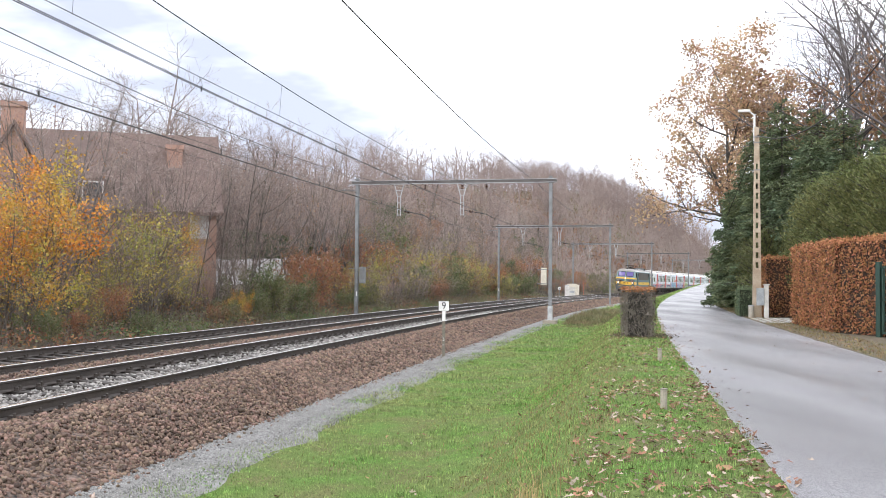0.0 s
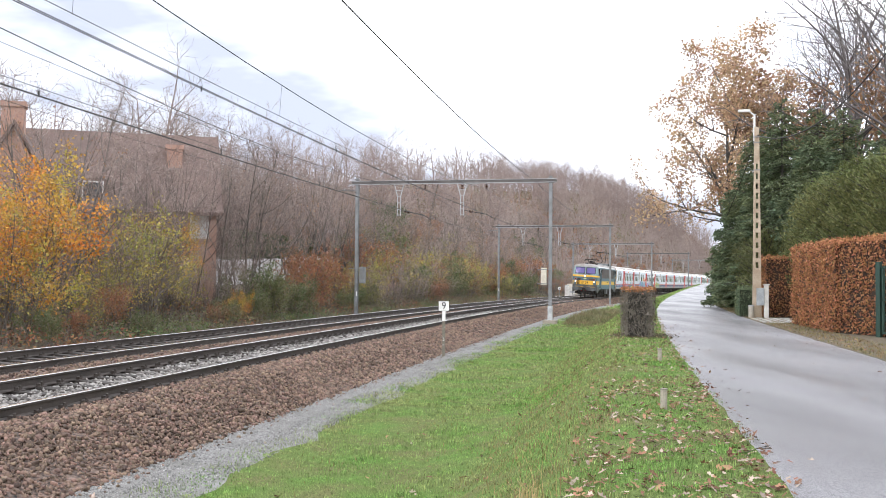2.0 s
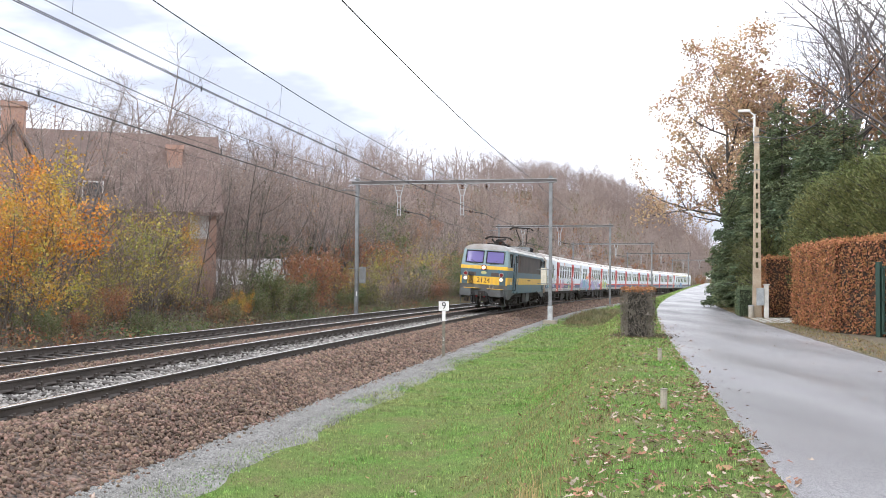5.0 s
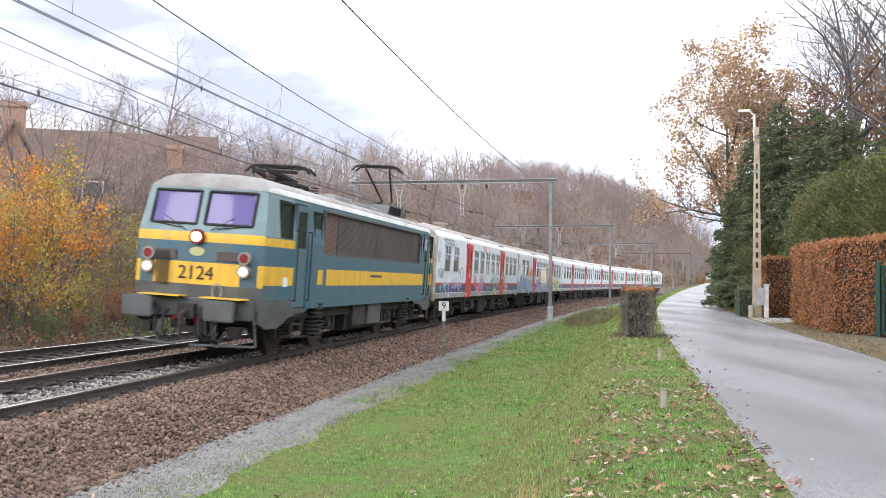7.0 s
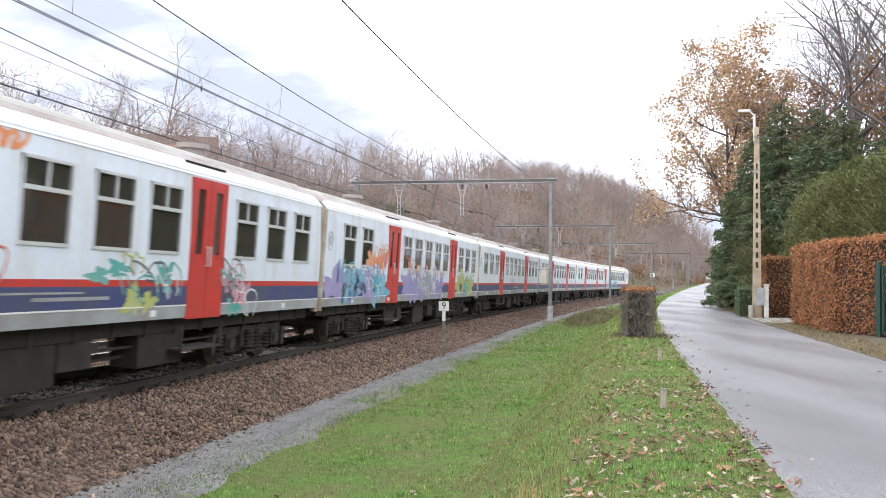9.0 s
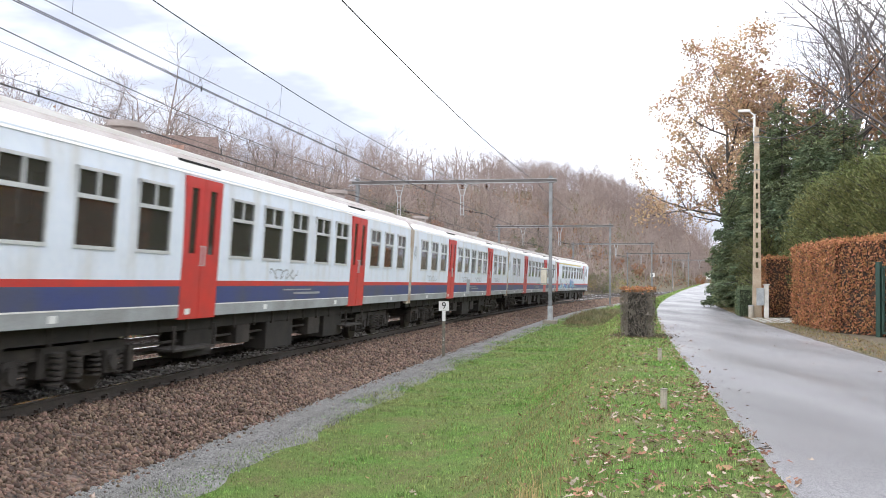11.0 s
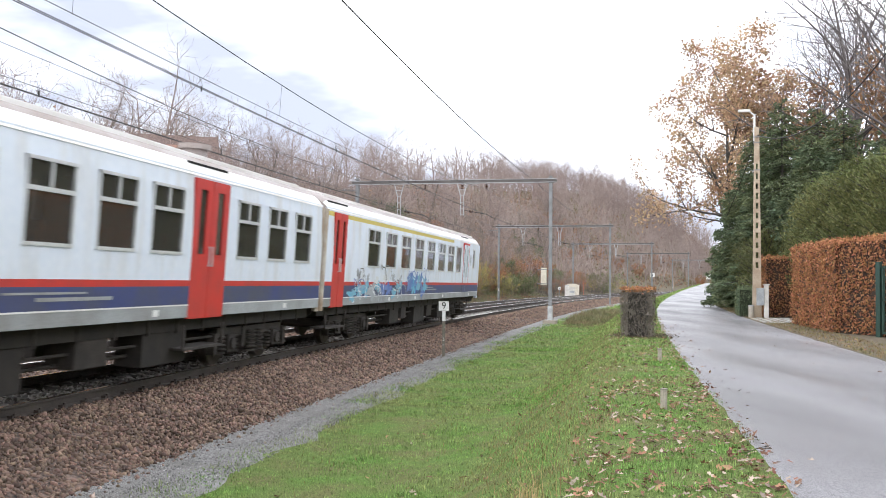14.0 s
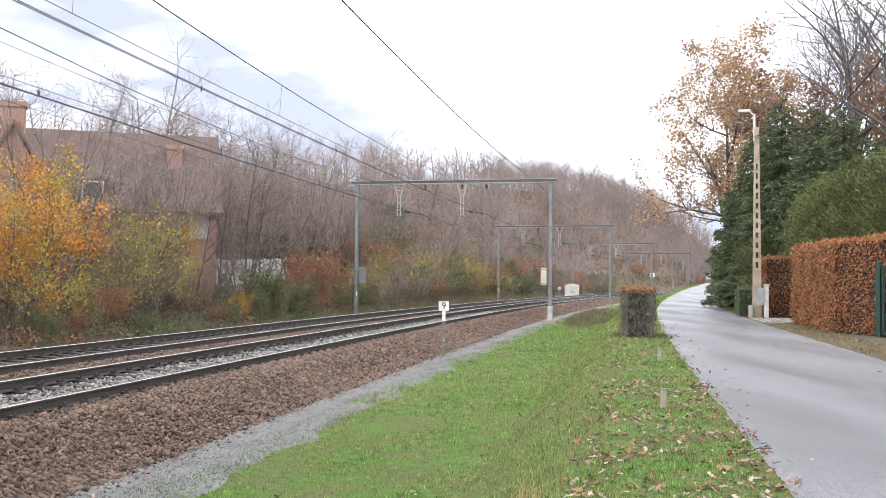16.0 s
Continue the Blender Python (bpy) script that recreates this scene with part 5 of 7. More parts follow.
M_L_ORANGE = leafm("orange_leaves", (0.68, 0.29, 0.06), (0.38, 0.36, 0.09), scale=0.4)
M_L_YELLOW = leafm("yellow_green_leaves", (0.47, 0.35, 0.09), (0.26, 0.28, 0.09))
M_L_RUST = leafm("rust_leaves", (0.34, 0.155, 0.085), (0.27, 0.155, 0.085))
M_L_OLIVE = leafm("olive_leaves", (0.13, 0.165, 0.075), (0.19, 0.18, 0.085))
M_L_NETTLE = leafm("green_nettles", (0.10, 0.165, 0.065), (0.14, 0.17, 0.075))
M_L_LITTER = leafm("dark_withered_leaves", (0.20, 0.125, 0.08), (0.13, 0.09, 0.065))
M_L_BROWN = leafm("withered_brown_leaves", (0.36, 0.22, 0.12), (0.28, 0.17, 0.11))
M_L_OAK = leafm("tan_oak_leaves", (0.56, 0.41, 0.25), (0.42, 0.27, 0.17))
M_L_BEECH = leafm("copper_beech_hedge_leaves", (0.44, 0.21, 0.10), (0.33, 0.16, 0.08), isl=0.45, scale=1.5)
M_L_THUJA = leafm("thuja_sprays", (0.14, 0.17, 0.065), (0.19, 0.195, 0.08), isl=0.45, scale=0.4)
M_L_SPRUCE = leafm("spruce_needles", (0.12, 0.165, 0.10), (0.165, 0.19, 0.095), isl=0.45, scale=0.5)
M_L_IVY = leafm("ivy_leaves", (0.08, 0.11, 0.05), (0.11, 0.13, 0.07))
M_L_STUB = leafm("dull_hedge_leaves", (0.11, 0.085, 0.06), (0.085, 0.06, 0.04))
M_L_IVY2 = leafm("dark_thuja_sprays", (0.17, 0.18, 0.075), (0.14, 0.15, 0.07), isl=0.4)
M_HEDGECORE = mat("dark_hedge_core", (0.055, 0.035, 0.025), 0.95, scale=4, var=0.4)
M_GREENCORE = mat("conifer_core", (0.03, 0.04, 0.022), 0.95, scale=3, var=0.4)
M_BLADE = mat("grass_blades", (0.175, 0.305, 0.08), 0.85, scale=0.8, col2=(0.26, 0.30, 0.12), island=0.5, hue=0.02, trans=0.35, fine=0.75, bscale=7, grain=0.2,
              spec=0.12, lo=0.4, hi=0.62)
M_DRYGRASS = leafm("dry_slope_grass", (0.21, 0.19, 0.07), (0.27, 0.19, 0.10), isl=0.5, hue=0.02)
M_ROUGH = leafm("rough_weeds", (0.16, 0.17, 0.08), (0.24, 0.19, 0.11), isl=0.4, hue=0.03)
M_STRAW = leafm("dry_straw", (0.45, 0.34, 0.17), (0.36, 0.26, 0.13))
M_FALLEN = leafm("fallen_leaves", (0.28, 0.155, 0.095), (0.17, 0.085, 0.055), isl=0.6, hue=0.02, trans=0.1, scale=3)
M_FALLENP = leafm("bleached_fallen_leaves", (0.42, 0.34, 0.28), (0.28, 0.21, 0.17), isl=0.4, hue=0.015, trans=0.1, scale=3)
M_CHIPS = mat("path_chippings", (0.27, 0.265, 0.26), 0.9, scale=2, col2=(0.20, 0.195, 0.19), island=0.55, hue=0.01)
M_STONE = mat("porphyry_ballast", (0.19, 0.125, 0.093), 0.85, scale=2.5, col2=(0.135, 0.09, 0.068), island=0.6, hue=0.02, bscale=60, fine=0.4)
M_STONEG = mat("pale_ballast", (0.31, 0.295, 0.28), 0.85, scale=2.5, col2=(0.22, 0.20, 0.185), island=0.4, hue=0.01, bscale=60, fine=0.4)


def np_mesh(name, verts, faces, mats):
    """A mesh from arrays: verts (n, 3), faces (m, k)."""
    verts, faces = np.asarray(verts, dtype=np.float32), np.asarray(faces, dtype=np.int32)
    me = bpy.data.meshes.new(name)
    m, k = faces.shape
    me.vertices.add(len(verts))
    me.vertices.foreach_set("co", verts.ravel())
    me.loops.add(m * k)
    me.loops.foreach_set("vertex_index", faces.ravel())
    me.polygons.add(m)
    me.polygons.foreach_set("loop_start", np.arange(0, m * k, k, dtype=np.int32))
    for q in mats:
        me.materials.append(q)
    me.update(calc_edges=True)
    return me


def tubes(segs, sides):
    """Tapered tubes from rows (x0, y0, z0, x1, y1, z1, r0, r1)."""
    a = np.array(segs, dtype=float)
    p, q, r0, r1 = a[:, :3], a[:, 3:6], a[:, 6], a[:, 7]
    d = q - p
    d /= np.maximum(np.linalg.norm(d, axis=1, keepdims=True), 1e-6)
    ref = np.where(np.abs(d[:, 2:3]) > 0.9, np.array([[1.0, 0, 0]]), np.array([[0, 0, 1.0]]))
    u = np.cross(d, ref)
    u /= np.linalg.norm(u, axis=1, keepdims=True)
    v = np.cross(d, u)
    ang = np.arange(sides) * 2 * math.pi / sides
    ring = u[:, None, :] * np.cos(ang)[None, :, None] + v[:, None, :] * np.sin(ang)[None, :, None]
    lo = p[:, None, :] + ring * r0[:, None, None]
    hi = q[:, None, :] + ring * r1[:, None, None]
    verts = np.concatenate([lo, hi], axis=1).reshape(-1, 3)
    base = (np.arange(len(a)) * 2 * sides)[:, None, None]
    j = np.arange(sides)
    k = (j + 1) % sides
    f = np.stack([j, k, k + sides, j + sides], axis=1)[None] + base
    return verts, f.reshape(-1, 4)


def ribbons(segs, rng):
    """Thin twigs as narrow strips in random attitudes."""
    a = np.array(segs, dtype=float)
    p, q = a[:, :3], a[:, 3:6]
    d = q - p
    u = np.cross(d, rng.normal(size=d.shape))
    u /= np.maximum(np.linalg.norm(u, axis=1, keepdims=True), 1e-6)
    r0, r1 = a[:, 6:7] * 1.25, a[:, 7:8] * 1.25
    v = np.stack([p - u * r0, p + u * r0, q + u * r1, q - u * r1], axis=1).reshape(-1, 3)
    return v, np.arange(len(v)).reshape(-1, 4)


def leaves(pts, size, rng, flat=0.0, down=0.0, aspect=0.6, spread=0.35):
    """Leaf cards, one at each point, bent along the middle, in random attitudes."""
    pts = np.asarray(pts, dtype=float)
    n = len(pts)
    a = rng.normal(size=(n, 3))
    a[:, 2] = a[:, 2] * (1 - flat) - down
    a /= np.linalg.norm(a, axis=1, keepdims=True)
    b = np.cross(a, rng.normal(size=(n, 3)))
    b /= np.linalg.norm(b, axis=1, keepdims=True)
    if flat:
        b[:, 2] *= (1 - flat)
    s = size * (1 + spread * rng.uniform(-1, 1, n))[:, None]
    a, b = a * s, b * s * aspect
    v = np.stack([pts - a * .5, pts + b * .5, pts + a * .55, pts - b * .5], axis=1).reshape(-1, 3)
    f = np.arange(n * 4).reshape(-1, 4)
    return v, f


def join(*vf):
    vs, fs, o = [], [], 0
    for v, f in vf:
        vs.append(v)
        fs.append(f + o)
        o += len(v)
    return np.concatenate(vs), np.concatenate(fs)


def grow(seed, h, trunks=1, first=0.3, kids=(9, 7, 6), ang=(45, 45, 45), ratio=(0.5, 0.5, 0.45), r0=0.12, lean=0.1, upward=0.25, wob=0.16, last=2):
    """Limbs of a tree by levels: lists of rows for tubes()."""
    rr = random.Random(seed)
    out = defaultdict(list)

    def limb(p, d, length, r, lev):
        steps = 5 if lev == 0 else 4 if lev == 1 else 3 if lev == 2 else last
        q = p.copy()
        dd = d.copy()
        path = []
        for i in range(steps):
            w = wob * (1.0 if lev else 0.5)
            dd = (dd + Vector((rr.uniform(-w, w), rr.uniform(-w, w), rr.uniform(-w, w) + upward * (0.35 if lev else 0.1)))).normalized()
            e = q + dd * (length / steps)
            ra, rb = r * (1 - i / steps * 0.8), r * (1 - (i + 1) / steps * 0.8)
            out[lev].append((*q, *e, ra, rb))
            path.append((q.copy(), e.copy(), dd.copy(), ra))
            q = e
        if lev < len(kids):
            n = kids[lev]
            for i in range(n):
                f = (first if lev == 0 else 0.2) + (1 - (first if lev == 0 else 0.2)) * (i + rr.random()) / n
                k = min(steps - 1, int(f * steps))
                a0, b0, d0, rk = path[k]
                base = a0.lerp(b0, f * steps - k)
                side = d0.cross(Vector((rr.gauss(0, 1), rr.gauss(0, 1), rr.gauss(0, 1)))).normalized()
                t = radians(ang[lev] * rr.uniform(0.7, 1.25))
                nd = (d0 * math.cos(t) + side * math.sin(t)).normalized()
                limb(base, nd, length * ratio[lev] * rr.uniform(0.7, 1.2) * (1.15 - 0.5 * f), rk * 0.55, lev + 1)
    for k in range(trunks):
        a = rr.uniform(0, 6.28)
        sp = 0.0 if trunks == 1 else 0.25 + 0.12 * trunks * rr.random()
        ln = lean if trunks == 1 else lean + 0.18
        limb(Vector((sp * math.cos(a), sp * math.sin(a), -0.3)), Vector((ln * math.cos(a), ln * math.sin(a), 1)).normalized(), h * rr.uniform(0.78, 1.0), r0 * rr.uniform(.75, 1.1), 0)
    return out


def tip_points(out, levs, rng, per, jitter):
    pts = []
    for lv in levs:
        for row in out.get(lv, []):
            for _ in range(per):
                f = rng.uniform(0.2, 1.0)
                pts.append([row[i] + (row[i + 3] - row[i]) * f for i in range(3)])
    pts = np.array(pts)
    return pts + rng.normal(size=pts.shape) * jitter


def tree_template(name, label, category, seed, h, leaf=None, per=0, leaf_size=0.1, jitter=0.12, thick_lev=2, twig_r=1.0, bark=None, thin=False, **kw):
    """A tree as trunk and crown meshes under an Empty."""
    out = grow(seed, h, **kw)
    rng = np.random.default_rng(seed)
    top = max(out)
    t = thing(name, label, category)
    rows = [r for lv in range(min(thick_lev, top)) for r in out[lv]]
    v, f = tubes(rows, 6)
    tr = new("trunk", np_mesh("trunk", v, f, [bark or M_BARK]))
    tr.parent = t
    lv0 = min(thick_lev, top)
    rows = {lv: [(*r[:6], max(r[6], 0.005) * twig_r, max(r[7], 0.004) * twig_r) for r in out[lv]] for lv in range(lv0, top + 1)}
    stout = [r for lv in range(lv0, top) for r in rows[lv]] if not thin else rows[lv0]
    fine_ = rows[top] if not thin else [r for lv in range(lv0 + 1, top + 1) for r in rows[lv]]
    v, f = join(*([tubes(stout, 3)] if stout else []), *([ribbons(fine_, rng)] if fine_ else []))
    cr = new("crown", np_mesh("crown", v, f, [M_TWIG if bark is None else bark]))
    cr.parent = t
    if leaf is not None:
        pts = tip_points(out, (top, top - 1), rng, per, jitter)
        v, f = leaves(pts, leaf_size, rng)
        lf = new("foliage", np_mesh("foliage", v, f, [leaf]))
        lf.parent = t
    return t


PARK = Matrix.Translation((0, 0, -500))
SHRUBKW = dict(trunks=7, first=0.15, kids=(7, 6, 4), ang=(38, 40, 45), ratio=(0.45, 0.5, 0.5), r0=0.05)
BARE = [tree_template("bare_tree", "leafless grey-brown tree on the railway bank", "tree", 10 + k, 10.5, trunks=4, first=0.2, kids=(9, 6, 5), ang=(42, 48, 50),
                      ratio=(0.44, 0.5, 0.5), r0=0.075, lean=0.1, twig_r=1.15, thin=True, last=1) for k in range(4)]
BARE_L = [tree_template("bare_tree", "nearly leafless tree with a few withered leaves", "tree", 30 + k, 10.0, M_L_BROWN, 1, 0.12, 0.2, trunks=4, first=0.2,
                        kids=(8, 5, 4), ang=(42, 46, 48), ratio=(0.44, 0.5, 0.5), r0=0.07, lean=0.1, twig_r=1.15, thin=True, last=1) for k in range(2)]
BRUSH = [tree_template("bare_shrub", "leafless thicket of thin brown stems", "shrub", 50 + k, 5.0, trunks=9, first=0.12, kids=(7, 5, 4), ang=(42, 48, 50), ratio=(0.5, 0.5, 0.5), r0=0.03, lean=0.2, twig_r=1.1, thin=True, last=1) for k in range(3)]
ORANGE = tree_template("maple_tree", "small maple with orange and yellow-green autumn leaves", "tree", 71, 6.4, M_L_ORANGE, 4, 0.125, 0.2, thin=True, **dict(SHRUBKW, trunks=6, r0=0.06, kids=(7, 5, 4), ang=(50, 48, 45)))
YELLOW = tree_template("hazel_shrub", "tall shrub with sparse yellow-green autumn leaves", "shrub", 73, 5.6, M_L_YELLOW, 1, 0.155, 0.15, thin=True, last=1, **dict(SHRUBKW, kids=(7, 5, 4), ang=(45, 48, 45)))
RUST = tree_template("oak_shrub", "shrub with rust-red autumn leaves", "shrub", 75, 4.0, M_L_RUST, 2, 0.14, 0.2, thin=True, last=1, **dict(SHRUBKW, trunks=6, kids=(6, 5, 4)))
OLIVE = tree_template("broom_shrub", "dense olive-green shrub beside the ballast", "shrub", 77, 2.6, M_L_OLIVE, 3, 0.1, 0.13, thin=True, last=1, **dict(SHRUBKW, trunks=8, r0=0.03, kids=(7, 5, 4)))
IVY = tree_template("ivy_tree", "tree overgrown with dark green ivy", "tree", 79, 8.0, M_L_IVY, 4, 0.16, 0.2, trunks=2, first=0.15, kids=(10, 7, 4), ang=(45, 45, 45), ratio=(0.35, 0.5, 0.5), r0=0.12, thin=True, last=1)
YELLOW_S = tree_template("birch_tree", "slender tree keeping a few yellow leaves", "tree", 81, 9.0, M_L_YELLOW, 1, 0.13, 0.2, trunks=2, first=0.25, kids=(11, 7, 4), ang=(35, 42, 45), ratio=(0.4, 0.5, 0.5), r0=0.08, thin=True, last=1)
TEMPLATES = BARE + BARE_L + BRUSH + [ORANGE, YELLOW, RUST, OLIVE, IVY, YELLOW_S]
for t0 in TEMPLATES:
    t0.matrix_world = PARK
used = set()


def plant(t0, s, n, k=1.0, turn=0.0, sink=0.05, kz=None, group="trees on the bank"):
    """Puts a tree of that kind on the ground, the first time the template itself."""
    v = tp(s, n, ground_z(s, n) - sink)
    m = Matrix.Translation(v) @ pose(0, 0, 0, 0, 0, turn)
    ob = t0 if t0.name not in used else copy_thing(t0, m)
    used.add(t0.name)
    ob.matrix_world = m
    ob.scale = (k, k, kz or k)
    tagged(ob, group=group)
    return ob


rr = random.Random(5)
# by the ballast, from the nearest on
for t0, s, n, k, turn in ((ORANGE, 13.0, 12.6, .92, 20), (ORANGE, 11.2, 11.9, .72, 150), (YELLOW, 10.2, 10.9, .52, 15), (YELLOW, 14.0, 11.2, .4, 200),
                          (YELLOW, 20.0, 11.6, .8, 60), (YELLOW, 21.5, 13.0, .85, 200), (YELLOW, 18.0, 11.0, .5, 300), (ORANGE, 27.0, 14.6, .66, 70), (YELLOW, 25.0, 12.4, .55, 120),
                          (RUST, 16.4, 11.0, .5, 80), (RUST, 12.2, 9.9, .3, 20), (RUST, 24.8, 10.3, .28, 140), (ORANGE, 28.0, 10.6, .2, 10), (ORANGE, 29.5, 11.0, .24, 90),
                          (OLIVE, 5.5, 9.9, .6, 115), (OLIVE, 11.0, 9.8, .45, 15), (OLIVE, 17.0, 9.8, .35, 215), (OLIVE, 26.5, 10.4, .45, 250), (OLIVE, 33.0, 11.0, 1.05, 15),
                          (OLIVE, 35.4, 10.9, .85, 100), (OLIVE, 30.0, 10.7, .6, 40), (RUST, 40.6, 11.6, .98, 40), (RUST, 43.0, 12.2, .7, 160), (RUST, 38.8, 10.5, .35, 20),
                          (OLIVE, 45.5, 10.4, .6, 70), (YELLOW, 46.5, 11.6, .6, 10), (OLIVE, 50.0, 10.4, .8, 300), (RUST, 49.0, 12.4, .7, 90)):
    plant(t0, s, n, k, turn, group="shrubs by the track")
for i in range(66):
    s = 48 + i * 2.2 + rr.uniform(-1.2, 1.2)
    t0 = (RUST, OLIVE, YELLOW, BRUSH[0], OLIVE, RUST, BRUSH[1], OLIVE, BRUSH[2])[rr.randrange(9)]
    k = {RUST.name: .85, OLIVE.name: 1.2, YELLOW.name: .7, ORANGE.name: .5}.get(t0.name, .8)
    plant(t0, s, rr.uniform(10.3, 15.5), k * rr.uniform(0.6, 1.15), rr.uniform(0, 360), group="shrubs by the track")
for i in range(26):
    s = 62 + i * 3.4 + rr.uniform(-1.5, 1.5)
    t0 = (RUST, YELLOW, OLIVE, RUST, IVY, YELLOW_S)[i % 6]
    k = {RUST.name: 1.2, OLIVE.name: 1.7, ORANGE.name: .8, IVY.name: .55}.get(t0.name, .7)
    plant(t0, s, rr.uniform(13.5, 18.5), k * rr.uniform(.8, 1.25), rr.uniform(0, 360))
for i in range(34):
    s = 4 + i * 1.5 + rr.uniform(-.7, .7)
    if 33 < s < 58:
        continue
    plant(BRUSH[i % 3], s, rr.uniform(12.5, 16.0), rr.uniform(0.45, 0.8), rr.uniform(0, 360), group="shrubs by the track")
# thin growth before the houses, a tall thicket beyond them
for i in range(15):
    s = 16 + i * 1.5 + rr.uniform(-.7, .7)
    plant(rr.choice(BARE + BARE_L), s, rr.uniform(13.8, 15.8), rr.uniform(.55, .9), rr.uniform(0, 360))
for i in range(28):
    s = 38 + i * 1.15 + rr.uniform(-.6, .6)
    plant(rr.choice(BARE + BARE_L + BARE), s, rr.uniform(14.5, 16.5) if i % 5 == 0 else rr.uniform(21.5, 25), rr.uniform(.74, .98) if s < 52 else rr.uniform(.62, .9), rr.uniform(0, 360))
for i in range(30):
    s = 62 + i * 2.8 + rr.uniform(-1, 1)
    plant(rr.choice(BARE + BARE_L), s, rr.uniform(15, 24), rr.uniform(0.7, 1.0), rr.uniform(0, 360))
for i in range(46):
    s = 36 + i * 4.4 + rr.uniform(-2, 2)
    plant(rr.choice(BARE + BARE_L), s, rr.uniform(26, 42), rr.uniform(0.85, 1.2), rr.uniform(0, 360))
for s, n, k in ((26, 29, .8), (29, 32, .95), (33, 30, .7), (37, 33, .9), (24, 27, 1.15), (22.5, 25.5, 1.1)):
    plant(BRUSH[int(s) % 3], s, n, k * 1.7, s * 53)
for s, n, k in ((46, 20.6, .5), (49, 20.9, .46), (52, 21.1, .52), (55, 21.4, .47), (58, 21.6, .54), (61, 21.9, .5), (65, 22.2, .52), (69, 22.5, .48)):
    plant(IVY, s, n, k * 1.1, s * 31, kz=k * .8)
for s, n in ((58, 19), (61, 21), (64, 18.5), (68, 22), (72, 20)):
    plant(BARE[s % 4], s, n, .85, s * 47)
for s, n in ((88, 22), (92, 25), (150, 20)):
    plant(IVY, s, n, 1.1, s * 7)


def mesh_arrays(ob):
    out = []
    for ch in ob.children:
        me = ch.data
        v = np.empty(len(me.vertices) * 3, dtype=np.float32)
        me.vertices.foreach_get("co", v)
        f = np.empty(len(me.loops), dtype=np.int32)
        me.loops.foreach_get("vertex_index", f)
        out.append((v.reshape(-1, 3), f.reshape(-1, 4)))
    return out


def woods(name, label, spots, kinds, mat_, thin=1.0, seed=3):
    """Far woods that nobody could count, as one object."""
    rg = random.Random(seed)
    base = [join(*mesh_arrays(k)) for k in kinds]
    parts_ = []
    for s, n, k in spots:
        v, f = base[rg.randrange(len(base))]
        a = rg.uniform(0, 6.28)
        R = np.array([[math.cos(a), -math.sin(a), 0], [math.sin(a), math.cos(a), 0], [0, 0, 1]])
        o = tp(s, n, ground_z(s, n) - 0.2)
        parts_.append((v @ R.T * k + np.array(o), f))
    v, f = join(*parts_)
    return tagged(new(name, np_mesh(name, v, f, [mat_])), label, "woods", kind="stuff")


FARK = [tree_template("bare_tree", "leafless tree", "tree", 90 + k, 13.0, trunks=1, first=0.22, kids=(12, 7, 4), ang=(52, 50, 50), ratio=(0.46, 0.5, 0.55), r0=0.2, lean=0.05, thick_lev=1, twig_r=1.2, upward=0.2, last=1, thin=True) for k in range(3)]
spots = []
for i in range(300):
    s = rr.uniform(45, 430)
    n = rr.choice([rr.uniform(42, 78), rr.uniform(24, 55), rr.uniform(60, 95)])
    spots.append((s, n, rr.uniform(0.8, 1.2)))
for i in range(70):
    spots.append((rr.uniform(270, 405), rr.uniform(25, 88), rr.uniform(.9, 1.2)))
for i in range(50):
    spots.append((rr.uniform(-30, 60), rr.uniform(40, 80), rr.uniform(0.9, 1.2)))
for i in range(110):
    spots.append((rr.uniform(120, 420), rr.uniform(14, 45), rr.uniform(0.6, 1.1)))
for i in range(40):
    spots.append((rr.uniform(110, 270), rr.uniform(-60, -22), rr.uniform(0.7, 1.0)))
for i in range(40):
    spots.append((rr.uniform(330, 520), rr.uniform(-14, 16), rr.uniform(0.7, 1.0)))
for i in range(150):
    spots.append((rr.uniform(330, 560), rr.choice([rr.uniform(12, 50), rr.uniform(40, 95)]), rr.uniform(0.8, 1.15)))
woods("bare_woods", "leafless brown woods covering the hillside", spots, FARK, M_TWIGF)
FARR = tree_template("oak_shrub", "leafless tree", "tree", 95, 7.0, M_L_RUST, 4, 0.26, 0.3, thin=True, **dict(SHRUBKW, trunks=4, r0=0.08, kids=(6, 4, 2)))
woods("autumn_undergrowth", "rust-brown autumn undergrowth on the hillside", [(rr.uniform(60, 330), rr.uniform(13, 40), rr.uniform(0.4, 0.75)) for _ in range(22)], [FARR], M_L_RUST, seed=8)
for k in FARK + [FARR] + [t0 for t0 in TEMPLATES if t0.name not in used]:
    for ch in list(k.children):
        bpy.data.objects.remove(ch)
    bpy.data.objects.remove(k)

# ---- along the lane ----


def shell_points(rng, lo, hi, per, wav=0.06):
    """Points scattered over the sides and top of a box, a little in and out."""
    lo, hi = np.array(lo, float), np.array(hi, float)
    d = hi - lo
    out = []
    for ax in range(3):
        o = [a for a in range(3) if a != ax]
        for end in (0, 1):
            if ax == 2 and end == 0:
                continue
            n = int(per * d[o[0]] * d[o[1]])
            p = np.empty((n, 3))
            p[:, o[0]] = lo[o[0]] + d[o[0]] * rng.random(n)
            p[:, o[1]] = lo[o[1]] + d[o[1]] * rng.random(n)
            p[:, ax] = (hi if end else lo)[ax] + rng.normal(size=n) * wav + 0.05 * np.sin(p[:, o[0]] * 3.1) * np.sin(p[:, o[1]] * 2.3)
            out.append(p)
    return np.concatenate(out)


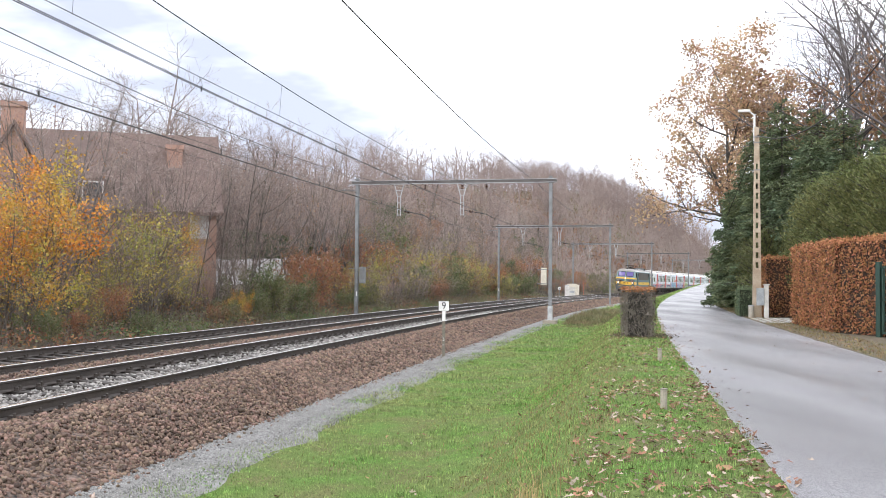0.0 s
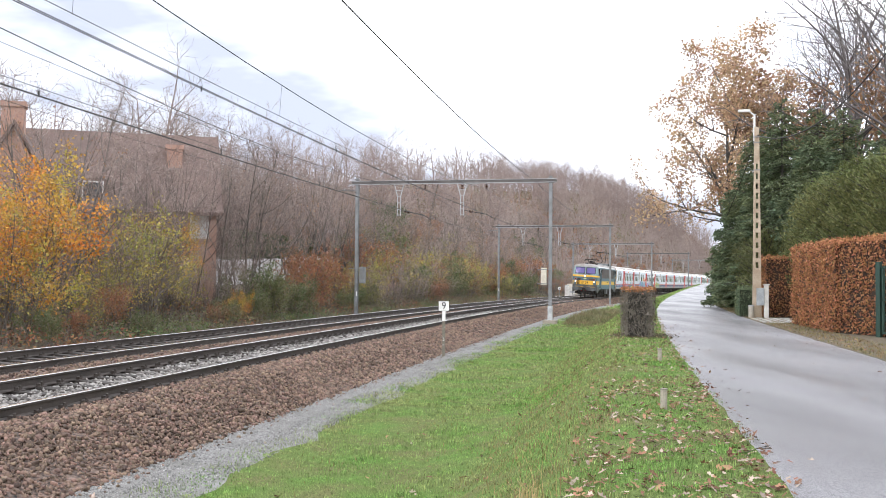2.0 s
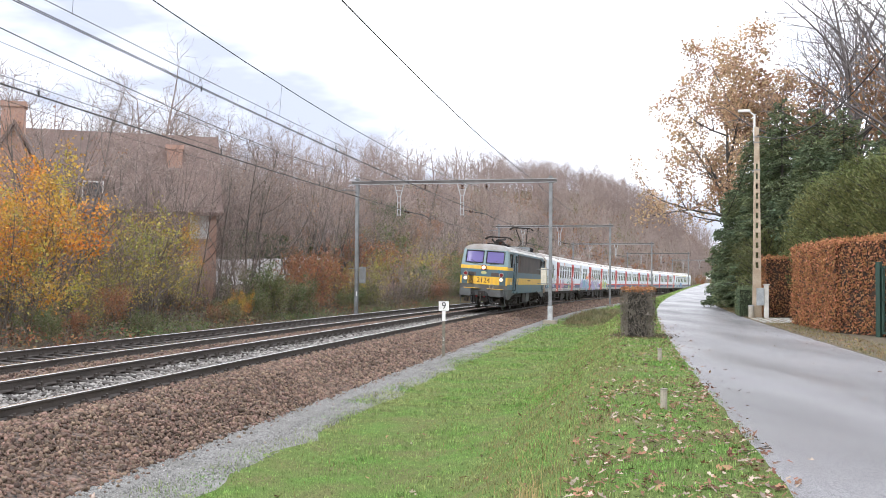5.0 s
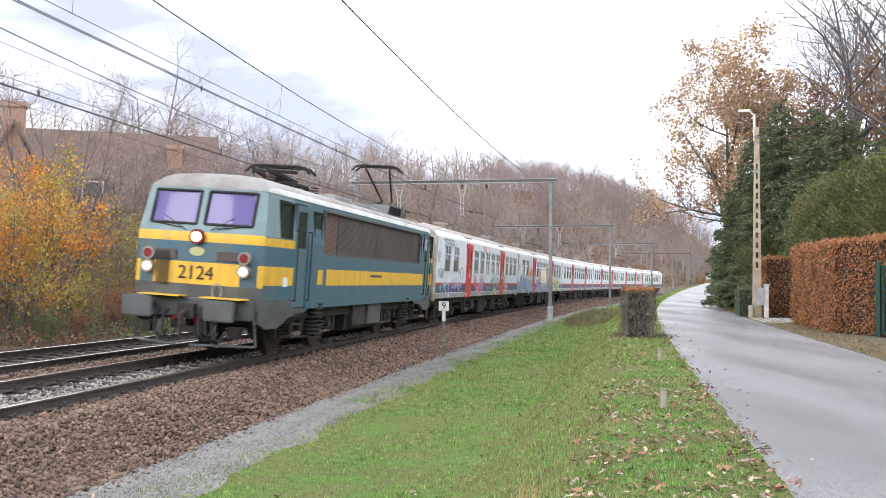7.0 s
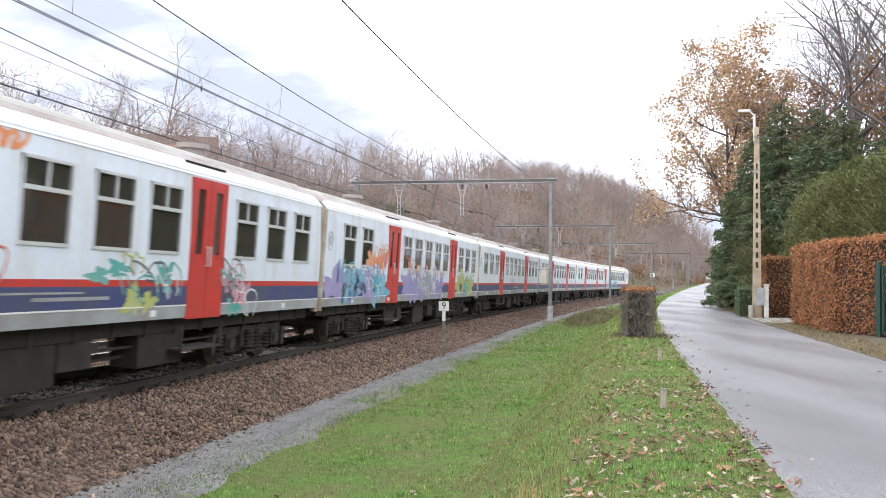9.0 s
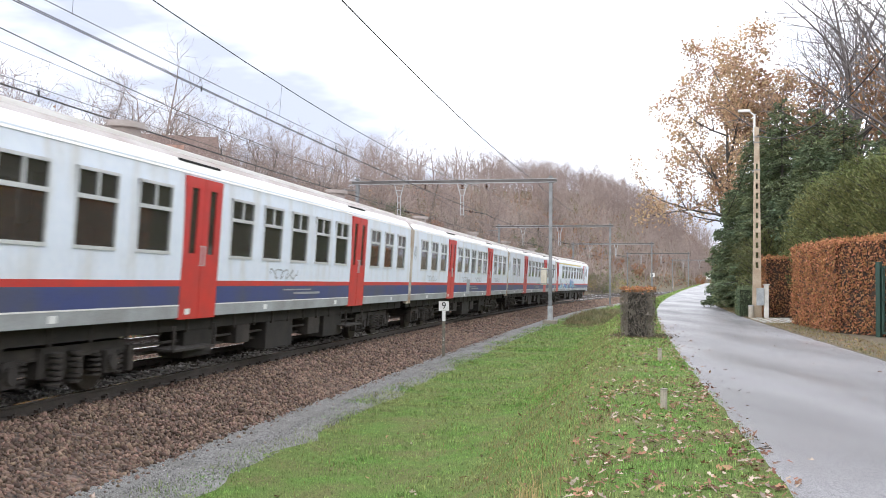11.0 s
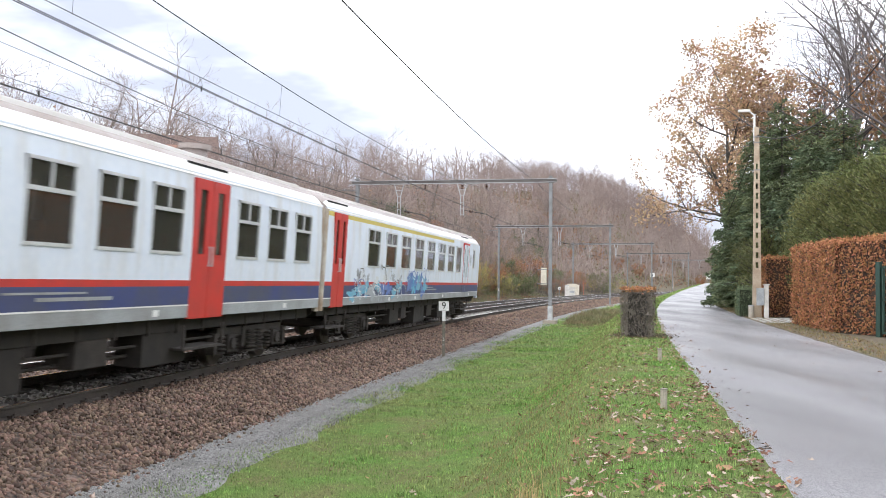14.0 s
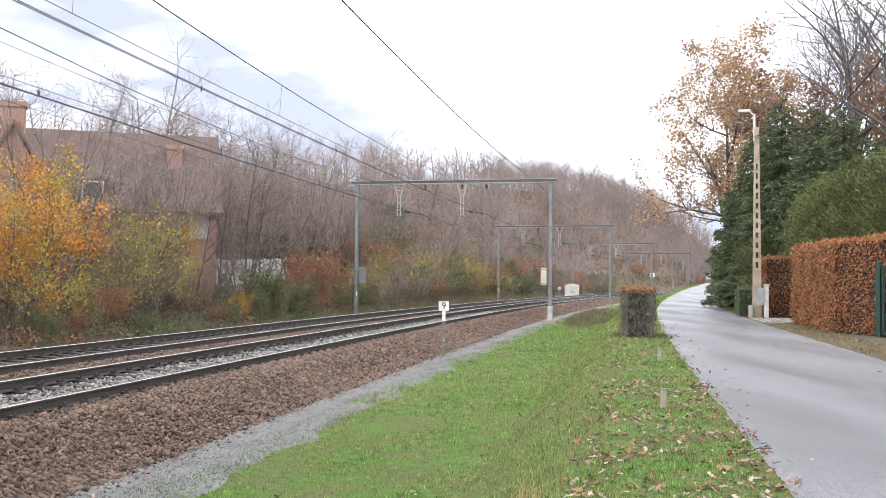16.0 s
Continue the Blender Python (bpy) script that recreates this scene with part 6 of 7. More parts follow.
def build_hedge(name, label, m, w, l, h, leaf, seed, per=420, size=0.085, core=None, category="hedge"):
    """A clipped hedge: a solid dark box within, leaves over all faces; its corner at the origin, l along y."""
    hd = thing(name, label, category, m)
    rng = np.random.default_rng(seed)
    part("hedge_body", boxes(((-w + .07, .07, -.2), (-.07, l - .07, h - .07))), core or M_HEDGECORE, hd, "solid dark core inside the hedge")
    v, f = leaves(shell_points(rng, (-w, 0, 0.05), (0, l, h), per), size, rng)
    ob = new("foliage", np_mesh("foliage", v, f, [leaf]))
    ob.parent = hd
    return hd


def facing(s0, n0, s1, n1, z=0.12):
    """A pose at the first place, +y towards the second."""
    a, b = tp(s0, n0, z), tp(s1, n1, z)
    d = b - a
    return Matrix.Translation(a) @ pose(0, 0, 0, 0, 0, -math.degrees(math.atan2(d.x, d.y))), math.hypot(d.x, d.y)


# tall beech hedge along the lane, with its return at the gate, and the lower one across the drive
m, L = facing(22.2, -15.1, 15.0, -15.35)
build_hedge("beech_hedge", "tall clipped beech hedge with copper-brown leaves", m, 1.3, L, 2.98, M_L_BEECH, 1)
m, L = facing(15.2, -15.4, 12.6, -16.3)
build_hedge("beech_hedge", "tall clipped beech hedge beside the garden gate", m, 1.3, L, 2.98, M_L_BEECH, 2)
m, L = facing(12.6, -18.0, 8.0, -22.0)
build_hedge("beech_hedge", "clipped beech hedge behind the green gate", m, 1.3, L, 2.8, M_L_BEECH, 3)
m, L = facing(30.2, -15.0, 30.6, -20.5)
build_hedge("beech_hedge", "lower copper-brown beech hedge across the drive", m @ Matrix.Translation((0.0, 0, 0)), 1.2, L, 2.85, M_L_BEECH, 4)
m, L = facing(64, -14.6, 78, -14.9)
build_hedge("beech_hedge", "brown beech hedge at the bend of the lane", m @ Matrix.Translation((1.0, 0, 0.2)), 1.0, L, 2.6, M_L_BEECH, 5, per=200, size=.12)

# square clipped hedge stub on the grass verge, bare below, copper on top
m, L = facing(10.6, -9.68, 10.75, -8.8)
stub = thing("hedge_stub", "square clipped hedge stub with bare dark twigs and copper top", "hedge", m)
rng = np.random.default_rng(11)
sw, sl, sh = 0.9, 0.9, 1.38
rows = []
r2 = random.Random(4)
for x0, y0 in ((-.2, .2), (-.22, .66), (-.6, .4), (-.7, .75)):
    out = grow(int(100 + x0 * 50 + y0 * 90), 1.35, trunks=1, first=.25, kids=(9, 8, 6), ang=(40, 50, 55), ratio=(.45, .5, .5), r0=.03, lean=.02)
    for lv in out:
        for q in out[lv]:
            q = list(q)
            for o in (0, 3):
                q[o] = min(0, max(-sw, q[o] * .8 + x0))
                q[o + 1] = min(sl, max(0, q[o + 1] * .8 + y0))
                q[o + 2] = min(sh, q[o + 2])
            q[6], q[7] = max(q[6], .006), max(q[7], .005)
            rows.append(tuple(q))
v, f = tubes([q for q in rows if math.dist(q[:3], q[3:6]) > .005], 4)
ob = new("branchwork", np_mesh("branchwork", v, f, [M_STUBTWIG]))
ob.parent = stub
part("hedge_body", boxes(((-sw + .2, .2, 0), (-.2, sl - .2, sh - .12))), M_STUBCORE, stub, "solid dark core inside the hedge")
pts = shell_points(rng, (-sw, 0, .05), (0, sl, sh), 110, .04)
v, f = leaves(pts, .05, rng)
ob = new("foliage", np_mesh("foliage", v, f, [M_L_STUB]))
ob.parent = stub
k = 2600
pp = np.column_stack([rng.uniform(-sw, 0, k), rng.uniform(0, sl, k), rng.uniform(.02, sh - .05, k)])
dd = rng.normal(size=(k, 3)) * .09
dd[:, 2] = np.abs(dd[:, 2]) * 1.3
qq = np.clip(pp + dd, (-sw, 0, 0), (0, sl, sh))
v, f = ribbons(np.column_stack([pp, qq, np.full(k, .006), np.full(k, .003)]), rng)
ob = new("branchwork", np_mesh("branchwork", v, f, [M_STUBTWIG]))
ob.parent = stub
pts = np.column_stack([rng.uniform(-sw, 0, 700), rng.uniform(0, sl, 700), rng.normal(sh, .035, 700)])
v, f = leaves(pts, .08, rng, flat=.4)
ob = new("top_foliage", np_mesh("top_foliage", v, f, [M_L_BEECH]))
ob.parent = stub
ob["label"] = "copper-brown leaves along the clipped top"


def build_conifer(name, label, s, n, h, r, leaf, seed, sprays=5200, size=0.42, droop=0.35, base=0.3, column=False):
    """An evergreen: a trunk, tiers of drooping boughs and needle sprays along each bough."""
    z = ground_z(s, n)
    t = thing(name, label, "conifer", Matrix.Translation(tp(s, n, z - .05)), "evergreens by the lane")
    rng = np.random.default_rng(seed)
    v, f = tubes([(0, 0, 0, 0, 0, h * .5, .16, .1), (0, 0, h * .5, 0, 0, h * .98, .1, .02)], 7)
    ob = new("trunk", np_mesh("trunk", v, f, [M_BARKR]))
    ob.parent = t
    nb = 260 if column else 150
    u = (np.arange(nb) + rng.random(nb)) / nb
    zb = base + (h - base) * (u if column else 1 - (1 - u) ** .8)
    kb = (zb - base) / (h - base)
    ab = np.arange(nb) * 2.4 + rng.normal(size=nb) * .3
    prof = np.clip(1.1 - kb ** 3, .12, 1) * np.clip(.75 + 3 * kb, 0, 1) if column else np.clip((1 - kb) ** .55, .06, 1)
    rb = r * prof * (rng.uniform(.5, 1.35, nb) if column else rng.uniform(.7, 1.18, nb))
    w = rng.choice(nb, sprays, p=rb / rb.sum())
    f_ = rng.random(sprays) ** .6
    rad = rb[w] * f_
    spread_ = rng.normal(size=sprays) * (.12 + .16 * f_) * np.minimum(1.0, rb[w])
    ca, sa = np.cos(ab[w]), np.sin(ab[w])
    rise = (.55 if column else -droop) * rad + (0 if column else droop * .35 * rad * f_)
    pts = np.column_stack([rad * ca - spread_ * sa, rad * sa + spread_ * ca, zb[w] + rise + rng.normal(size=sprays) * (.16 if column else .09) - (0 if column else .1 * np.abs(spread_))])
    pts[:, 2] = np.clip(pts[:, 2], .1, h + .5 * np.sin(ab[w] * 3.0 + seed) * np.sin(ab[w] * 1.7))
    out = np.column_stack([ca, sa, np.full(sprays, .8 if column else -droop * .6)]) + rng.normal(size=(sprays, 3)) * .45
    out /= np.linalg.norm(out, axis=1, keepdims=True)
    sd = np.cross(out, rng.normal(size=out.shape) * .5 + np.array([[0, 0, 1.0]]))
    sd /= np.linalg.norm(sd, axis=1, keepdims=True)
    ln = size * (.6 + .8 * rng.random(sprays))[:, None]
    vs = np.stack([pts - out * ln * .5, pts + sd * ln * .2, pts + out * ln * .6, pts - sd * ln * .2], axis=1).reshape(-1, 3)
    ob = new("crown", np_mesh("crown", vs, np.arange(sprays * 4).reshape(-1, 4), [leaf]))
    ob.parent = t
    rise = .55 * rb if column else -droop * .65 * rb
    rows = np.column_stack([np.zeros((nb, 2)), zb, rb * np.cos(ab), rb * np.sin(ab), np.minimum(zb + rise, h), np.full(nb, .035), np.full(nb, .008)])
    v, f = tubes(rows, 4)
    ob = new("branchwork", np_mesh("branchwork", v, f, [M_BARKR]))
    ob.parent = t
    return t


for k, (s, n, h, r) in enumerate(((46.0, -16.1, 11.2, 3.2), (42.5, -17.2, 12.6, 3.7), (44, -19.4, 12.4, 3.9), (40, -20.2, 11.6, 3.8), (38, -18.2, 10.0, 3.0), (50.5, -17.6, 12.4, 3.6), (36.5, -22.0, 10.3, 3.4), (51.5, -15.5, 8.4, 2.5))):
    build_conifer("spruce_tree", "dark blue-green spruce with drooping branches", s, n, h, r, M_L_SPRUCE, 200 + k, 34000, .2, .4, base=2.2 if k == 0 else .8)
for k, (s, n, h, r) in enumerate(((29.5, -17.9, 6.6, 1.7), (27, -18.5, 7.0, 1.8), (25, -19.0, 6.8, 1.8), (22.5, -19.6, 7.1, 1.9), (32.0, -17.9, 6.6, 1.7), (31.5, -20.5, 7.8, 1.9), (34.5, -18.6, 6.4, 1.7), (19.5, -20.6, 7.3, 2.0))):
    build_conifer("thuja_tree", "tall bushy green thuja in a garden row", s, n, h, r, M_L_THUJA, 220 + k, 32000, .13, .1, column=True)
for k, (s, n, h, r) in enumerate(((38.5, -16.0, 4.6, 1.3), (42, -16.0, 5.0, 1.4), (46, -15.9, 4.9, 1.5), (50, -16.0, 4.6, 1.5), (54, -15.8, 4.8, 1.6), (58, -15.6, 4.6, 1.6), (63, -15.8, 4.4, 1.6))):
    build_conifer("thuja_tree", "low dense dark green thuja by the lane", s, n, h, r, M_L_IVY2, 240 + k, 16000, .13, .1, column=True)
m, L = facing(31.2, -14.75, 36.5, -15.1)
build_hedge("yew_hedge", "small clipped dark green yew hedge by the lamp post", m @ Matrix.Translation((.0, 0, 0)), .9, 2.2, 1.35, M_L_SPRUCE, 21, 500, .07, M_GREENCORE)


def place_tree(t0, s, n, k, turn):
    t0.matrix_world = Matrix.Translation(tp(s, n, ground_z(s, n) - .1)) @ pose(0, 0, 0, 0, 0, turn)
    t0.scale = (k, k, k)
    return t0


# an oak that keeps its tan leaves, and tall leafless trees behind the garden
oak = tree_template("oak_tree", "oak with sparse tan and brown autumn leaves", "tree", 301, 14.8, M_L_OAK, 11, .18, .22, bark=M_BARKR, trunks=1, first=.26, kids=(17, 9, 5), ang=(70, 52, 50),
                    ratio=(.46, .5, .45), r0=.26, lean=.02, upward=.2)
place_tree(oak, 53.0, -14.9, 1.12, 35)
for k, (s, n, h) in enumerate(((47, -22.4, 22), (56, -24.4, 23), (54, -21.9, 21), (42, -23.5, 22), (62, -21.5, 19), (36, -24.5, 22), (48, -24.5, 22), (66, -24.5, 22))):
    t0 = tree_template("tall_bare_tree", "tall leafless tree behind the garden evergreens", "tree", 320 + k, h, bark=M_BARKM, trunks=1, first=.42, kids=(13, 9, 6), ang=(50, 48, 48), ratio=(.44, .5, .5), r0=.3,
                       lean=.02, upward=.15, twig_r=1.15, thin=True, last=1)
    place_tree(t0, s, n, 1.0, 50 * k)
t0 = tree_template("red_oak_tree", "oak with withered red-brown leaves behind the spruces", "tree", 340, 15, M_L_BROWN, 4, .25, .3, bark=M_BARKR, trunks=1, first=.35, kids=(11, 8, 6), ang=(50, 45, 45), ratio=(.42, .48, .45), r0=.22)
place_tree(t0, 54, -19.6, 1.16, 10)
t1 = copy_thing(t0, Matrix.Translation(tp(47, -21.8, ground_z(47, -21.8) - .1)) @ pose(0, 0, 0, 0, 0, 130))
t1.scale = (1.05, 1.05, 1.05)

# concrete lamp post with square openings
lp = thing("street_lamp", "weathered concrete lamp post with openings and white lamp arm", "street lamp", at_track(29.6, -14.55, 0.1))
bm = bmesh.new()
HP = 8.95
w0, w1 = .2, .105
ops = [(2.35 + .46 * i, 2.35 + .46 * i + .27) for i in range(11)]
lev = [-.4] + [z for o in ops for z in o] + [HP]
for a, b in zip(lev, lev[1:]):
    wa, wb = (w0 + (w1 - w0) * max(0, z) / HP for z in (a, b))
    solid = (a, b) not in ops
    for e in (-1, 1):
        x = [(-1, -.38), (.38, 1)][e > 0] if not solid else (-1, 1)
        lo = [bm.verts.new((wa * q, wa * p * .8, a)) for q, p in ((x[0], -1), (x[1], -1), (x[1], 1), (x[0], 1))]
        hi = [bm.verts.new((wb * q, wb * p * .8, b)) for q, p in ((x[0], -1), (x[1], -1), (x[1], 1), (x[0], 1))]
        for i in range(4):
            bm.faces.new((lo[i], lo[(i + 1) % 4], hi[(i + 1) % 4], hi[i]))
        bm.faces.new(lo[::-1])
        bm.faces.new(hi)
        if solid:
            break
bmesh.ops.recalc_face_normals(bm, faces=bm.faces[:])
part("post", bm, M_LAMPPOST, lp)
bm = bmesh.new()
rod(bm, (-.1, 0, 8.3), (-.1, 0, 9.55), .05)
rod(bm, (-.1, 0, 9.5), (-.35, -.1, 9.68), .04)
part("arm", bm, M_WHITE, lp, "white lamp arm")
bm = bmesh.new()
box(bm, (-.85, -.2, 9.64), (-.3, -.02, 9.76))
part("lamp_head", bm, M_WHITE, lp, "white lantern, unlit", bevel=.03)
for z in (8.2, 8.45, 6.9):
    part("clamp", boxes(((-.15, -.12, z), (.15, .12, z + .04))), M_STEEL, lp)
bm = bmesh.new()
prev = None
for i in range(14):
    f = i / 13
    q = Vector((-.05 - 1.1 * f, .1 + 2.5 * f, 8.35 - 3.9 * f + .5 * f * f))
    if prev:
        rod(bm, prev, q, .014, n=5)
    prev = q
part("stay_cable", bm, M_RUBBER, lp, "dark hanging cable")
a, b = tp(29.6, -14.55, 8.68), Vector((13.9, 28.0, 10.2))
cb = []
for i in range(25):
    f = i / 24
    q = a.lerp(b, f)
    q.z -= 4 * 1.55 * f * (1 - f)
    cb.append(q)
wire("overhead_cable", "thick sagging cable from the lamp post", cb, .022)

# meter cabinet, bollards, signs
mc = thing("meter_cabinet", "pale grey electricity cabinet on a post by the drive", "utility cabinet", at_track(29.0, -14.9, .1))
part("post", boxes(((-.1, -.08, -.2), (.1, .08, 1.55))), M_CREAM2, mc, bevel=.01)
part("cabinet", boxes(((-.42, -.13, .62), (-.1, .13, 1.42))), M_STEEL2, mc, "grey box", bevel=.012)
part("cap", boxes(((-.14, -.11, 1.55), (.14, .11, 1.6))), M_CREAM2, mc)
bo = thing("bollard", "short grey concrete bollard by the drive", "bollard", at_track(29.2, -14.25, .1))
bm = bmesh.new()
rod(bm, (0, 0, -.1), (0, 0, .58), .12, n=16)
part("post", bm, M_CONC, bo, bevel=0)
bm = bmesh.new()
disc(bm, (0, 0, .6), (0, 0, 1), .125, .05, 16)
part("cap", bm, M_STEEL2, bo)
mb = thing("letterbox", "dark letterbox on a thin post beside the lane", "letterbox", at_track(36.0, -14.5, .1))
part("post", boxes(((-.035, -.035, -.2), (.035, .035, 1.55))), M_BLACK, mb)
part("box", boxes(((-.13, -.1, .95), (.13, .1, 1.35))), M_STUBTWIG, mb, "weathered dark box", bevel=.015)
for s, n in ((-6.5, -9.28), (1.2, -9.5), (14.0, -9.95), (62, -14.6)):
    st = thing("marker_post", "short grey wooden marker post in the grass", "marker post", at_track(s, n, ground_z(s, n)), "verge posts")
    bm = bmesh.new()
    rod(bm, (0, 0, -.1), (0, 0, .235), .042, n=10)
    part("post", bm, M_CONC, st)
    bm = bmesh.new()
    disc(bm, (0, 0, .24), (0, 0, 1), .046, .02, 10)
    part("cap", bm, M_STUBTWIG, st)

# kilometre sign
ks = thing("kilometre_sign", "white kilometre sign with black 9 on weathered post", "railway sign", at_track(12.6, -3.05, -.74, 9))
part("post", boxes(((-.05, -.045, -.2), (.05, .045, 1.15))), M_MOSSY, ks, "mossy concrete post", bevel=.01)
part("post_top", boxes(((-.055, -.05, 1.15), (.055, .05, 1.47))), M_WHITE, ks, "white painted post top", bevel=.01)
part("plate", boxes(((-.165, -.035, 1.47), (.165, .0, 1.79))), M_WHITE, ks, bevel=.008)
for lo, hi in (((-.168, -.038, 1.465), (.168, -.033, 1.478)), ((-.168, -.038, 1.782), (.168, -.033, 1.795))):
    part("border", boxes((lo, hi)), M_BLACK, ks)
tx = bpy.data.curves.new("digit", "FONT")
tx.body, tx.size, tx.align_x, tx.align_y, tx.extrude = "9", .31, "CENTER", "CENTER", .003
tx.materials.append(M_BLACK)
to = new("digit", tx)
to.parent = ks
to.matrix_basis = Matrix.Translation((0, -.041, 1.63)) @ pose(0, 0, 0, 90, 0, 0)
to["label"] = "black digit 9"
for s, n, z, w in ((118, 6.9, 1.15, .34), (134.6, -3.95, 3.35, .62), (175, -8.6, 3.6, .9)):
    sg = thing("railway_sign", "small white square railway sign on a post", "railway sign", at_track(s, n, ground_z(s, n), 12), "line signs")
    zt = z - ground_z(s, n)
    part("post", boxes(((-.04, -.03, -.1), (.04, .03, zt - w))), M_STEEL, sg)
    part("plate", boxes(((-w / 2, -.05, zt - w), (w / 2, -.03, zt))), M_WHITE, sg, bevel=.005)
    part("mark", boxes(((-w * .12, -.056, zt - w * .8), (w * .12, -.05, zt - w * .3))), M_BLACK, sg)
# relay huts beyond the far track
rh = thing("relay_hut", "cream concrete relay hut beside the far track", "relay hut", at_track(126, 6.6, -.4, 10))
part("walls", boxes(((-1.0, -.7, -.2), (1.0, .7, 1.75))), M_CREAM, rh, bevel=.02)
part("roof", boxes(((-1.08, -.78, 1.75), (1.08, .78, 1.86)), ((-.7, -.5, 1.86), (.7, .5, 2.02))), M_CREAM, rh, bevel=.02)
part("door", boxes(((-.45, -.73, 0.0), (.45, -.695, 1.55))), M_CREAM2, rh, "cream door")
part("vent", boxes(((-.3, -.745, .7), (.3, -.725, 1.0))), M_STEEL2, rh)
rc = thing("relay_cabinet", "narrow white relay cabinet beside the hut", "utility cabinet", at_track(121.5, 6.5, -.4, 10))
part("body", boxes(((-.3, -.25, -.1), (.3, .25, 1.75))), M_WHITE, rc, bevel=.015)
part("lid", boxes(((-.33, -.28, 1.75), (.33, .28, 1.81))), M_STEEL2, rc)
part("door", boxes(((-.25, -.262, .1), (.25, -.25, 1.65))), M_CREAM2, rc)
sp = thing("marker_pole", "slim reddish marker pole beyond the tracks", "marker post", at_track(133, 6.2, -.5))
part("post", boxes(((-.05, -.05, -.1), (.05, .05, 2.4))), M_BRICKRED, sp)

# green mesh gate by the tall hedge
gt = thing("garden_gate", "dark green metal garden gate beside the beech hedge", "gate", facing(12.5, -16.15, 10.2, -18.4)[0])
for y in (0.0, 2.6):
    part("post", boxes(((-.07, y - .07, -.1), (.07, y + .07, 2.25))), M_GATE, gt, bevel=.01)
part("frame", boxes(((-.025, .1, .12), (.025, 2.5, .18)), ((-.025, .1, 2.05), (.025, 2.5, 2.11)), ((-.025, .1, 1.1), (.025, 2.5, 1.14)), ((-.025, .1, .12), (.025, .16, 2.11)), ((-.025, 2.44, .12), (.025, 2.5, 2.11))), M_GATE, gt)
for i in range(24):
    part("bar", boxes(((-.008, .18 + i * .098, .15), (.008, .196 + i * .098, 2.08))), M_GATE, gt)
for z in (.5, 1.2, 1.7):
    part("hinge", boxes(((-.09, .03, z), (-.03, .16, z + .12))), M_GATE, gt)
# pale setts at the drive
dv = thing("driveway", "pale stone setts at the mouth of the drive", "paving", kind="structure")
r2 = random.Random(9)
sm = data_of(boxes(((-.14, -.1, -.05), (.14, .1, 0.03))), "sett", [M_SETT])
for i in range(14):
    for j in range(15):
        s, n = 23.2 + i * .42 + (.2 if j % 2 else 0), -14.25 - j * .3
        if n > -18.5 and s < 29.3:
            v = tp(s, n, ground_z(s, n))
            piece("sett", sm, dv, Matrix.Translation(v) @ pose(0, 0, r2.uniform(-.008, .004), 0, 0, turn_at(s) + 90 + r2.uniform(-4, 4)))

# the gardens opposite the line, beside and behind the viewer
for k in range(5):
    m, L = facing(6.5 - k * 10.4, -17.5, -3.4 - k * 10.4, -17.5)
    build_hedge("beech_hedge", "copper-brown beech hedge along the gardens", m, 1.3, L, 2.9, M_L_BEECH, 60 + k, 70, .2)
for k in range(9):
    build_conifer("thuja_tree", "tall bushy green thuja in a garden row", 6 - k * 6.0, -22.5 + (k % 3), 8.5 + (k % 2), 2.6, M_L_THUJA, 260 + k, 4500, .4, .1, column=True)

# ---- houses half hidden behind the bank's trees ----
M_BRICK = mat("pale_red_brick", (0.40, 0.235, 0.18), 0.9, scale=1.2, col2=(0.33, 0.21, 0.165), bump=0.01, bscale=18)
M_TILE = mat("brown_roof_tiles", (0.16, 0.11, 0.095), 0.85, scale=0.8, col2=(0.12, 0.085, 0.075), bump=0.03, bscale=9)
M_RENDERW = mat("white_render", (0.70, 0.71, 0.73), 0.8, scale=0.8, col2=(0.58, 0.59, 0.60))
M_GWALL = mat("grey_white_render", (0.64, 0.64, 0.66), 0.85, scale=0.7, col2=(0.46, 0.46, 0.47))
M_SLATE = mat("grey_slate", (0.26, 0.27, 0.30), 0.6, scale=1.0, col2=(0.36, 0.37, 0.40), bscale=12)
M_WPANE = glass_mat("house_pane", (0.10, 0.11, 0.12), 0.05, 0.3)


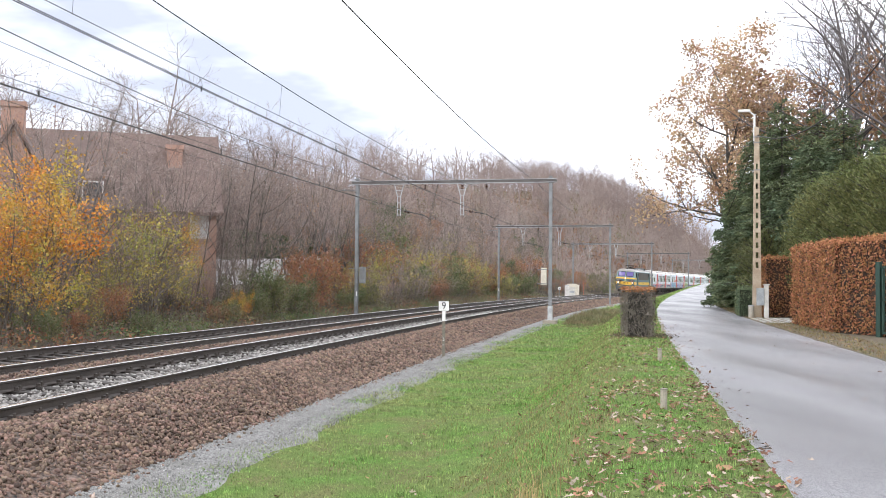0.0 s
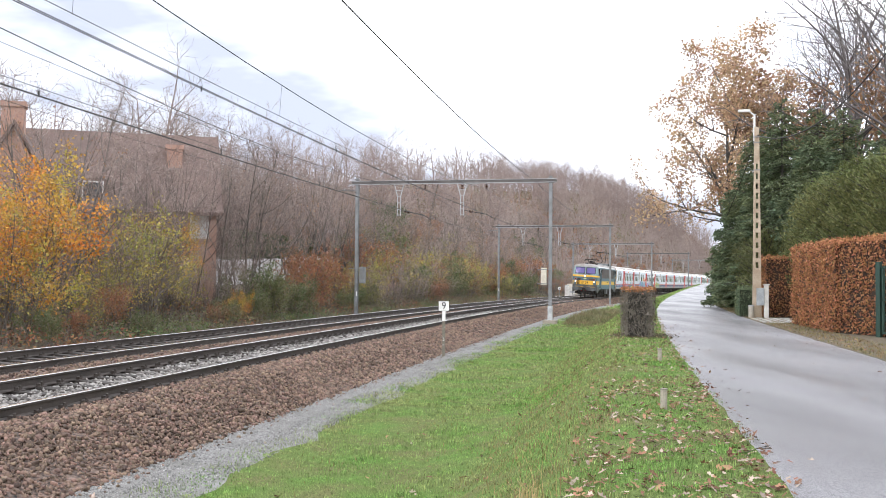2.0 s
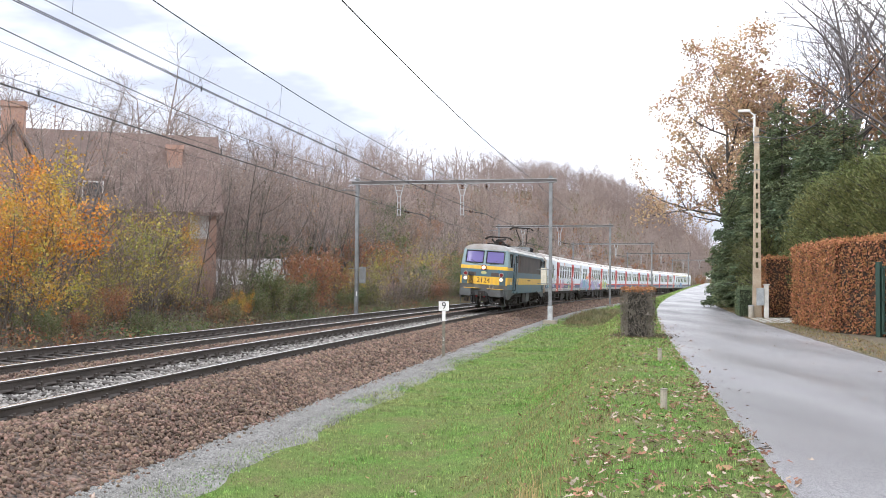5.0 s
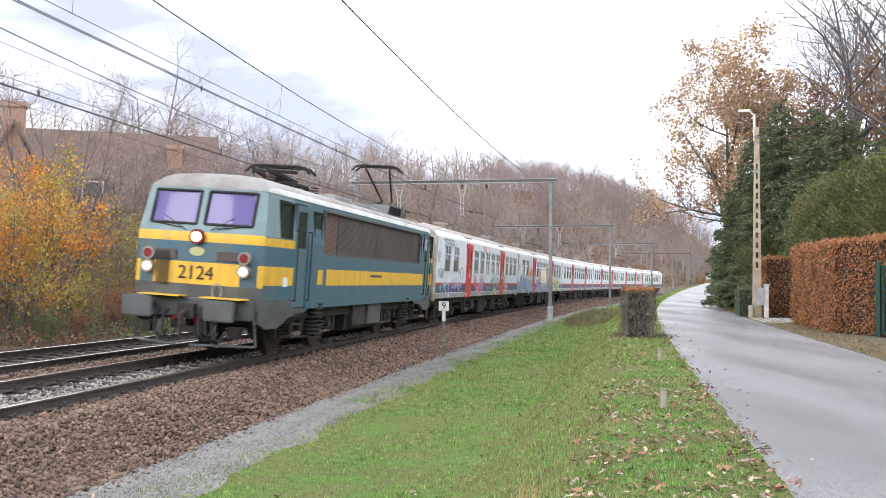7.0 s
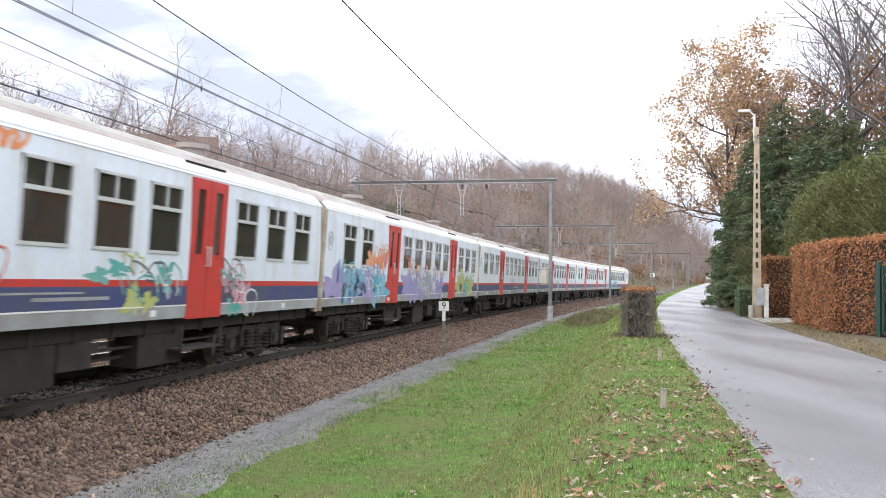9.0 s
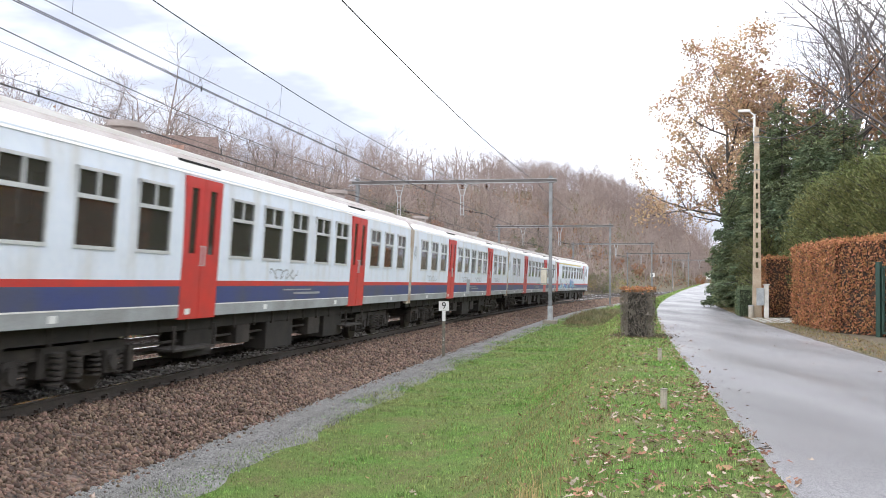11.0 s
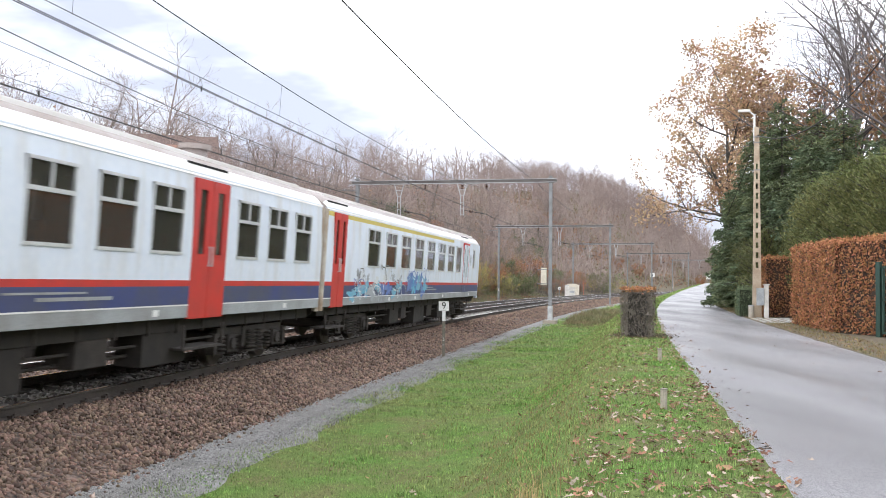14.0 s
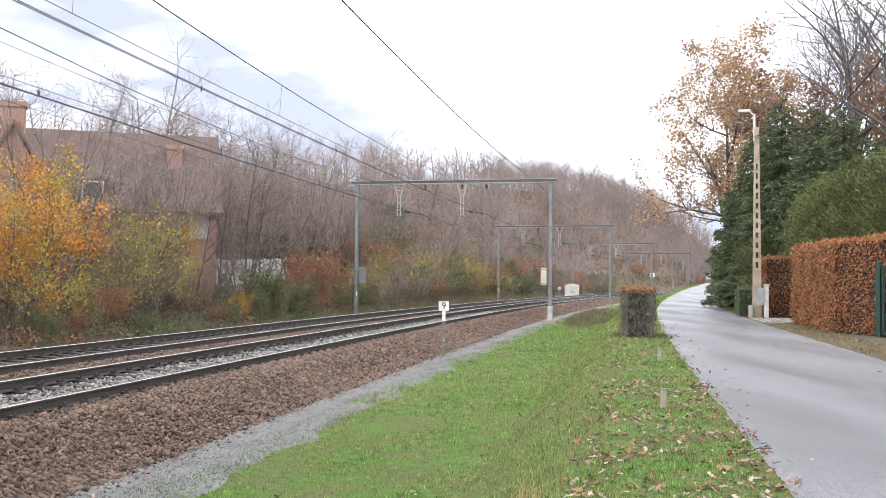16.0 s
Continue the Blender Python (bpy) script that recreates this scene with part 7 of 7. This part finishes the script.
def build_house(label, s, n, turn, w, d, eave, ridge, wall, roof, windows, chimney=None, dormer=None, z=None, drop=0.0):
    """A gabled house: x along its ridge, its front towards -y."""
    g = ground_z(s, n) if z is None else z
    g -= drop
    h = thing("house", label, "house", Matrix.Translation(tp(s, n, g)) @ pose(0, 0, 0, 0, 0, turn_at(s) + turn), "houses on the bank")
    t = .3
    holes = [(x - a / 2, x + a / 2, z0, z0 + b) for x, z0, a, b in windows]
    xs = lattice([-w / 2, w / 2], *[q for o in holes for q in o[:2]])
    zs = lattice([-1.0, eave], *[q for o in holes for q in o[2:]])
    side_wall(h, xs, zs, holes, lambda x, z: 0, [wall], -1, "wall", lambda z: d / 2, t)
    part("wall", boxes(((-w / 2, d / 2 - t, -1), (w / 2, d / 2, eave))), wall, h)
    for e in (-1, 1):
        bm = bmesh.new()
        prism(bm, [(-d / 2 + t, -1), (d / 2 - t, -1), (d / 2 - t, eave), (0, ridge - .15), (-d / 2 + t, eave)], e * (w / 2 - t), e * w / 2, lambda u, v, q: (q, u, v))
        part("gable_wall", bm, wall, h)
    bm = bmesh.new()
    o = .45
    k = (ridge - eave) / (d / 2)
    prism(bm, [(-d / 2 - o, eave - o * k), (0, ridge), (d / 2 + o, eave - o * k), (d / 2 + o, eave - o * k + .2), (0, ridge + .22), (-d / 2 - o, eave - o * k + .2)], -w / 2 - .3, w / 2 + .3, lambda u, v, q: (q, u, v))
    part("roof", bm, roof, h, "pitched tiled roof")
    for x, z0, a, b in windows:
        wf = part("window", ring_bm(x - a / 2, x + a / 2, z0, z0 + b, -d / 2 + .08, -d / 2 + .16, .07), M_WHITE, h, "white-framed window")
        part("pane", boxes(((x - a / 2 + .05, -d / 2 + .11, z0 + .05), (x + a / 2 - .05, -d / 2 + .125, z0 + b - .05))), M_WPANE, wf)
        part("mullion", boxes(((x - .03, -d / 2 + .085, z0 + .07), (x + .03, -d / 2 + .155, z0 + b - .07))), M_WHITE, wf)
    if chimney:
        cx, cy, ch = chimney
        part("chimney", boxes(((cx - .42, cy - .5, eave), (cx + .42, cy + .5, ch)), ((cx - .5, cy - .58, ch - .25), (cx + .5, cy + .58, ch))), M_BRICK, h, "brick chimney stack")
    if dormer:
        dx, dz = dormer
        dm = part("dormer", boxes(((dx - .7, -d / 2 + .2, dz - 1.3), (dx + .7, -d / 2 + 2.2, dz))), M_TILE, h, "flat-topped dormer")
        part("window", ring_bm(dx - .55, dx + .55, dz - 1.15, dz - .15, -d / 2 + .12, -d / 2 + .19, .08), M_WHITE, dm)
        part("pane", boxes(((dx - .5, -d / 2 + .15, dz - 1.1), (dx + .5, -d / 2 + .165, dz - .2))), M_WPANE, dm)
    return h


# big brown-roofed house: its ridge runs along the line
h0 = build_house("brick house with a steep brown tiled roof and dormer", 32.5, 20.0, 29, 10.6, 8.0, 4.3, 8.5, M_BRICK, M_TILE, [(-3.4, 1.2, 1.4, 1.5), (1.2, 1.2, 1.2, 1.5), (4.4, 2.6, 1.0, 1.3)], (3.1, -1.5, 7.9), (-1.1, 5.7), z=1.3)
# flat white panel outside the pane, so that this window reads white
part("blind", boxes(((3.97, -3.93, 2.67), (4.83, -3.915, 3.83))), M_RENDERW, h0, "white panel in front of the window pane")
build_house("brick gable house with a tall chimney", 25.3, 21.0, 119, 6.0, 5.4, 3.0, 7.6, M_BRICK, M_TILE, [], (-2.5, 0.1, 8.7), z=1.3)
build_house("orange-brick house with pale flat-pitched roofs", 84.0, 31.0, 90, 8.0, 6.0, 2.6, 3.6, M_BRICK, M_SLATE, [(-2.0, 1.4, 1.6, 1.3), (2.0, 1.4, 1.8, 1.3)], (3.0, 0.5, 4.6), drop=0.5)
# white garden wall with bays
gw = thing("garden_wall", "white rendered garden wall behind the bank's trees", "wall", kind="structure")
for i in range(10):
    s0 = 40.0 + i * 3.0
    a, L = facing(s0, 18.5 + .25 * i, s0 + 2.9, 18.5 + .25 * (i + 1), ground_z(s0 + 1.5, 18.6 + .25 * i))
    q = part("wall_panel", boxes(((-.12, 0, -.5), (.12, L, 1.68))), M_GWALL, gw)
    q.matrix_world = a
    q = part("pillar", boxes(((-.2, -.2, -.5), (.2, .2, 1.72))), M_GWALL, gw)
    q.matrix_world = a
# dark evergreen hedge that rises behind the garden wall
m, L = facing(44.0, 20.0, 70.0, 22.2, ground_z(57, 21))
build_hedge("evergreen_hedge", "dark evergreen hedge behind the white garden wall", m, 1.0, L, 3.3, M_L_IVY, 14, per=60, size=.2, core=M_GREENCORE)

# ---- ground cover: grass, leaves, ballast ----
rng = np.random.default_rng(77)
TPX, TPY, TPH = AX, AY, TH


def many(s, n, z):
    """Places for arrays of s, n and height."""
    th = np.interp(s, S_AX, TPH)
    return np.column_stack([np.interp(s, S_AX, TPX) - np.cos(th) * n, np.interp(s, S_AX, TPY) + np.sin(th) * n, z - 0.002 * s])


def heights(s, n):
    return np.interp(n, PN, PZ)


def spread(count, s0, s1, n0, n1, fall=1.0):
    """Places that thin out with distance along the line."""
    u = rng.random(count)
    return s0 + (s1 - s0) * u ** fall, n0 + (n1 - n0) * rng.random(count)


def blades(s, n, h, w, lean=0.55):
    """Grass blades, each a bent pair of triangles."""
    k = len(s)
    p = many(s, n, heights(s, n) - 0.01)
    a = rng.uniform(0, 2 * math.pi, k)
    hh = (h * (0.5 + rng.random(k)))[:, None]
    d = np.column_stack([np.cos(a), np.sin(a), np.zeros(k)])
    sd = np.column_stack([-np.sin(a), np.cos(a), np.zeros(k)]) * (w * .5)[:, None]
    up = np.array([[0, 0, 1.0]])
    mid = p + up * hh * .6 + d * hh * lean * .35 * rng.random((k, 1))
    tip = p + up * hh * (.9) + d * hh * lean * (.4 + rng.random((k, 1)))
    v = np.stack([p - sd, p + sd, mid + sd * .7, tip, mid - sd * .7], axis=1).reshape(-1, 3)
    b = (np.arange(k) * 5)[:, None]
    f = np.concatenate([b + np.array([[0, 1, 2, 4]]), b + np.array([[4, 2, 3, 3]])])
    return v, np.concatenate([b + 0, b + 1, b + 2, b + 4], axis=1), np.concatenate([b + 4, b + 2, b + 3], axis=1)


def tri_mesh(name, v, quads, tris, mats):
    f = np.concatenate([quads[:, [0, 1, 2]], quads[:, [0, 2, 3]], tris])
    return np_mesh(name, v, f, mats)


# nearer than 15 m short and dense, further off fewer, broader tufts
gs, gn, gh, gw = [], [], [], []
for cnt, s0, s1, h, w in ((150000, -15, 2, .04, .006), (70000, 0, 18, .05, .011), (30000, 16, 50, .07, .02), (9000, 45, 100, .1, .05)):
    s, n = spread(cnt, s0, s1, -10.12, -3.3, 1.15)
    patch = np.sin(s * 1.3 + n * 2.1) * np.sin(s * .47 - n * 1.7)
    edge = -3.8 + .17 * np.sin(s * .61 + .8) + .12 * np.sin(s * 1.9 + np.sin(s)) + .08 * np.sin(s * 5.3)
    verge = -9.98 + .05 * np.sin(s * 1.7) + .04 * np.sin(s * 6.1)
    keep = (n < edge + .22 * rng.normal(size=cnt)) & (n > verge - .03 * np.abs(rng.normal(size=cnt)))
    keep &= rng.random(cnt) < .72 + .28 * np.sin(s * 3.1 + n * 4.3) * np.sin(s * 1.7 - n * 5.9)
    gs.append(s[keep]), gn.append(n[keep]), gh.append((h * (1 + .35 * patch))[keep]), gw.append(np.full(keep.sum(), w))
s, n = spread(14000, -14, 45, -4.3, -3.0, 1.0)          # weeds creeping over the path
c = np.sin(s * 2.3 + 1.2 * np.sin(s * .9)) * .5 + np.sin(s * .71) * .5 > (n + 3.85) * 1.9
gs.append(s[c]), gn.append(n[c]), gh.append(np.full(c.sum(), .035)), gw.append(np.full(c.sum(), .01))
s, n = spread(6000, 60, 150, -9.9, -6.8, 1.0)
gs.append(s), gn.append(n), gh.append(np.full(len(s), .12)), gw.append(np.full(len(s), .06))
gs, gn, gh, gw = (np.concatenate(q) for q in (gs, gn, gh, gw))
far_up = np.where((gn < -8) & (gs > 55), np.maximum(0, gs - 55) ** 1.6 * .0011 * np.minimum(1, (-8 - gn) / 1.5), 0)
v, q, t = blades(gs, gn, gh, gw)
v = v + np.repeat(np.column_stack([np.zeros((len(gs), 2)), far_up]), 5, axis=0)
tagged(new("grass", tri_mesh("grass", v, q, t, [M_BLADE])), "short green grass on the verge and bank", "grass", kind="stuff")
# dry brownish grass on the slope
s, n = spread(13000, -14, 40, -8.7, -6.9, 1.2)
s2, n2 = spread(14000, -14, 40, -9.9, -4.2, 1.2)
c = np.sin(s2 * 1.9 + n2 * 1.3) + np.sin(s2 * .8 - n2 * 2.7) + rng.normal(size=len(s2)) * .5 > 1.0
s, n = np.concatenate([s, s2[c]]), np.concatenate([n, n2[c]])
v, q, t = blades(s, n, np.full(len(s), .06), np.full(len(s), .009), .8)
tagged(new("dry_grass", tri_mesh("dry_grass", v, q, t, [M_DRYGRASS])), "dull dry grass on the slope", "grass", kind="stuff")
s0 = rng.normal(-11.55, .11, 130)
n0 = rng.normal(-8.05, .10, 130)
v, q, t = blades(s0, n0, np.full(130, .25), np.full(130, .006), .6)
tagged(new("straw_tuft", tri_mesh("straw_tuft", v, q, t, [M_STRAW])), "tuft of pale dry straw in the grass", "grass", kind="stuff")
# tall rough grass and weeds beyond the first portal
s, n = spread(9000, 36, 62, -7.6, -4.6, 1.0)
v, q, t = blades(s, n, np.full(len(s), .45) * np.clip((n + 7.8) / 1.2, .2, 1) * np.clip((s - 36) / 9, .1, 1), np.full(len(s), .025), .7)
tagged(new("rough_grass", tri_mesh("rough_grass", v, q, t, [M_ROUGH])), "tall rough grey-green weeds below the lane", "weeds", kind="stuff")
s, n = spread(7000, 2, 60, -15.4, -14.1, 1.2)
v, q, t = blades(s, n, np.full(len(s), .05), np.full(len(s), .02), .9)
tagged(new("trodden_grass", tri_mesh("trodden_grass", v, q, t, [M_DRYGRASS])), "thin trodden grass at the far edge of the lane", "grass", kind="stuff")
# brambles and dead leaves heaped along the foot of the far bank
k = 46000
s, n = spread(k, -4, 120, 7.9, 15.5, 1.25)
heap = np.clip((n - 7.6) / 2.2, .06, 1) * (0.35 + .45 * np.abs(np.sin(s * .55 + n * .7) * np.sin(s * .21 - n * .4)) + .25 * np.abs(np.sin(s * 1.9)))
p = many(s, n, heights(s, n) + heap * rng.random(k) ** .6)
tint = .6 + np.sin(s * .37 + 1.0) + .8 * np.sin(n * 1.1 + s * .13) + rng.normal(size=k) * .9
for nm, lb, lo, hi, m_ in (("brambles", "low olive-green brambles on the far bank", .55, 9, M_L_OLIVE), ("withered_undergrowth", "withered brown undergrowth on the far bank", -1.0, .55, M_L_LITTER), ("rusty_undergrowth", "rust-coloured dead leaves on the far bank", -9, -1.0, M_L_RUST)):
    q = (tint > lo) & (tint <= hi)
    v, f = leaves(p[q], .12, rng, flat=.2)
    tagged(new(nm, np_mesh(nm, v, f, [m_])), lb, "undergrowth", kind="stuff")
# nettles in patches along the foot of the bank
k = 15000
s, n = spread(k, -4, 70, 7.7, 10.2, 1.1)
patch = np.sin(s * .42 + .6) + .6 * np.sin(s * 1.13 + n) > .35
s, n = s[patch], n[patch]
p = many(s, n, heights(s, n) + rng.random(len(s)) * .45 * np.clip((n - 7.5), .15, 1))
v, f = leaves(p, .1, rng, flat=.4)
tagged(new("nettles", np_mesh("nettles", v, f, [M_L_NETTLE])), "low green nettles beside the ballast", "undergrowth", kind="stuff")
# leafy scrub over the hillside
k = 60000
s, n = 55 + 480 * rng.random(k) ** 1.3, 15 + 70 * rng.random(k)
hill = np.array([ground_z(a, b) for a, b in zip(s, n)])
p = many(s, n, hill + 2.2 * rng.random(k) ** 1.5 * (.4 + np.abs(np.sin(s * .31 + n * .2))))
tint = np.sin(s * .11 + n * .13) + .8 * np.sin(n * .31 - s * .07) + rng.normal(size=k) * .8
for nm, lb, lo, hi, m_ in (("olive_scrub", "olive-green scrub on the wooded hillside", 1.0, 9, M_L_OLIVE), ("brown_scrub", "withered brown scrub on the wooded hillside", -1.3, 1.0, M_L_LITTER), ("rust_scrub", "rust-coloured scrub on the wooded hillside", -9, -1.3, M_L_RUST)):
    q = (tint > lo) & (tint <= hi)
    v, f = leaves(p[q], .5, rng, flat=.2)
    tagged(new(nm, np_mesh(nm, v, f, [m_])), lb, "undergrowth", kind="stuff")
k = 5000
s, n = spread(k, -4, 90, 8.4, 15.0, 1.2)
z = heights(s, n)
p = many(s, n, z)
d = np.column_stack([rng.normal(0, .35, k), rng.normal(0, .35, k), rng.uniform(.3, 1.5, k) * np.clip((n - 7.8) / 2.5, .1, 1)])
v, f = ribbons(np.column_stack([p, p + d, np.full(k, .008), np.full(k, .003)]), rng)
tagged(new("dead_stems", np_mesh("dead_stems", v, f, [M_BARK])), "thin dead stems on the far bank", "undergrowth", kind="stuff")


def oak_leaves(s, n, size, lift=.012, extra=0.0):
    """Curled, lobed fallen leaves lying on the ground."""
    k = len(s)
    p = many(s, n, heights(s, n) + lift + extra)
    a = rng.uniform(0, 2 * math.pi, k)
    tilt = rng.normal(0, .3, (k, 2))
    L = (size * (.55 + .8 * rng.random(k)))[:, None]
    x = np.column_stack([np.cos(a), np.sin(a), tilt[:, 0]])
    y = np.column_stack([-np.sin(a), np.cos(a), tilt[:, 1]])
    up = np.array([[0, 0, 1.0]])
    outline = [(-.6, 0, .0), (-.3, -.26, .12), (-.05, -.14, .04), (.15, -.34, .2), (.32, -.16, .08), (.6, 0, .16), (.32, .16, .08), (.15, .34, .2), (-.05, .14, .04), (-.3, .26, .12)]
    ring = [p + x * L * u + y * L * w + up * L * q * rng.uniform(.2, 1.4, (k, 1)) for u, w, q in outline]
    v = np.stack([p] + ring, axis=1).reshape(-1, 3)
    b = (np.arange(k) * 11)[:, None]
    m = len(outline)
    f = np.concatenate([b + np.array([[0, 1 + i, 1 + (i + 1) % m]]) for i in range(m)])
    return v, f


ls, ln = [], []
for cnt, s0, s1, n0, n1 in ((1500, -14, -3, -9.95, -8.3), (1300, -12, 12, -9.95, -8.3), (1100, 0, 34, -9.9, -8.0), (360, -14, 12, -8.2, -5.0), (700, -14, 30, -10.12, -9.8), (90, -14, 20, -10.6, -10.0), (70, -12, 40, -13.8, -10.3), (220, 5, 40, -15.2, -14.0)):
    s, n = spread(cnt, s0, s1, n0, n1, 1.3)
    ls.append(s), ln.append(n)
ls, ln = np.concatenate(ls), np.concatenate(ln)
drift = np.sin(ls * 2.1 + ln * 3.3) * np.sin(ls * .9 - ln * 2.4 + 1.0) + .5 * np.sin(ls * 5.2 + ln * 1.1)
q = drift - .12 + 1.3 * rng.random(len(ls)) + .35 * np.clip(-ln - 9.0, -1, 1) > 0
ls, ln = ls[q], ln[q]
pale = rng.random(len(ls)) < .27
v, f = oak_leaves(ls[pale], ln[pale], .055, .026)
tagged(new("bleached_leaves", np_mesh("bleached_leaves", v, f, [M_FALLENP])), "pale bleached oak leaves lying on the verge", "fallen leaves", kind="stuff")
ls, ln = ls[~pale], ln[~pale]
v, f = oak_leaves(ls, ln, .058, .02)
tagged(new("fallen_leaves", np_mesh("fallen_leaves", v, f, [M_FALLEN])), "brown and tan fallen oak leaves on the verge", "fallen leaves", kind="stuff")
# brown litter round the foot of the hedge stub
s, n = rng.normal(11.0, .7, 2600), rng.normal(-9.25, .42, 2600)
v, f = oak_leaves(s, n, .04, .03)
tagged(new("leaf_litter", np_mesh("leaf_litter", v, f, [M_L_STUB])), "dark leaf litter round the hedge stub", "leaf litter", kind="stuff")
# a dead twig at the edge of the lane
bm = bmesh.new()
for a, b, r in (((0, 0, .03), (.35, .12, .06), .012), ((.35, .12, .06), (.62, .14, .09), .008), ((.3, .1, .05), (.5, -.06, .06), .007), ((0, 0, .03), (-.2, -.1, .02), .01)):
    rod(bm, a, b, r, n=5)
tw = part("fallen_twig", bm, M_BARKR, None)
tw.matrix_world = at_track(-9.35, -9.93, .125, 30)
tw.scale = (.42, .42, .42)
tagged(tw, "broken dark twig at the edge of the lane", "twig")


def stones(s, n, z, size):
    """Angular ballast stones."""
    k = len(s)
    p = many(s, n, z)
    a = rng.uniform(0, 2 * math.pi, k)
    r = (size * (.6 + .75 * rng.random(k)))[:, None]
    R = rng.normal(size=(k, 3, 3))
    e1 = R[:, 0] / np.linalg.norm(R[:, 0], axis=1, keepdims=True)
    e2 = np.cross(e1, R[:, 1])
    e2 /= np.linalg.norm(e2, axis=1, keepdims=True)
    e3 = np.cross(e1, e2)
    sc = rng.uniform(.2, .88, (k, 3))
    vs = []
    for sx, sy, sz in ((1, 1, 1), (-1, 1, 1), (-1, -1, 1), (1, -1, 1), (1, 1, -1), (-1, 1, -1), (-1, -1, -1), (1, -1, -1)):
        j = rng.uniform(.6, 1.15, (k, 3))
        vs.append(p + e1 * r * sc[:, :1] * sx * j[:, :1] + e2 * r * sc[:, 1:2] * sy * j[:, 1:2] + e3 * r * sc[:, 2:] * sz * j[:, 2:])
    v = np.stack(vs, axis=1).reshape(-1, 3)
    q = np.array([(0, 1, 2, 3), (4, 7, 6, 5), (0, 4, 5, 1), (1, 5, 6, 2), (2, 6, 7, 3), (3, 7, 4, 0)])
    f = ((np.arange(k) * 8)[:, None, None] + q[None]).reshape(-1, 4)
    return v, f


vf = []
for cnt, s0, s1, r in ((17000, -14, 3, .037), (12000, 1, 22, .045), (6000, 20, 60, .058), (7000, 55, 150, .085)):
    s, n = spread(cnt, s0, s1, -2.95, -0.86, 1.25)
    n = np.where(n < -2.75, n + .25 * rng.random(cnt), n)
    vf.append(stones(s, n, heights(s, n) + .008 * rng.normal(size=cnt) + .01, r))
for cnt, s0, s1, n0, n1 in ((9000, -8, 45, 1.2, 2.8), (5000, -6, 60, 3.15, 4.45)):
    s, n = spread(cnt, s0, s1, n0, n1, 1.3)
    vf.append(stones(s, n, heights(s, n) + .02 + .01 * rng.normal(size=cnt), .034))
s, n = spread(900, -14, 30, -3.1, -2.7, 1.2)
n = -2.75 - .35 * (n + 2.7) ** 2 / .16 - .02
vf.append(stones(s, n, heights(s, n) + .004, .026))
v, f = join(*vf)
tagged(new("ballast_stones", np_mesh("ballast_stones", v, f, [M_STONE])), "reddish-brown crushed-stone ballast on the shoulder", "ballast", kind="stuff")
vf = []
for cnt, s0, s1, n0, n1, dz in ((13000, -12, 45, -.62, .62, .03), (4500, -6, 60, 5.4, 7.0, .02)):
    s, n = spread(cnt, s0, s1, n0, n1, 1.3)
    vf.append(stones(s, n, heights(s, n) + dz + .012 * rng.normal(size=cnt), .037))
v, f = join(*vf)
tagged(new("pale_ballast_stones", np_mesh("pale_ballast_stones", v, f, [M_STONEG])), "pale grey ballast stones between the rails", "ballast", kind="stuff")
s, n = spread(24000, -14, 26, -4.1, -2.8, 1.5)
v, f = stones(s, n, heights(s, n) + .001, .013)
tagged(new("path_chippings", np_mesh("path_chippings", v, f, [M_CHIPS])), "fine grey stone chippings on the path", "gravel", kind="stuff")
s, n = spread(60, -14, 26, -4.0, -2.9, 1.3)
v, f = stones(s, n, heights(s, n) + .008, .022)
tagged(new("white_pebbles", np_mesh("white_pebbles", v, f, [M_FALLENP])), "scattered pale pebbles on the path", "gravel", kind="stuff")


# ---- what moves ----
def train_s(t):
    """Where the near front corner of the locomotive is, along the track."""
    d = t - 8.0
    return -16.80 - 19.206 * d - 0.031 * d * d


def vehicle_pose(s_mid, b):
    a0, b0 = tp(s_mid - b, -0.02, 0.03), tp(s_mid + b, -0.02, 0.03)
    fwd = (a0 - b0).normalized()
    lane = Vector((0, 0, 1)).cross(fwd).normalized()
    up = (fwd.cross(lane) + lane * CANT).normalized()
    lane = up.cross(fwd)
    m = Matrix((fwd, lane, up)).transposed().to_4x4()
    m.translation = (a0 + b0) / 2
    return m


def motions():
    times = [0.5 * i for i in range(33)]
    walk(loco, [(t, vehicle_pose(train_s(t) - 1.9 + 8.8, 4.75)) for t in times])
    for k, c in enumerate(coaches):
        walk(c, [(t, vehicle_pose(train_s(t) + 16.275 + 24.3 * k + 12.15, 8.5)) for t in times])
    steps = [i / FPS for i in range(481)]
    for w, d, r in WHEELSETS:
        walk(w, [(t, pose(d, 0, r, 0, math.degrees((train_s(0) - train_s(t)) / r) % 360.0, 0)) for t in steps])


motions()
